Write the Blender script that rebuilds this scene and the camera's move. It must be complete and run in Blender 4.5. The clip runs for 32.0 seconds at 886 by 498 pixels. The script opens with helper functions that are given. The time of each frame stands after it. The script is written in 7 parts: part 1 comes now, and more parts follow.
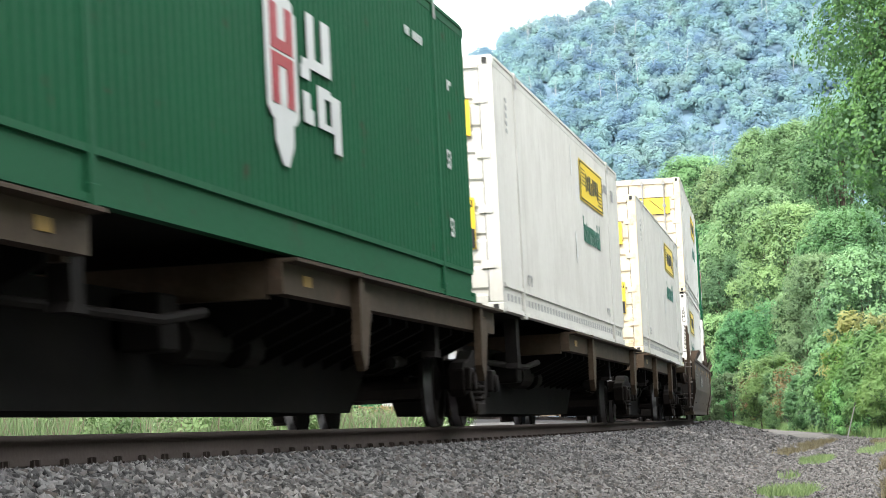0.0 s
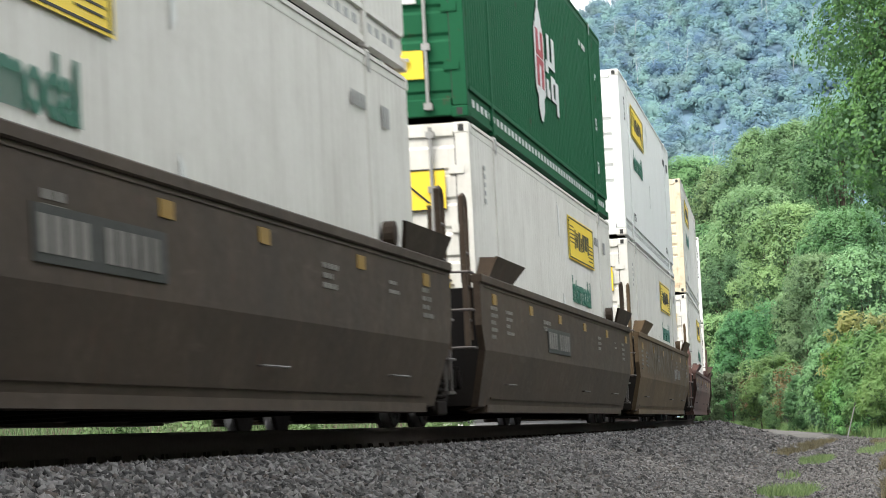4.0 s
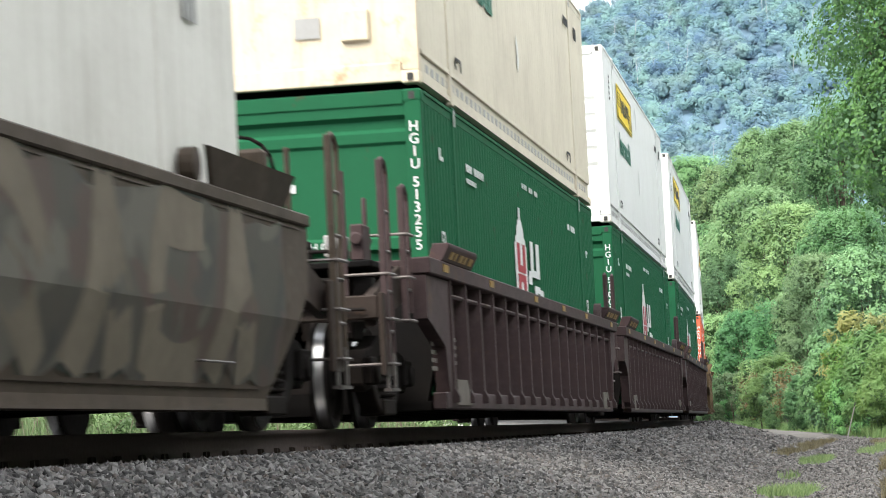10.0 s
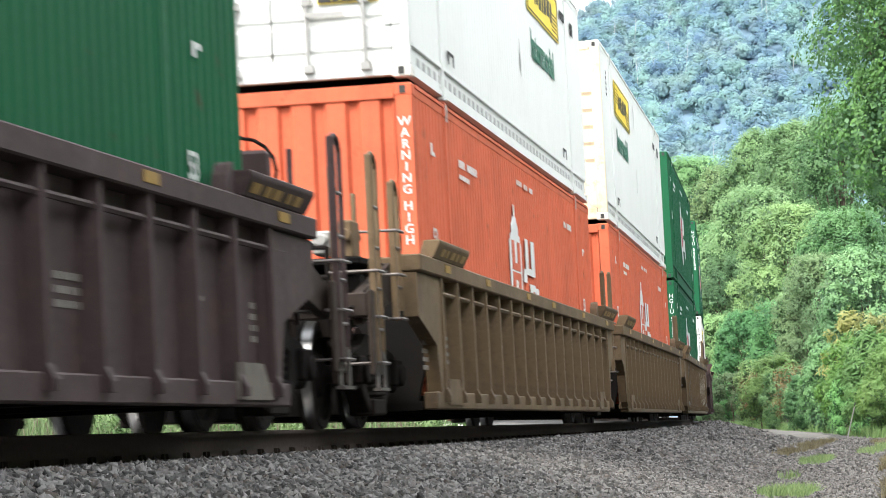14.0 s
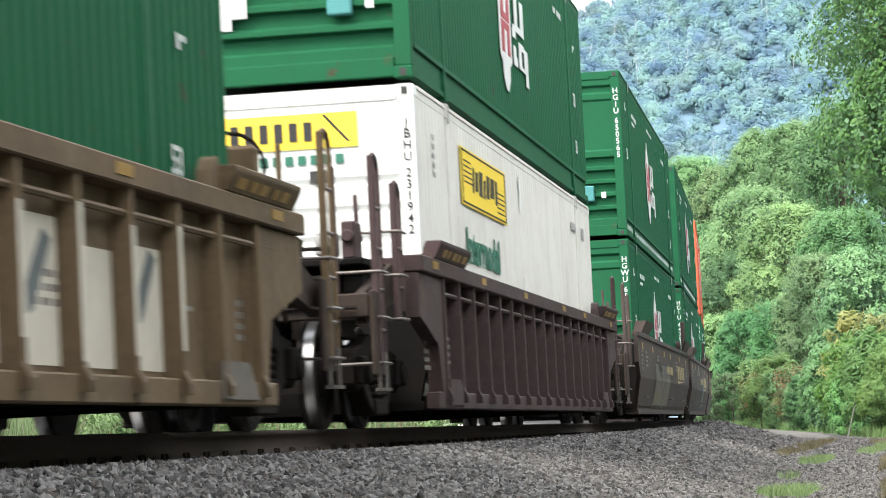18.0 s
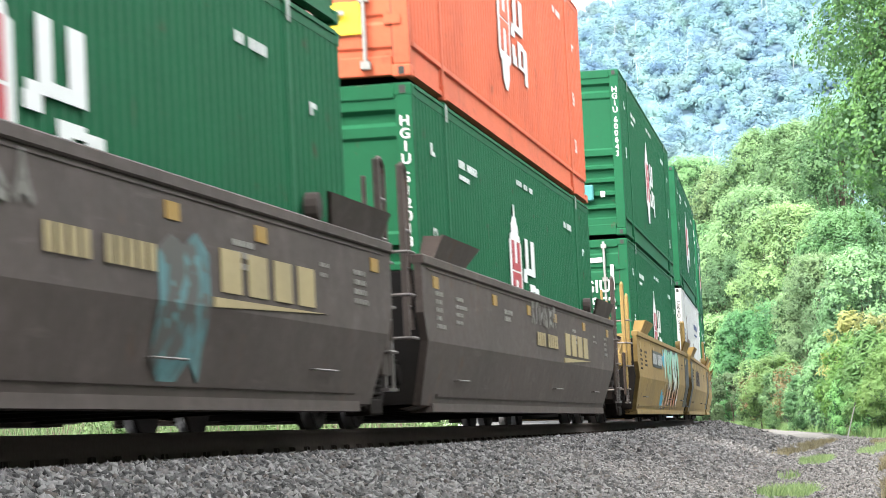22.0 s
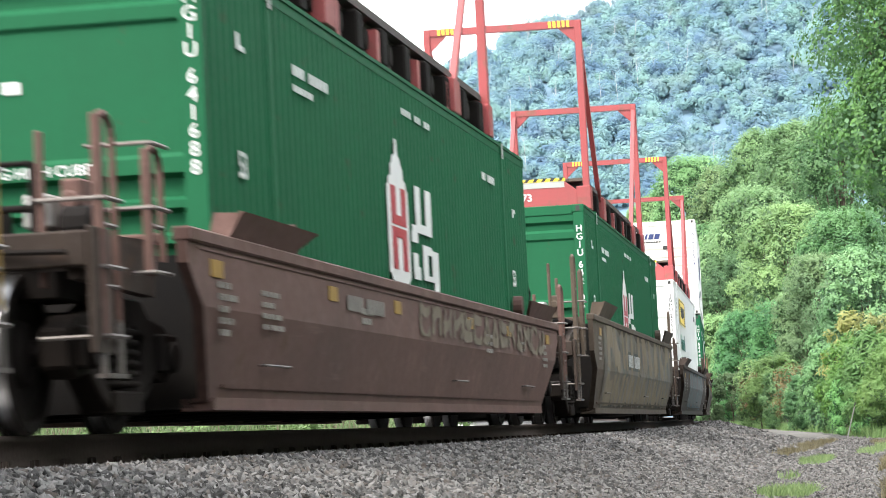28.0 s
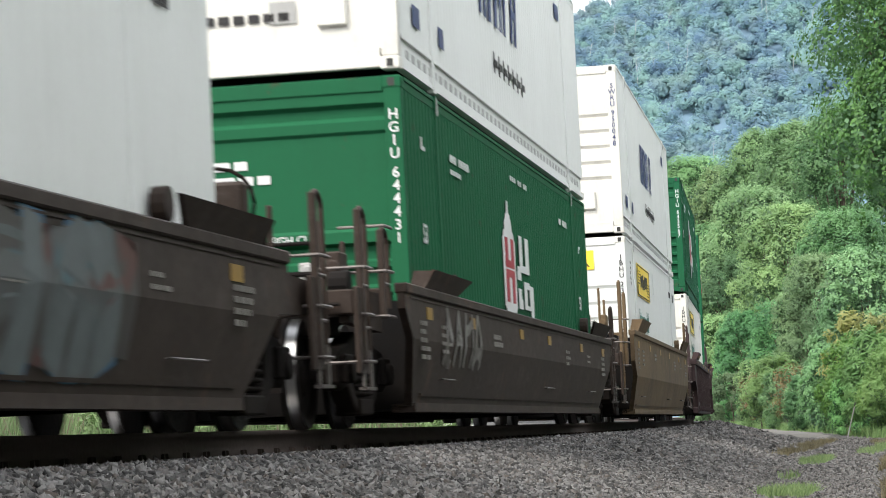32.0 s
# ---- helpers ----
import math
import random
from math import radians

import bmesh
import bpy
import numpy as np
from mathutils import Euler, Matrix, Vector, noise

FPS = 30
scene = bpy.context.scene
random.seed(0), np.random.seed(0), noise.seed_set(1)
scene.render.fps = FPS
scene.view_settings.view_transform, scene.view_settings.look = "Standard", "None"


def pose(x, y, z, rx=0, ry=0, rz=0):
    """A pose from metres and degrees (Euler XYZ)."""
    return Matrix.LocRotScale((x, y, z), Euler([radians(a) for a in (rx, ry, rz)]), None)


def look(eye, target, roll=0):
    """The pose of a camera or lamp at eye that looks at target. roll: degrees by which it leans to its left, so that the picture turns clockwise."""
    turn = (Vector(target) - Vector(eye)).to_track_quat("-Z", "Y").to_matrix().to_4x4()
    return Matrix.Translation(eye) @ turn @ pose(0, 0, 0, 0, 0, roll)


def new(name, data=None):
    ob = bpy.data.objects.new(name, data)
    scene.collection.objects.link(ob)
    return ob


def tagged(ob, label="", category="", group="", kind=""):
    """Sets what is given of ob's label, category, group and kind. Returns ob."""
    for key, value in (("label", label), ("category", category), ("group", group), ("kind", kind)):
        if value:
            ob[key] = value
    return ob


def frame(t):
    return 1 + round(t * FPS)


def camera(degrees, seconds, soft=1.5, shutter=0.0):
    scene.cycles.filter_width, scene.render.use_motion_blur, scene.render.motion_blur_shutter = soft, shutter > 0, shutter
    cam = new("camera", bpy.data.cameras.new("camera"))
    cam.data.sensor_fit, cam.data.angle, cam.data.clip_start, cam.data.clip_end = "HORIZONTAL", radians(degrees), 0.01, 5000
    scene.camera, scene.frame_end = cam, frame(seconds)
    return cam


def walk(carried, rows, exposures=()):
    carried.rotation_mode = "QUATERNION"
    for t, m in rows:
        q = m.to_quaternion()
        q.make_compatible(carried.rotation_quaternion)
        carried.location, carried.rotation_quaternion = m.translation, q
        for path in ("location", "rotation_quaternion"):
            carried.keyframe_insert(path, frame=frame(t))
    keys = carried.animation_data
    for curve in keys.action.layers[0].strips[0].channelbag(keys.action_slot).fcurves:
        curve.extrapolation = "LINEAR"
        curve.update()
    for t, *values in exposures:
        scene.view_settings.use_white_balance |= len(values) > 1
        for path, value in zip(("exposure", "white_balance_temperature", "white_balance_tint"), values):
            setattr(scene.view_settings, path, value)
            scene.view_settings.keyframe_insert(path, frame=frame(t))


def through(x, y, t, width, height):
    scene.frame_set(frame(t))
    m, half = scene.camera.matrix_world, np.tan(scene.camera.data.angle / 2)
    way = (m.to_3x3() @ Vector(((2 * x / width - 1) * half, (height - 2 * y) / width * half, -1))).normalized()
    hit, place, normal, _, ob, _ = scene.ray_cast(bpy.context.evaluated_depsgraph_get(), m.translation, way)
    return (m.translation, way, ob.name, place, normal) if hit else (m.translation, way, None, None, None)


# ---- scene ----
# ---------------- track plan ----------------
SPEED = 15.75                       # train speed, metres a second
BEND = 0.000856                     # curvature of the line
OFFSET = 5.914                      # from the camera to the track's centre line
CANT = -0.0527                      # superelevation, top leaning to the inside of the bend
RADIUS = 1.0 / BEND
CENTRE = Vector((-OFFSET - RADIUS, 0, 0))


def line_pose(s, lean=True):
    """The pose on the track's centre line s metres along it, y along the line and x to the camera's side."""
    a = BEND * s
    m = Matrix.Translation((-OFFSET - RADIUS * (1 - math.cos(a)), RADIUS * math.sin(a), 0)) @ Matrix.Rotation(a, 4, "Z")
    return m @ Matrix.Rotation(CANT, 4, "Y") if lean else m


def lateral(x, y):
    """Distance of a place to the camera's side of the centre line, and its way along it."""
    dx, dy = x - CENTRE.x, y - CENTRE.y
    return math.hypot(dx, dy) - RADIUS, math.atan2(dy, dx) * RADIUS


# ---------------- camera ----------------
cam = camera(17.49, 32.0, soft=0.65, shutter=0.3)
EYE = (0.0, 0.0, 0.160)
STAND = Matrix.Translation(EYE) @ Euler((radians(90 + 3.303), 0, radians(10.34)), "XYZ").to_matrix().to_4x4() @ pose(0, 0, 0, 0, 0, 0.094)
walk(cam, [(0.0, STAND), (32.0, STAND)],
     exposures=[(0, 1.23), (1, 0.66), (2, 0.52), (3, 0.76), (6, 0.66), (7, 0.46), (8, 0.56), (9, 0.54), (10, 1.06), (11, 1.45), (12, 1.46), (13, 1.41), (14, 1.29), (17, 1.56), (18, 1.24), (19, 1.46), (20, 1.82), (21, 1.84), (23, 1.80), (24, 1.62), (25, 1.40), (28, 1.30), (29, 1.17), (30, 0.91), (31, 0.46), (32, 0.72)])

# ---------------- world and sun ----------------
SUN_EL, SUN_AZ = radians(50), radians(212)     # azimuth clockwise from +y
world = bpy.data.worlds.new("overcast_sky")
scene.world = world
world.use_nodes = True
wn, wl = world.node_tree.nodes, world.node_tree.links
sky = wn.new("ShaderNodeTexSky")
sky.sky_type, sky.sun_disc = "NISHITA", False
sky.sun_elevation, sky.sun_rotation = SUN_EL, SUN_AZ
sky.dust_density, sky.air_density, sky.ozone_density = 4.0, 1.0, 1.0
hsv = wn.new("ShaderNodeHueSaturation")
hsv.inputs["Saturation"].default_value = 0.35
cloud = wn.new("ShaderNodeMix")
cloud.data_type = "RGBA"
cloud.inputs["Factor"].default_value = 0.62
cloud.inputs["B"].default_value = (17.5, 18.0, 18.6, 1)
wl.new(sky.outputs["Color"], hsv.inputs["Color"])
wl.new(hsv.outputs["Color"], cloud.inputs["A"])
wl.new(cloud.outputs["Result"], wn["Background"].inputs["Color"])
wn["Background"].inputs["Strength"].default_value = 0.125

sun = new("sun", bpy.data.lights.new("sun", "SUN"))
sun.data.energy, sun.data.angle, sun.data.color = 2.3, radians(24), (1.0, 0.95, 0.86)
sun_from = Vector((math.sin(SUN_AZ) * math.cos(SUN_EL), math.cos(SUN_AZ) * math.cos(SUN_EL), math.sin(SUN_EL)))
sun.matrix_world = look(sun_from * 50, (0, 0, 0))

# ---------------- materials ----------------
MATS = {}


def node_mat(name):
    m = bpy.data.materials.new(name)
    m.use_nodes = True
    return m, m.node_tree.nodes, m.node_tree.links, m.node_tree.nodes["Principled BSDF"]


def math_node(n, l, op, a, b=None):
    k = n.new("ShaderNodeMath")
    k.operation = op
    for i, v in enumerate((a, b)):
        if v is None:
            continue
        if isinstance(v, (int, float)):
            k.inputs[i].default_value = v
        else:
            l.new(v, k.inputs[i])
    return k.outputs[0]


def noise_node(n, l, vec, scale, detail=4.0, rough=0.6):
    k = n.new("ShaderNodeTexNoise")
    k.inputs["Scale"].default_value, k.inputs["Detail"].default_value, k.inputs["Roughness"].default_value = scale, detail, rough
    l.new(vec, k.inputs["Vector"])
    return k.outputs["Fac"]


def ramp(n, l, fac, lo, hi):
    k = n.new("ShaderNodeMapRange")
    k.inputs["From Min"].default_value, k.inputs["From Max"].default_value = lo, hi
    l.new(fac, k.inputs["Value"])
    return k.outputs["Result"]


def mix_node(n, l, fac, a, b):
    k = n.new("ShaderNodeMix")
    k.data_type = "RGBA"
    for key, v in (("Factor", fac), ("A", a), ("B", b)):
        if isinstance(v, tuple):
            k.inputs[key].default_value = (*v, 1) if len(v) == 3 else v
        elif isinstance(v, (int, float)):
            k.inputs[key].default_value = v
        else:
            l.new(v, k.inputs[key])
    return k.outputs["Result"]


def surface(name, base, dirt=(0.05, 0.04, 0.03), amount=0.35, rough=0.6, metal=0.0, grain=18.0, patch=1.2, streak=0.0, bump=0.15, world_space=False, rust=None, rust_amount=0.0, scuff=0.0):
    """Painted, worn or mineral surface: grain and patches of dirt at two scales, streaks running down, and rust."""
    if name in MATS:
        return MATS[name]
    m, n, l, p = node_mat(name)
    tc = n.new("ShaderNodeTexCoord")
    vec = tc.outputs["Object"]
    if world_space:
        vec = n.new("ShaderNodeNewGeometry").outputs["Position"]
    info = n.new("ShaderNodeObjectInfo")
    fine = noise_node(n, l, vec, grain, 5)
    big = noise_node(n, l, vec, patch, 4)
    fac = math_node(n, l, "MULTIPLY", ramp(n, l, big, 0.42, 0.75), amount)
    fac = math_node(n, l, "ADD", fac, math_node(n, l, "MULTIPLY", ramp(n, l, fine, 0.4, 0.8), amount * 0.4))
    col = mix_node(n, l, fac, base, dirt)
    if streak:
        mp = n.new("ShaderNodeMapping")
        mp.inputs["Scale"].default_value = (6.0, 6.0, 0.35)
        l.new(vec, mp.inputs["Vector"])
        run = noise_node(n, l, mp.outputs["Vector"], 1.6, 6, 0.65)
        col = mix_node(n, l, math_node(n, l, "MULTIPLY", ramp(n, l, run, 0.5, 0.78), streak), col, dirt)
    if scuff:                                     # long pale scrapes and dusty smears
        mp = n.new("ShaderNodeMapping")
        mp.inputs["Scale"].default_value = (1.0, 0.55, 7.0)
        l.new(vec, mp.inputs["Vector"])
        scrape = noise_node(n, l, mp.outputs["Vector"], 1.3, 8, 0.7)
        dust = noise_node(n, l, vec, 2.6, 8, 0.75)
        worn = math_node(n, l, "ADD", math_node(n, l, "MULTIPLY", ramp(n, l, scrape, 0.6, 0.72), 0.5), math_node(n, l, "MULTIPLY", ramp(n, l, dust, 0.52, 0.68), 0.45))
        col = mix_node(n, l, math_node(n, l, "MULTIPLY", worn, scuff), col, tuple(min(0.8, 0.04 + q * 1.7) for q in base))
    if rust:
        spots = noise_node(n, l, vec, patch * 1.9 + 0.7, 7, 0.7)
        col = mix_node(n, l, math_node(n, l, "MULTIPLY", ramp(n, l, spots, 0.62 - 0.2 * rust_amount, 0.7), 0.9), col, rust)
    l.new(col, p.inputs["Base Color"])
    l.new(math_node(n, l, "ADD", math_node(n, l, "MULTIPLY", fine, 0.25), rough - 0.12), p.inputs["Roughness"])
    p.inputs["Metallic"].default_value = metal
    if 0.5 < rough < 0.68:
        p.inputs["Specular IOR Level"].default_value = 0.3
    if rough >= 0.68:
        p.inputs["Specular IOR Level"].default_value = 0.2
    if bump:
        b = n.new("ShaderNodeBump")
        b.inputs["Strength"].default_value, b.inputs["Distance"].default_value = bump, 0.02
        l.new(fine, b.inputs["Height"])
        l.new(b.outputs["Normal"], p.inputs["Normal"])
    MATS[name] = m
    return m


def foliage(name, dark, light, through=0.3, rough=0.55, patch=0.0):
    """Leaves: each leaf a shade of its own between two greens, letting some light through."""
    if name in MATS:
        return MATS[name]
    m, n, l, p = node_mat(name)
    geo = n.new("ShaderNodeNewGeometry")
    fac = geo.outputs["Random Per Island"]
    if patch:                                     # whole crowns differ more than single leaves
        big = ramp(n, l, noise_node(n, l, geo.outputs["Position"], patch, 2), 0.36, 0.64)
        fac = math_node(n, l, "ADD", math_node(n, l, "MULTIPLY", fac, 0.3), math_node(n, l, "MULTIPLY", big, 0.7))
    col = mix_node(n, l, fac, dark, light)
    tone = n.new("ShaderNodeHueSaturation")                   # every plant has its own tone
    rnd = n.new("ShaderNodeObjectInfo").outputs["Random"]
    l.new(math_node(n, l, "ADD", math_node(n, l, "MULTIPLY", rnd, 0.045), 0.488), tone.inputs["Hue"])
    l.new(math_node(n, l, "ADD", math_node(n, l, "MULTIPLY", math_node(n, l, "FRACT", math_node(n, l, "MULTIPLY", rnd, 7.0)), 0.2), 0.86), tone.inputs["Saturation"])
    l.new(math_node(n, l, "ADD", math_node(n, l, "MULTIPLY", math_node(n, l, "FRACT", math_node(n, l, "MULTIPLY", rnd, 13.0)), 0.32), 0.84), tone.inputs["Value"])
    l.new(col, tone.inputs["Color"])
    col = tone.outputs["Color"]
    l.new(col, p.inputs["Base Color"])
    p.inputs["Roughness"].default_value = rough
    p.inputs["Specular IOR Level"].default_value = 0.3
    tr = n.new("ShaderNodeBsdfTranslucent")
    l.new(col, tr.inputs["Color"])
    mx = n.new("ShaderNodeMixShader")
    mx.inputs["Fac"].default_value = through
    l.new(p.outputs[0], mx.inputs[1])
    l.new(tr.outputs[0], mx.inputs[2])
    l.new(mx.outputs[0], n["Material Output"].inputs["Surface"])
    MATS[name] = m
    return m


def dull(m, level):
    """Sun-chalked paint with little gloss."""
    m.node_tree.nodes["Principled BSDF"].inputs["Specular IOR Level"].default_value = level
    return m


RUST = (0.075, 0.042, 0.026)
GREEN = surface("green_container_paint", (0.0135, 0.093, 0.042), (0.016, 0.056, 0.03), 0.25, 0.62, streak=0.18, bump=0.05, rust=(0.06, 0.045, 0.03), rust_amount=0.02)
dull(GREEN, 0.07)
WHITE = surface("white_container_paint", (0.64, 0.625, 0.575), (0.38, 0.355, 0.315), 0.35, 0.55, streak=0.42, bump=0.04)
CLEAN = surface("clean_white_paint", (0.671, 0.683, 0.662), (0.492, 0.492, 0.461), 0.2, 0.55, streak=0.15, bump=0.04)
CREAM = surface("stained_cream_paint", (0.64, 0.56, 0.42), (0.42, 0.3, 0.18), 0.35, 0.55, streak=0.55, bump=0.05, rust=(0.40, 0.26, 0.15), rust_amount=0.4)
ORANGE = surface("orange_container_paint", (0.558, 0.127, 0.0651), (0.194, 0.0515, 0.0321), 0.35, 0.55, streak=0.3, bump=0.05, rust=(0.2, 0.07, 0.04), rust_amount=0.1)
dull(ORANGE, 0.1)
YELLOW = surface("yellow_sign_film", (0.85, 0.614, 0.0354), (0.698, 0.512, 0.0775), 0.2, 0.45, bump=0.0)
BLACK = surface("black_lettering", (0.02, 0.02, 0.022), (0.06, 0.05, 0.04), 0.3, 0.6, bump=0.0)
LETTER_GREEN = surface("dark_green_lettering", (0.0093, 0.112, 0.0696), (0.0465, 0.149, 0.112), 0.3, 0.5, bump=0.0)
LETTER_WHITE = surface("white_lettering", (0.6, 0.61, 0.6), (0.4, 0.4, 0.38), 0.3, 0.55, bump=0.0)
LETTER_RED = surface("red_lettering", (0.346, 0.0192, 0.0337), (0.241, 0.0384, 0.0384), 0.25, 0.5, bump=0.0)
LETTER_BLUE = surface("navy_lettering", (0.015, 0.03, 0.12), (0.05, 0.06, 0.14), 0.25, 0.5, bump=0.0)
LETTER_BROWN = surface("brown_lettering", (0.10, 0.055, 0.045), (0.2, 0.14, 0.11), 0.35, 0.55, bump=0.0)
STEEL = surface("galvanised_steel", (0.34, 0.34, 0.33), (0.15, 0.13, 0.11), 0.5, 0.55, metal=0.3)
STEP_STEEL = surface("worn_step_steel", (0.136, 0.119, 0.111), (0.0512, 0.0426, 0.0383), 0.6, 0.55, metal=0.3)
# grime on running gear, taken darker still for the shade among the ironwork
GRIME_SHADE = surface("grimy_gear_with_shade", (0.0105, 0.00923, 0.00884), (0.0226, 0.0169, 0.0137), 0.5, 0.75, grain=30)
dull(GRIME_SHADE, 0.04)
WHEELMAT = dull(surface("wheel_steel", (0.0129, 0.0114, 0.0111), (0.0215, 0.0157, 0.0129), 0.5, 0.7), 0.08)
TREAD = surface("polished_tread", (0.3, 0.3, 0.305), (0.14, 0.135, 0.13), 0.3, 0.38, metal=1.0, bump=0.0)
RAILSIDE = surface("rusty_rail", (0.0486, 0.0376, 0.0331), (0.0265, 0.0221, 0.0199), 0.5, 0.8, grain=25)
dull(RAILSIDE, 0.04)
RAILTOP = surface("polished_rail_head", (0.5, 0.49, 0.48), (0.3, 0.27, 0.25), 0.3, 0.3, metal=1.0, bump=0.0)
TIEWOOD = surface("creosoted_wood", (0.05, 0.04, 0.032), (0.12, 0.1, 0.085), 0.6, 0.85, grain=22, bump=0.5)
# near black: shade of undersides and open car ends is in this colour
DARKSHEET = surface("dark_sheet_with_shade", (0.00877, 0.00826, 0.00826), (0.0175, 0.0143, 0.0121), 0.5, 0.8)
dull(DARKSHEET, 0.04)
RACK_DARK = surface("grimy_rack_steel", (0.06, 0.05, 0.047), (0.03, 0.025, 0.023), 0.6, 0.7, streak=0.3, rust=(0.12, 0.05, 0.04), rust_amount=0.3)
RED = surface("red_rack_paint", (0.27, 0.042, 0.044), (0.14, 0.045, 0.04), 0.4, 0.5, streak=0.2, rust=(0.15, 0.06, 0.04), rust_amount=0.15)
DECKWOOD = surface("grey_deck_boards", (0.10, 0.085, 0.07), (0.05, 0.04, 0.035), 0.6, 0.85, grain=14)
TEAL = surface("teal_plate", (0.05, 0.22, 0.22), (0.04, 0.12, 0.12), 0.3, 0.5)
PLATE_GREY = surface("grey_plate", (0.32, 0.32, 0.31), (0.2, 0.18, 0.16), 0.3, 0.5)


def well_paint(name, base, dirt, amount=0.55, rust_amount=0.1, streak=0.45):
    return surface(name, base, dirt, amount, 0.7, grain=14, patch=0.9, streak=streak, bump=0.1, rust=RUST, rust_amount=rust_amount, scuff=0.6)


BROWN_OLIVE = well_paint("brown_olive_weathered_paint", (0.0604, 0.0421, 0.028), (0.028, 0.0216, 0.0172), 0.6)
TAN_BROWN = well_paint("faded_tan_paint", (0.0481, 0.0311, 0.0171), (0.0202, 0.0148, 0.0109), 0.6, 0.15)
MAROON = well_paint("dull_maroon_paint", (0.05, 0.0315, 0.0315), (0.024, 0.0165, 0.0165), 0.5)
TAUPE = well_paint("dark_taupe_paint", (0.062, 0.047, 0.041), (0.029, 0.023, 0.02), 0.5)
OLIVE_GREY = well_paint("olive_grey_paint", (0.07, 0.052, 0.038), (0.03, 0.0235, 0.0185), 0.6)
OCHRE = well_paint("ochre_weathered_paint", (0.124, 0.084, 0.0464), (0.04, 0.0288, 0.0192), 0.6, 0.15)
GOLD = well_paint("golden_yellow_paint", (0.235, 0.155, 0.052), (0.115, 0.08, 0.036), 0.55, 0.02, 0.4)
REDDISH = well_paint("dull_reddish_paint", (0.105, 0.058, 0.0486), (0.0459, 0.0311, 0.027), 0.5)
UMBER = well_paint("dark_umber_paint", (0.0338, 0.0228, 0.0173), (0.0168, 0.0122, 0.0105), 0.5)
CREAM_SIDE = surface("dull_cream_paint", (0.6, 0.55, 0.44), (0.36, 0.31, 0.24), 0.35, 0.55, streak=0.42, bump=0.04)
REEFER = surface("dull_reefer_white", (0.44, 0.44, 0.425), (0.26, 0.25, 0.235), 0.4, 0.55, streak=0.45, bump=0.04, rust=(0.25, 0.17, 0.1), rust_amount=0.1)
PATCH_YELLOW = surface("yellow_reflector", (0.253, 0.142, 0.0186), (0.119, 0.0744, 0.0223), 0.3, 0.5, bump=0.0)
SOOT = surface("dark_end_paint", (0.034, 0.034, 0.031), (0.022, 0.021, 0.02), 0.4, 0.6)
# ---------------- mesh helpers ----------------
def box(bm, x0, x1, y0, y1, z0, z1):
    vs = [bm.verts.new((x, y, z)) for x in (x0, x1) for y in (y0, y1) for z in (z0, z1)]
    for f in ((0, 1, 3, 2), (4, 6, 7, 5), (0, 4, 5, 1), (2, 3, 7, 6), (0, 2, 6, 4), (1, 5, 7, 3)):
        bm.faces.new([vs[i] for i in f])
    return vs


def slab(bm, outline, axis, a, b):
    """A plate with the given outline (in the two other axes, in order) between a and b along an axis."""
    def at(q, c):
        return {"x": (c, q[0], q[1]), "y": (q[0], c, q[1]), "z": (q[0], q[1], c)}[axis]
    lo = [bm.verts.new(at(q, a)) for q in outline]
    hi = [bm.verts.new(at(q, b)) for q in outline]
    bm.faces.new(lo)
    bm.faces.new(hi[::-1])
    k = len(outline)
    for i in range(k):
        bm.faces.new((lo[i], hi[i], hi[(i + 1) % k], lo[(i + 1) % k]))


def rod(bm, p, q, r, n=8, r2=None):
    p, q = Vector(p), Vector(q)
    m = (q - p).to_track_quat("Z", "Y").to_matrix()
    a = [bm.verts.new(p + m @ Vector((r * math.cos(t), r * math.sin(t), 0))) for t in (2 * math.pi * i / n for i in range(n))]
    r2 = r if r2 is None else r2
    b = [bm.verts.new(q + m @ Vector((r2 * math.cos(t), r2 * math.sin(t), 0))) for t in (2 * math.pi * i / n for i in range(n))]
    bm.faces.new(a[::-1])
    bm.faces.new(b)
    for i in range(n):
        bm.faces.new((a[i], a[(i + 1) % n], b[(i + 1) % n], b[i]))


def lathe(bm, profile, axis="x", n=28, caps=True):
    """Turn (along, radius) points about an axis."""
    rings = []
    for a, r in profile:
        ring = []
        for i in range(n):
            t = 2 * math.pi * i / n
            u, v = r * math.cos(t), r * math.sin(t)
            ring.append(bm.verts.new({"x": (a, u, v), "y": (u, a, v), "z": (u, v, a)}[axis]))
        rings.append(ring)
    for r0, r1 in zip(rings, rings[1:]):
        for i in range(n):
            bm.faces.new((r0[i], r0[(i + 1) % n], r1[(i + 1) % n], r1[i]))
    if caps:
        bm.faces.new(rings[0])
        bm.faces.new(rings[-1][::-1])


CACHE = {}


def mesh_of(key, build, material, bevel=0.0, smooth=False):
    """One mesh for each key and material, shared by alike parts."""
    full = (key, material.name)
    if full not in CACHE:
        bm = bmesh.new()
        build(bm)
        bmesh.ops.recalc_face_normals(bm, faces=bm.faces)
        if bevel:
            bmesh.ops.bevel(bm, geom=bm.edges[:], offset=bevel, segments=1, affect="EDGES", clamp_overlap=True)
        me = bpy.data.meshes.new(str(key if isinstance(key, str) else key[0]))
        bm.to_mesh(me)
        bm.free()
        if smooth:
            me.polygons.foreach_set("use_smooth", [True] * len(me.polygons))
        me.materials.append(material)
        CACHE[full] = me
    return CACHE[full]


def part(name, key, build, material, parent, label="", bevel=0.0, at=None, smooth=False):
    """One mesh object under a thing or a part."""
    ob = new(name, mesh_of(key, build, material, bevel, smooth))
    ob.parent = parent
    if at is not None:
        ob.matrix_basis = at
    return tagged(ob, label)


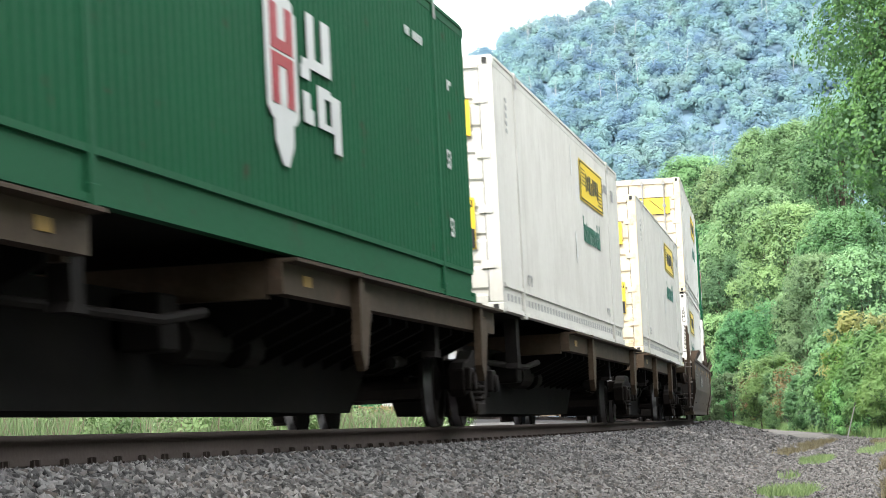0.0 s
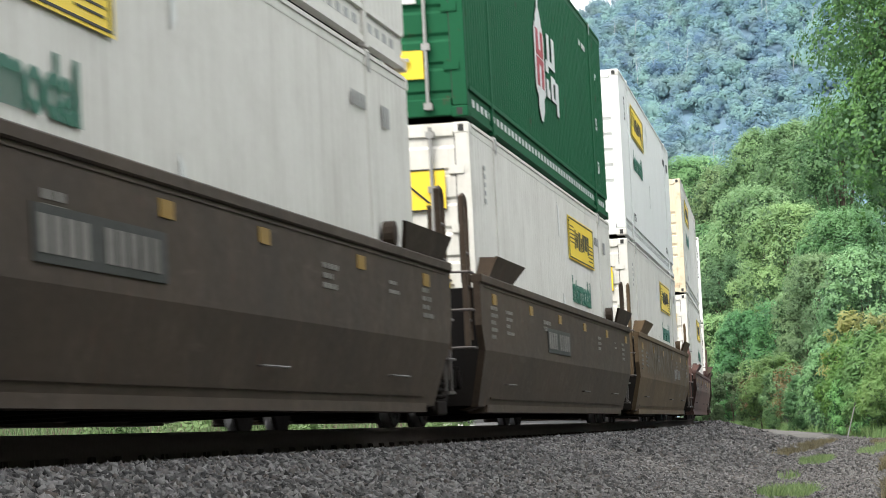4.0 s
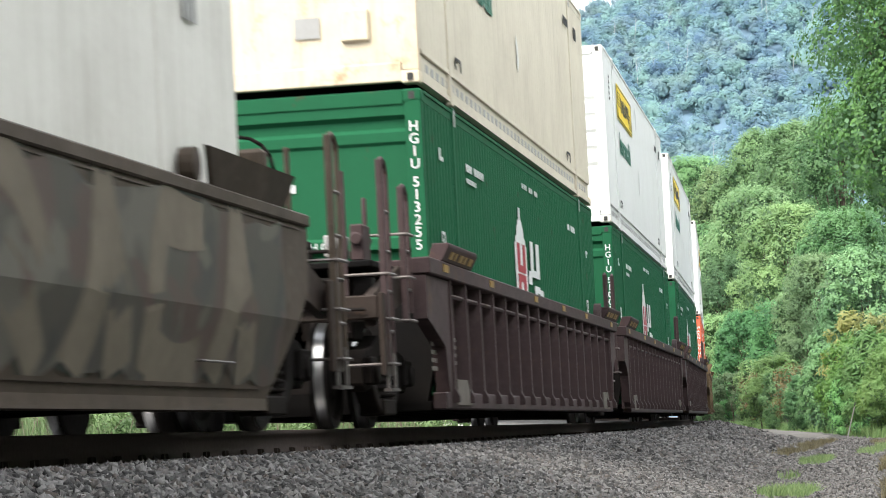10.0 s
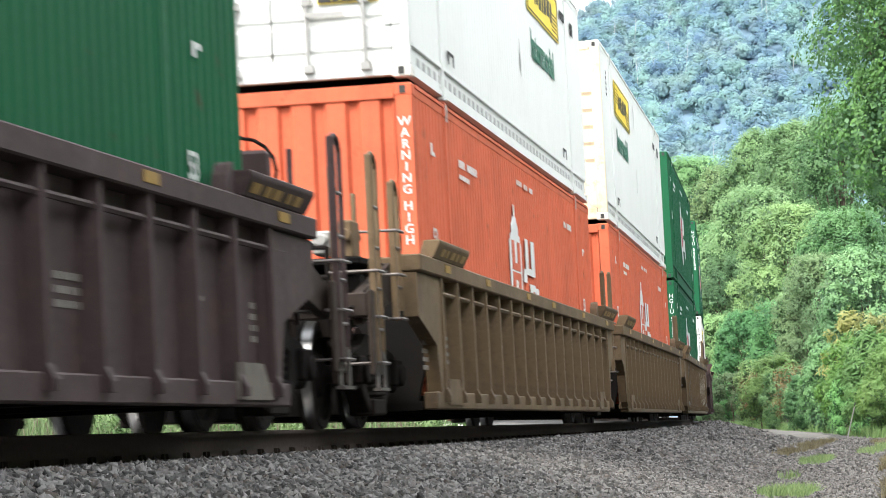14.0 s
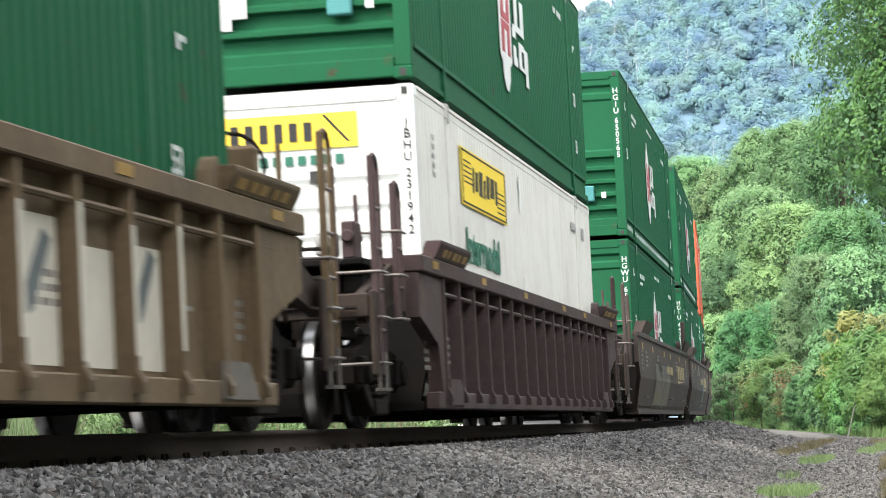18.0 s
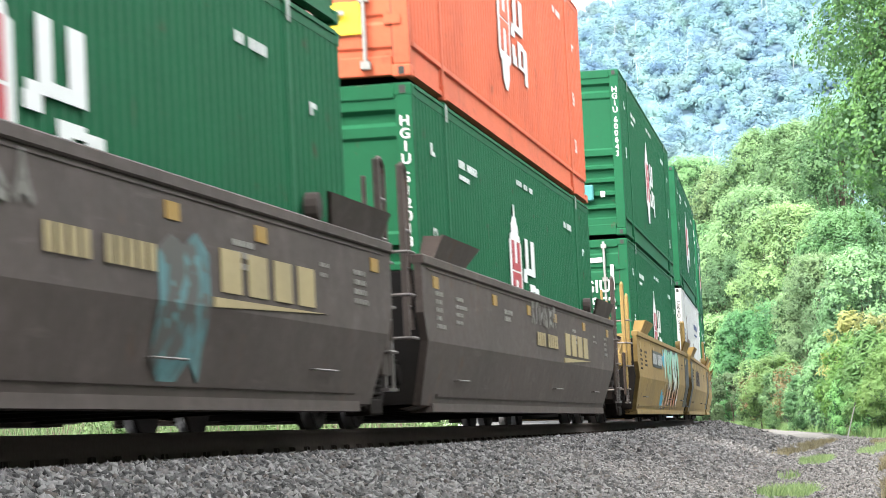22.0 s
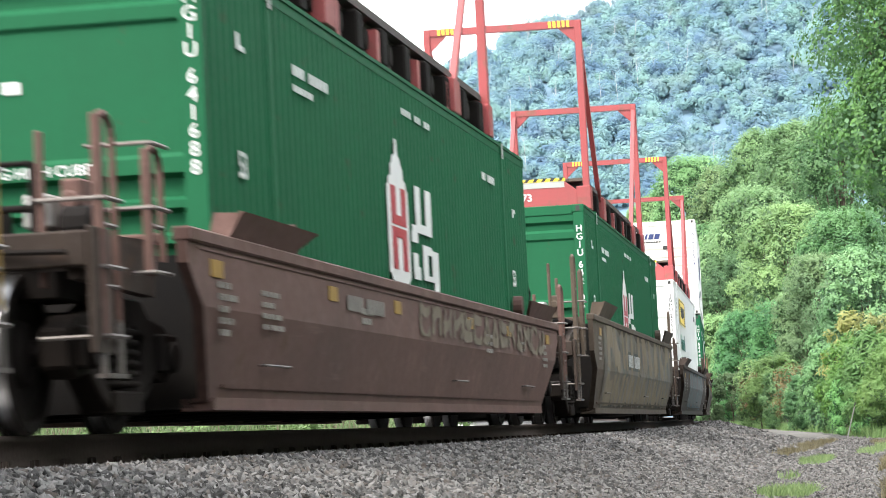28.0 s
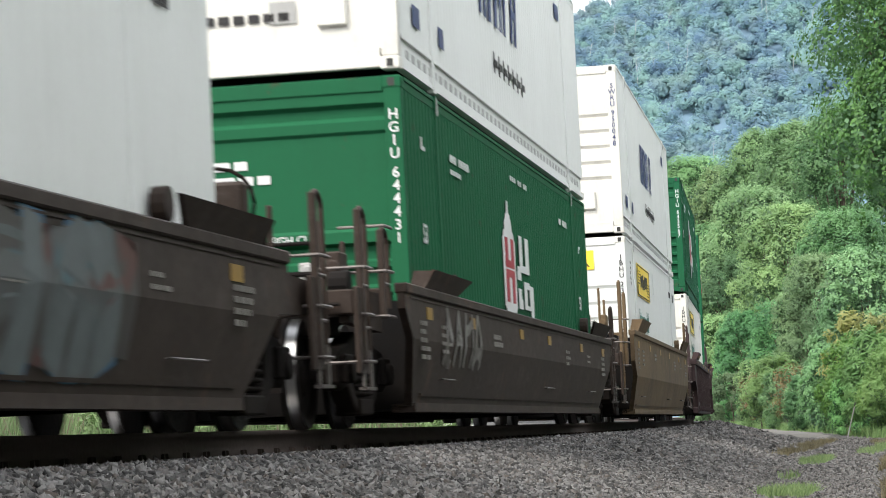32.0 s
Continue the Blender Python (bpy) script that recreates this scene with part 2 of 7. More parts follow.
def thing(name, label, category, group="", kind=""):
    return tagged(new(name), label, category, group, kind)


def letters(name, text, size, material, parent, at, align="LEFT", bold=0.012):
    """Writing in the built-in font as a thin mesh."""
    key = ("text", text, size, align)
    full = (key, material.name)
    if full not in CACHE:
        cu = bpy.data.curves.new("writing", "FONT")
        cu.body, cu.size, cu.align_x, cu.extrude, cu.offset = text, size, align, 0.002, size * bold
        cu.resolution_u = 3
        tmp = bpy.data.objects.new("writing", cu)
        scene.collection.objects.link(tmp)
        me = bpy.data.meshes.new_from_object(tmp.evaluated_get(bpy.context.evaluated_depsgraph_get()))
        bpy.data.objects.remove(tmp)
        bpy.data.curves.remove(cu)
        me.materials.clear()
        me.materials.append(material)
        CACHE[full] = me
    ob = new(name, CACHE[full])
    ob.parent, ob.matrix_basis = parent, at
    return ob


# writing on the long side (seen from +x: reading along +y) and on the end (seen from -y: reading along +x)
SIDE_TURN = Matrix(((0, 0, 1, 0), (1, 0, 0, 0), (0, 1, 0, 0), (0, 0, 0, 1)))
END_TURN = Matrix(((1, 0, 0, 0), (0, 0, -1, 0), (0, 1, 0, 0), (0, 0, 0, 1)))


def fast_mesh(name, verts, faces, material, smooth=False):
    """A mesh from numpy arrays: verts (n, 3) and faces (m, k)."""
    me = bpy.data.meshes.new(name)
    k = faces.shape[1]
    me.vertices.add(len(verts))
    me.vertices.foreach_set("co", np.asarray(verts, np.float32).ravel())
    me.loops.add(faces.size)
    me.loops.foreach_set("vertex_index", faces.astype(np.int32).ravel())
    me.polygons.add(len(faces))
    me.polygons.foreach_set("loop_start", np.arange(0, faces.size, k, dtype=np.int32))
    if smooth:
        me.polygons.foreach_set("use_smooth", np.ones(len(faces), bool))
    me.update(calc_edges=True)
    me.materials.append(material)
    return me


def leaf_cards(centres, normals, sizes, rng, long=1.5, fold=0.12):
    """Pointed leaves, one at each centre: folded diamonds of two triangles each."""
    n = len(centres)
    nor = normals / np.maximum(np.linalg.norm(normals, axis=1, keepdims=True), 1e-6)
    t = rng.normal(size=(n, 3))
    t -= nor * np.sum(t * nor, axis=1, keepdims=True)
    t /= np.maximum(np.linalg.norm(t, axis=1, keepdims=True), 1e-6)
    b = np.cross(nor, t)
    sz = sizes[:, None]
    v = np.stack([centres - t * sz * 0.5 * long, centres + b * sz * 0.5 + nor * sz * fold, centres + t * sz * 0.5 * long, centres - b * sz * 0.5 + nor * sz * fold], 1)
    f = np.arange(n)[:, None] * 4
    faces = np.concatenate([f + np.array([[0, 1, 2]]), f + np.array([[0, 2, 3]])], 0)
    return v.reshape(-1, 3), faces
# ---------------- ground, ballast, track ----------------
GROUND_Z = -0.56


def ground_height(x, y):
    lat, s = lateral(x, y)
    z = GROUND_Z
    if lat > 0:                                   # the wood's edge rises a little
        z += 0.35 * min(1.0, max(0.0, (lat - 7.0) / 8.0))
    else:                                         # the far side of the line
        z += -0.15 * min(1.0, max(0.0, (-lat - 6.0) / 6.0))
    if abs(lat) < 3.1:
        z -= 0.25                                 # lies under the ballast
    return z + 0.03 * noise.noise((x * 0.4, y * 0.4, 0)) + 0.02 * noise.noise((x * 1.7, y * 1.7, 5))


def ground_material():
    m, n, l, p = node_mat("gravel_and_soil_ground")
    pos = n.new("ShaderNodeNewGeometry").outputs["Position"]
    big, mid, fine = noise_node(n, l, pos, 0.25, 4), noise_node(n, l, pos, 2.2, 5), noise_node(n, l, pos, 28, 4)
    vor = n.new("ShaderNodeTexVoronoi")
    vor.inputs["Scale"].default_value = 22
    l.new(pos, vor.inputs["Vector"])
    stone = mix_node(n, l, vor.outputs["Color"], (0.016, 0.0155, 0.0155), (0.085, 0.083, 0.08))
    soil = mix_node(n, l, mid, (0.04, 0.037, 0.034), (0.085, 0.079, 0.072))
    col = mix_node(n, l, ramp(n, l, mid, 0.4, 0.62), stone, soil)
    l.new(col, p.inputs["Base Color"])
    p.inputs["Roughness"].default_value = 0.95
    b = n.new("ShaderNodeBump")
    b.inputs["Strength"].default_value, b.inputs["Distance"].default_value = 0.8, 0.04
    l.new(math_node(n, l, "ADD", vor.outputs["Distance"], fine), b.inputs["Height"])
    l.new(b.outputs["Normal"], p.inputs["Normal"])
    return m


def build_ground():
    xs = [-3000, -1200, -500, -250, -150, -100, -70] + list(np.arange(-50, 30, 1.0)) + [35, 50, 80, 150, 400, 1200, 3000]
    ys = [-3000, -1200, -500, -200, -100, -50] + list(np.arange(-20, 260, 2.0)) + [280, 320, 380, 450, 550, 700, 1000, 1500, 3000]
    v = np.array([(x, y, ground_height(x, y)) for y in ys for x in xs])
    w = len(xs)
    i = np.arange(len(ys) - 1)[:, None] * w + np.arange(w - 1)[None, :]
    i = i.ravel()[:, None]
    f = np.concatenate([i, i + 1, i + w + 1, i + w], 1)
    tagged(new("ground", fast_mesh("ground", v, f, ground_material(), True)), "grey gravel and dry soil ground beside the line", "ground", kind="structure")


# bed coloured near black to paint the shade in gaps between loose stones
BALLAST = surface("granite_bed_gap_shade", (0.0234, 0.0228, 0.0228), (0.0117, 0.0117, 0.0117), 0.6, 0.9, grain=40, patch=6.0, bump=1.0, world_space=True)


def stone_material():
    m, n, l, p = node_mat("crushed_granite")
    geo = n.new("ShaderNodeNewGeometry")
    r = geo.outputs["Random Per Island"]
    col = mix_node(n, l, math_node(n, l, "POWER", r, 1.5), (0.008, 0.0075, 0.0075), (0.185, 0.178, 0.173))
    warm = ramp(n, l, math_node(n, l, "FRACT", math_node(n, l, "MULTIPLY", r, 37.0)), 0.75, 1.0)
    col = mix_node(n, l, math_node(n, l, "MULTIPLY", warm, 0.6), col, (0.105, 0.082, 0.068))
    grit = noise_node(n, l, geo.outputs["Position"], 90, 4)
    col = mix_node(n, l, math_node(n, l, "MULTIPLY", ramp(n, l, grit, 0.45, 0.8), 0.5), col, (0.12, 0.116, 0.112))
    l.new(col, p.inputs["Base Color"])
    p.inputs["Roughness"].default_value = 0.9
    b = n.new("ShaderNodeBump")
    b.inputs["Strength"].default_value, b.inputs["Distance"].default_value = 0.6, 0.01
    l.new(grit, b.inputs["Height"])
    l.new(b.outputs["Normal"], p.inputs["Normal"])
    return m


def bed_height(lat):
    """Height of the ballast's surface across the line (in the canted track's plane near the rails)."""
    a = abs(lat)
    if a < 1.75:
        z = -0.225
    elif a < 3.9:
        z = -0.225 - 0.40 * ((a - 1.75) / 2.15) ** 1.15
    else:
        z = -0.64
    return z + (0.0527 * lat if a < 1.75 else 0.0527 * math.copysign(1.75, lat) * max(0.0, 1 - (a - 1.75) / 2.15))


def build_ballast():
    lats = [-4.2, -3.9, -3.2, -2.5, -1.75, -1.3, -0.5, 0.5, 1.3, 1.75, 2.2, 2.7, 3.2, 3.6, 3.9, 4.2]
    ss = [-600, -500, -400, -300, -200, -120, -60, -30] + list(np.arange(-10, 200, 1.0)) + list(np.arange(200, 700, 10.0))
    v = []
    for s in ss:
        m = line_pose(s, False)
        for q in lats:
            w = m @ Vector((q, 0, bed_height(q)))
            v.append((w.x, w.y, w.z + 0.015 * noise.noise((w.x * 2, w.y * 2, 1))))
    k = len(lats)
    i = (np.arange(len(ss) - 1)[:, None] * k + np.arange(k - 1)[None, :]).ravel()[:, None]
    f = np.concatenate([i, i + 1, i + k + 1, i + k], 1)
    tagged(new("ballast", fast_mesh("ballast", np.array(v), f, BALLAST, True)), "crushed granite bed under the rails, gap shade in its colour", "ballast", kind="structure")


def build_stones():
    """Loose stones on the shoulder next to the camera, thinning out with distance."""
    rng = np.random.default_rng(4)
    base = np.array([(x, math.cos(a), math.sin(a)) for x in (-0.75, 0.75) for a in (0.3, 2.2, 4.4)], float)       # a blunt wedge
    tris = np.array([(0, 2, 1), (3, 4, 5), (0, 1, 4), (0, 4, 3), (1, 2, 5), (1, 5, 4), (2, 0, 3), (2, 3, 5)])
    bands = ((9.5, 13, 0.85, 3.2, 1500, 0.024), (13, 22, 0.85, 3.7, 1400, 0.024), (22, 34, 0.85, 3.9, 1150, 0.024), (22, 36, 3.9, 6.4, 900, 0.026), (34, 50, 0.9, 3.9, 480, 0.031), (36, 56, 3.9, 6.6, 260, 0.036),
             (50, 80, 1.0, 3.7, 170, 0.042), (80, 130, 1.2, 3.6, 50, 0.055), (56, 92, 3.7, 6.6, 90, 0.042))
    P, R = [], []
    for s0, s1, l0, l1, dens, size in bands:
        k = int((s1 - s0) * (l1 - l0) * dens)
        s, q = rng.uniform(s0, s1, k), rng.uniform(l0, l1, k)
        keep = (q < 5.0) | (rng.random(k) < np.clip(1.0 - (q - 5.0) / 2.2 + 0.25 * np.sin(s * 1.9), 0.12, 1))
        s, q = s[keep], q[keep]
        z = np.array([max(bed_height(a), GROUND_Z) for a in q])
        a = BEND * s
        x = -OFFSET - RADIUS * (1 - np.cos(a)) + q * np.cos(a)
        y = RADIUS * np.sin(a) + q * np.sin(a)
        P.append(np.stack([x, y, z], 1))
        R.append(size * rng.uniform(0.5, 1.4, len(s)) * np.where(q > 3.9, 0.62, 1.0))
    P, R = np.concatenate(P), np.concatenate(R)
    n = len(P)
    shape = base[None] * rng.uniform(0.6, 1.2, (n, 6, 1)) * np.array([1.15, 0.85, 0.72])[None, None] + rng.normal(size=(n, 6, 3)) * 0.16
    ax = rng.normal(size=(n, 4))
    ax /= np.linalg.norm(ax, axis=1, keepdims=True)
    w, x, y, z = ax.T
    rot = np.stack([np.stack([1 - 2 * (y * y + z * z), 2 * (x * y - z * w), 2 * (x * z + y * w)], 1),
                    np.stack([2 * (x * y + z * w), 1 - 2 * (x * x + z * z), 2 * (y * z - x * w)], 1),
                    np.stack([2 * (x * z - y * w), 2 * (y * z + x * w), 1 - 2 * (x * x + y * y)], 1)], 1)
    v = np.einsum("nij,nkj->nki", rot, shape) * R[:, None, None] + P[:, None] + np.array([0, 0, 1.0]) * (R * rng.uniform(0.0, 0.6, n))[:, None, None]
    f = (np.arange(n)[:, None, None] * 6 + tris[None]).reshape(-1, 3)
    tagged(new("ballast_stones", fast_mesh("ballast_stones", v.reshape(-1, 3), f, stone_material())), "loose angular grey granite ballast stones", "gravel", kind="stuff")


RAIL_PROFILE = [(-0.076, 0.0), (-0.076, 0.012), (-0.012, 0.03), (-0.009, 0.13), (-0.036, 0.142), (-0.037, 0.172), (-0.028, 0.18),
                (0.028, 0.18), (0.037, 0.172), (0.036, 0.142), (0.009, 0.13), (0.012, 0.03), (0.076, 0.012), (0.076, 0.0)]


def build_track():
    track = thing("railway_track", "steel rails on timber sleepers in grey ballast", "railway track", kind="structure")
    ss = [-600, -400, -200, -100] + list(np.arange(-50, 220, 2.0)) + list(np.arange(220, 700, 12.0))
    for side in (1, -1):
        v = []
        for s in ss:
            m = line_pose(s)
            v += [tuple(m @ Vector((side * 0.7525 + x, 0, z - 0.18))) for x, z in RAIL_PROFILE]
        k = len(RAIL_PROFILE)
        i = np.arange(len(ss) - 1)[:, None] * k
        j = np.arange(k)[None, :]
        f = np.stack([i + j, i + (j + 1) % k, i + k + (j + 1) % k, i + k + j], 2).reshape(-1, 4)
        me = fast_mesh("rail", np.array(v), f, RAILSIDE)
        me.materials.append(RAILTOP)
        for p in me.polygons:
            if p.index % k == 6:
                p.material_index = 1
        new("rail", me).parent = track
    step, count = 0.56, 200

    def tie_shape(bm):
        box(bm, -1.37, 1.37, -0.11, 0.11, -0.375, -0.205)

    def plate_shape(bm):
        box(bm, -0.17, 0.17, -0.095, 0.095, -0.205, -0.176)
        for dx in (-0.1, 0.1):
            for dy in (-0.05, 0.05):
                box(bm, dx - 0.012, dx + 0.012, dy - 0.012, dy + 0.012, -0.177, -0.145)
        box(bm, 0.05, 0.09, 0.10, 0.135, -0.2, -0.14)
    for i in range(count):
        s = 6 + step * i
        tie = part("sleeper", "sleeper", tie_shape, TIEWOOD, track, bevel=0.01, at=line_pose(s))
        if i < 110:
            part("tie_plate", "tie_plate", plate_shape, RAILSIDE, tie, at=Matrix.Translation((0.7525, 0, 0)))


def build_far_road():
    """A pale gravel strip beyond the line."""
    v = []
    for s in np.arange(90, 420, 10.0):
        m = line_pose(float(s), False)
        for q in (-30.0, -22.0, -15.0, -10.5):
            w = m @ Vector((q, 0, 0))
            v.append((w.x, w.y, ground_height(w.x, w.y) + 0.03))
    k = 4
    i = (np.arange(len(v) // k - 1)[:, None] * k + np.arange(k - 1)[None, :]).ravel()[:, None]
    pale = surface("pale_limestone_gravel", (0.42, 0.40, 0.37), (0.26, 0.25, 0.23), 0.5, 0.9, grain=3.0, patch=0.3, bump=0.4, world_space=True)
    tagged(new("gravel_road", fast_mesh("gravel_road", np.array(v), np.concatenate([i, i + 1, i + k + 1, i + k], 1), pale, True)), "pale gravel strip beyond the line", "gravel road", kind="structure")


def build_path():
    """The worn pale stretch of the path beside the bend, with uneven edges."""
    v, lanes = [], np.linspace(-1, 1, 9)
    for s in np.arange(86, 190, 1.0):
        m = line_pose(float(s), False)
        fade = min(1.0, (s - 86) / 18.0, (190 - s) / 20.0)
        mid, half = 4.9 + 0.25 * noise.noise((s * 0.11, 3, 2)), (0.75 + 0.45 * noise.noise((s * 0.35, 0, 2)) + 0.2 * noise.noise((s * 0.9, 0, 6))) * fade
        for q in lanes:
            w = m @ Vector((mid + q * half, 0, 0))
            v.append((w.x, w.y, ground_height(w.x, w.y) + 0.03 * (1 - q * q) + 0.006))
    k = len(lanes)
    i = (np.arange(len(v) // k - 1)[:, None] * k + np.arange(k - 1)[None, :]).ravel()[:, None]
    worn = surface("worn_pale_gravel", (0.15, 0.143, 0.132), (0.06, 0.057, 0.053), 0.7, 0.95, grain=9.0, patch=0.8, bump=0.6, world_space=True)
    tagged(new("path", fast_mesh("path", np.array(v), np.concatenate([i, i + 1, i + k + 1, i + k], 1), worn, True)), "worn pale gravel path beside the bend", "path", kind="structure")


build_ground()
build_path()
build_far_road()
build_ballast()
build_track()
# ---------------- the train: containers ----------------
LONG, WIDE, TALL = 16.154, 2.59, 2.896
HALF = WIDE / 2
MOVERS = []          # (thing, way along the line at 0 s)


def bars(bm, items, t=0.006):
    """Flat bars on the long side: (y0, y1, z0, z1)."""
    for y0, y1, z0, z1 in items:
        box(bm, HALF + 0.012, HALF + 0.012 + t, y0, y1, z0, z1)


def end_bars(bm, items, y=-0.012, t=0.006):
    for x0, x1, z0, z1 in items:
        box(bm, x0, x1, y - t, y, z0, z1)


def corrugated(bm, side, pitch, depth, z0, z1, y0, y1):
    """A wall of vertical folds."""
    pts = []
    y = y0
    while y < y1 - pitch * 0.6:
        pts += [(y, 0), (y + pitch * 0.4, 0), (y + pitch * 0.56, -depth), (y + pitch * 0.84, -depth)]
        y += pitch
    pts += [(y, 0), (y1, 0)]
    x = side * HALF
    a = [bm.verts.new((x + side * d, q, z0)) for q, d in pts]
    b = [bm.verts.new((x + side * d, q, z1)) for q, d in pts]
    for i in range(len(pts) - 1):
        bm.faces.new((a[i], a[i + 1], b[i + 1], b[i]))


def container(paint, label, category="shipping container", doors=False, style="plain", slots=False, code="", end_paint=None, rack=False):
    """A 53-foot container with its front end at y = 0 and its floor at z = 0."""
    c = thing("shipping_container", label, category, "containers on the train")
    ep = end_paint or paint
    pitch, depth = (0.2, 0.022) if paint in (GREEN, ORANGE) else (0.21, 0.009)
    tag = (pitch,)

    for side in (1, -1):
        part("side_wall", ("side_wall", side) + tag, lambda bm: corrugated(bm, side, pitch, depth, 0.33, TALL - 0.1, 0.05, LONG - 0.05), paint, c)
    part("roof", "container_roof", lambda bm: slab(bm, [(-HALF + 0.01, 0.03), (HALF - 0.01, 0.03), (HALF - 0.01, LONG - 0.03), (-HALF + 0.01, LONG - 0.03)], "z", TALL - 0.05, TALL - 0.01), paint, c)
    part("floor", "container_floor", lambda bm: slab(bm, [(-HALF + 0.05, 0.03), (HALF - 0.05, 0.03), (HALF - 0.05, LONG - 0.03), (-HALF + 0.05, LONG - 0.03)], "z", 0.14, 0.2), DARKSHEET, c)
    part("rear_wall", "container_rear", lambda bm: box(bm, -HALF + 0.03, HALF - 0.03, LONG - 0.06, LONG - 0.02, 0.16, TALL - 0.05), paint, c)

    def top_rail(bm, side):
        x = side * HALF
        slab(bm, [(x - side * 0.06, TALL - 0.11), (x, TALL - 0.11), (x, TALL - 0.04), (x + side * 0.012, TALL - 0.035), (x + side * 0.012, TALL - 0.002), (x - side * 0.06, TALL)], "y", 0.16, LONG - 0.16)

    def bottom_rail(bm, side):
        x = side * HALF
        slab(bm, [(x - side * 0.08, 0.02), (x + side * 0.006, 0.02), (x + side * 0.006, 0.07), (x - side * 0.02, 0.075), (x - side * 0.02, 0.295), (x + side * 0.008, 0.3), (x + side * 0.008, 0.345), (x - side * 0.08, 0.345)], "y", 0.16, LONG - 0.16)
    for side in (1, -1):
        part("top_rail", ("top_rail", side), lambda bm: top_rail(bm, side), paint, c)
        part("bottom_rail", ("bottom_rail", side), lambda bm: bottom_rail(bm, side), paint, c)
    if slots:
        def holes(bm):
            y = 0.5
            while y < LONG - 0.4:
                box(bm, HALF - 0.022, HALF - 0.016, y, y + 0.17, 0.15, 0.23)
                y += 0.34
        tagged(part("slot_pattern", "fork_slots", holes, PLATE_GREY if paint not in (GREEN,) else LETTER_WHITE, c, "row of small rectangular slots"), kind="stuff")

    def post(bm):
        box(bm, HALF - 0.03, HALF + 0.014, -0.07, 0.07, 0.02, TALL)
        box(bm, HALF - 0.05, HALF + 0.022, -0.085, 0.085, -0.02, 0.13)
        box(bm, HALF - 0.05, HALF + 0.022, -0.085, 0.085, TALL - 0.13, TALL + 0.02)

    def post_other(bm):
        box(bm, -HALF - 0.014, -HALF + 0.03, -0.07, 0.07, -0.02, TALL + 0.02)
    for y in (1.98, LONG - 1.98):
        p = part("lifting_post", "lifting_post", post, paint, c, bevel=0.006, at=Matrix.Translation((0, y, 0)))
        part("lifting_post", "lifting_post_other", post_other, paint, c, at=Matrix.Translation((0, y, 0)))
        part("corner_casting", "post_casting", lambda bm: box(bm, HALF + 0.02, HALF + 0.026, -0.05, 0.05, TALL - 0.17, TALL + 0.0), PLATE_GREY, p)

    for x in (-HALF, HALF - 0.16):
        part("end_post", ("end_post", x), lambda bm: box(bm, x, x + 0.16, -0.015, 0.1, 0.12, TALL - 0.1), ep, c, bevel=0.008)
    for x in (-HALF - 0.004, HALF - 0.176):
        for z in (0.0, TALL - 0.115):
            for y in (-0.02, LONG - 0.16):
                q = part("corner_casting", "corner_casting", lambda bm: box(bm, 0, 0.18, 0, 0.18, 0, 0.118), ep if paint is not CLEAN else WHITE, c, bevel=0.012, at=Matrix.Translation((x, y, z)))
                if y < 0:
                    # no opening is cut; a dark plate paints the hole's shade
                    part("casting_hole", "casting_hole", lambda bm: box(bm, 0.06, 0.12, -0.004, 0.002, 0.022, 0.096), SOOT, q)
    part("end_sill", "end_sill", lambda bm: box(bm, -HALF + 0.17, HALF - 0.17, -0.015, 0.08, 0.02, 0.20), ep, c, bevel=0.008)
    part("end_header", "end_header", lambda bm: box(bm, -HALF + 0.17, HALF - 0.17, -0.015, 0.08, TALL - 0.14, TALL), ep, c, bevel=0.008)

    if doors:
        for k, x0 in enumerate((-HALF + 0.165, 0.01)):
            def leaf(bm, x0=x0):
                x1 = x0 + HALF - 0.175
                zs = [(0.2, 0.012)]
                for i in range(8):
                    z = 0.26 + i * 0.305
                    zs += [(z, 0.012), (z + 0.03, -0.008), (z + 0.235, -0.008), (z + 0.265, 0.012)]
                zs.append((TALL - 0.14, 0.012))
                a = [bm.verts.new((x0, y, z)) for z, y in zs]
                b = [bm.verts.new((x1, y, z)) for z, y in zs]
                for i in range(len(zs) - 1):
                    bm.faces.new((a[i], b[i], b[i + 1], a[i + 1]))
            d = part("door", ("door", k), leaf, ep, c)
            for f in (0.3, 0.78) if k else (0.22, 0.7):
                x = x0 + (HALF - 0.175) * f

                def lock(bm):
                    rod(bm, (x, -0.055, 0.08), (x, -0.055, TALL - 0.04), 0.02, 8)
                    for z in (0.12, 0.75, 1.5, 2.2, TALL - 0.12):
                        box(bm, x - 0.045, x + 0.045, -0.075, 0.0, z - 0.035, z + 0.035)
                    if f < 0.5:
                        box(bm, x - 0.02, x + 0.36, -0.085, -0.06, 0.6, 0.64)
                part("lock_rod", ("lock_rod", k, f), lock, STEEL, d, "galvanised locking bar")

            def seal(bm, x0=x0, k=k):
                x = x0 + HALF - 0.172 if k else x0 - 0.018
                box(bm, x, x + 0.02, -0.012, 0.02, 0.2, TALL - 0.14)
            part("door_gasket", ("door_gasket", k), seal, SOOT, d, "dark rubber door seal")
            for z in (0.5, 1.12, 1.74, 2.36):
                x = x0 + HALF - 0.172 if k else x0 - 0.018
                part("hinge", ("hinge", k, z), lambda bm: box(bm, x - 0.07, x + 0.09, -0.03, 0.0, z, z + 0.09), ep, d)
    else:
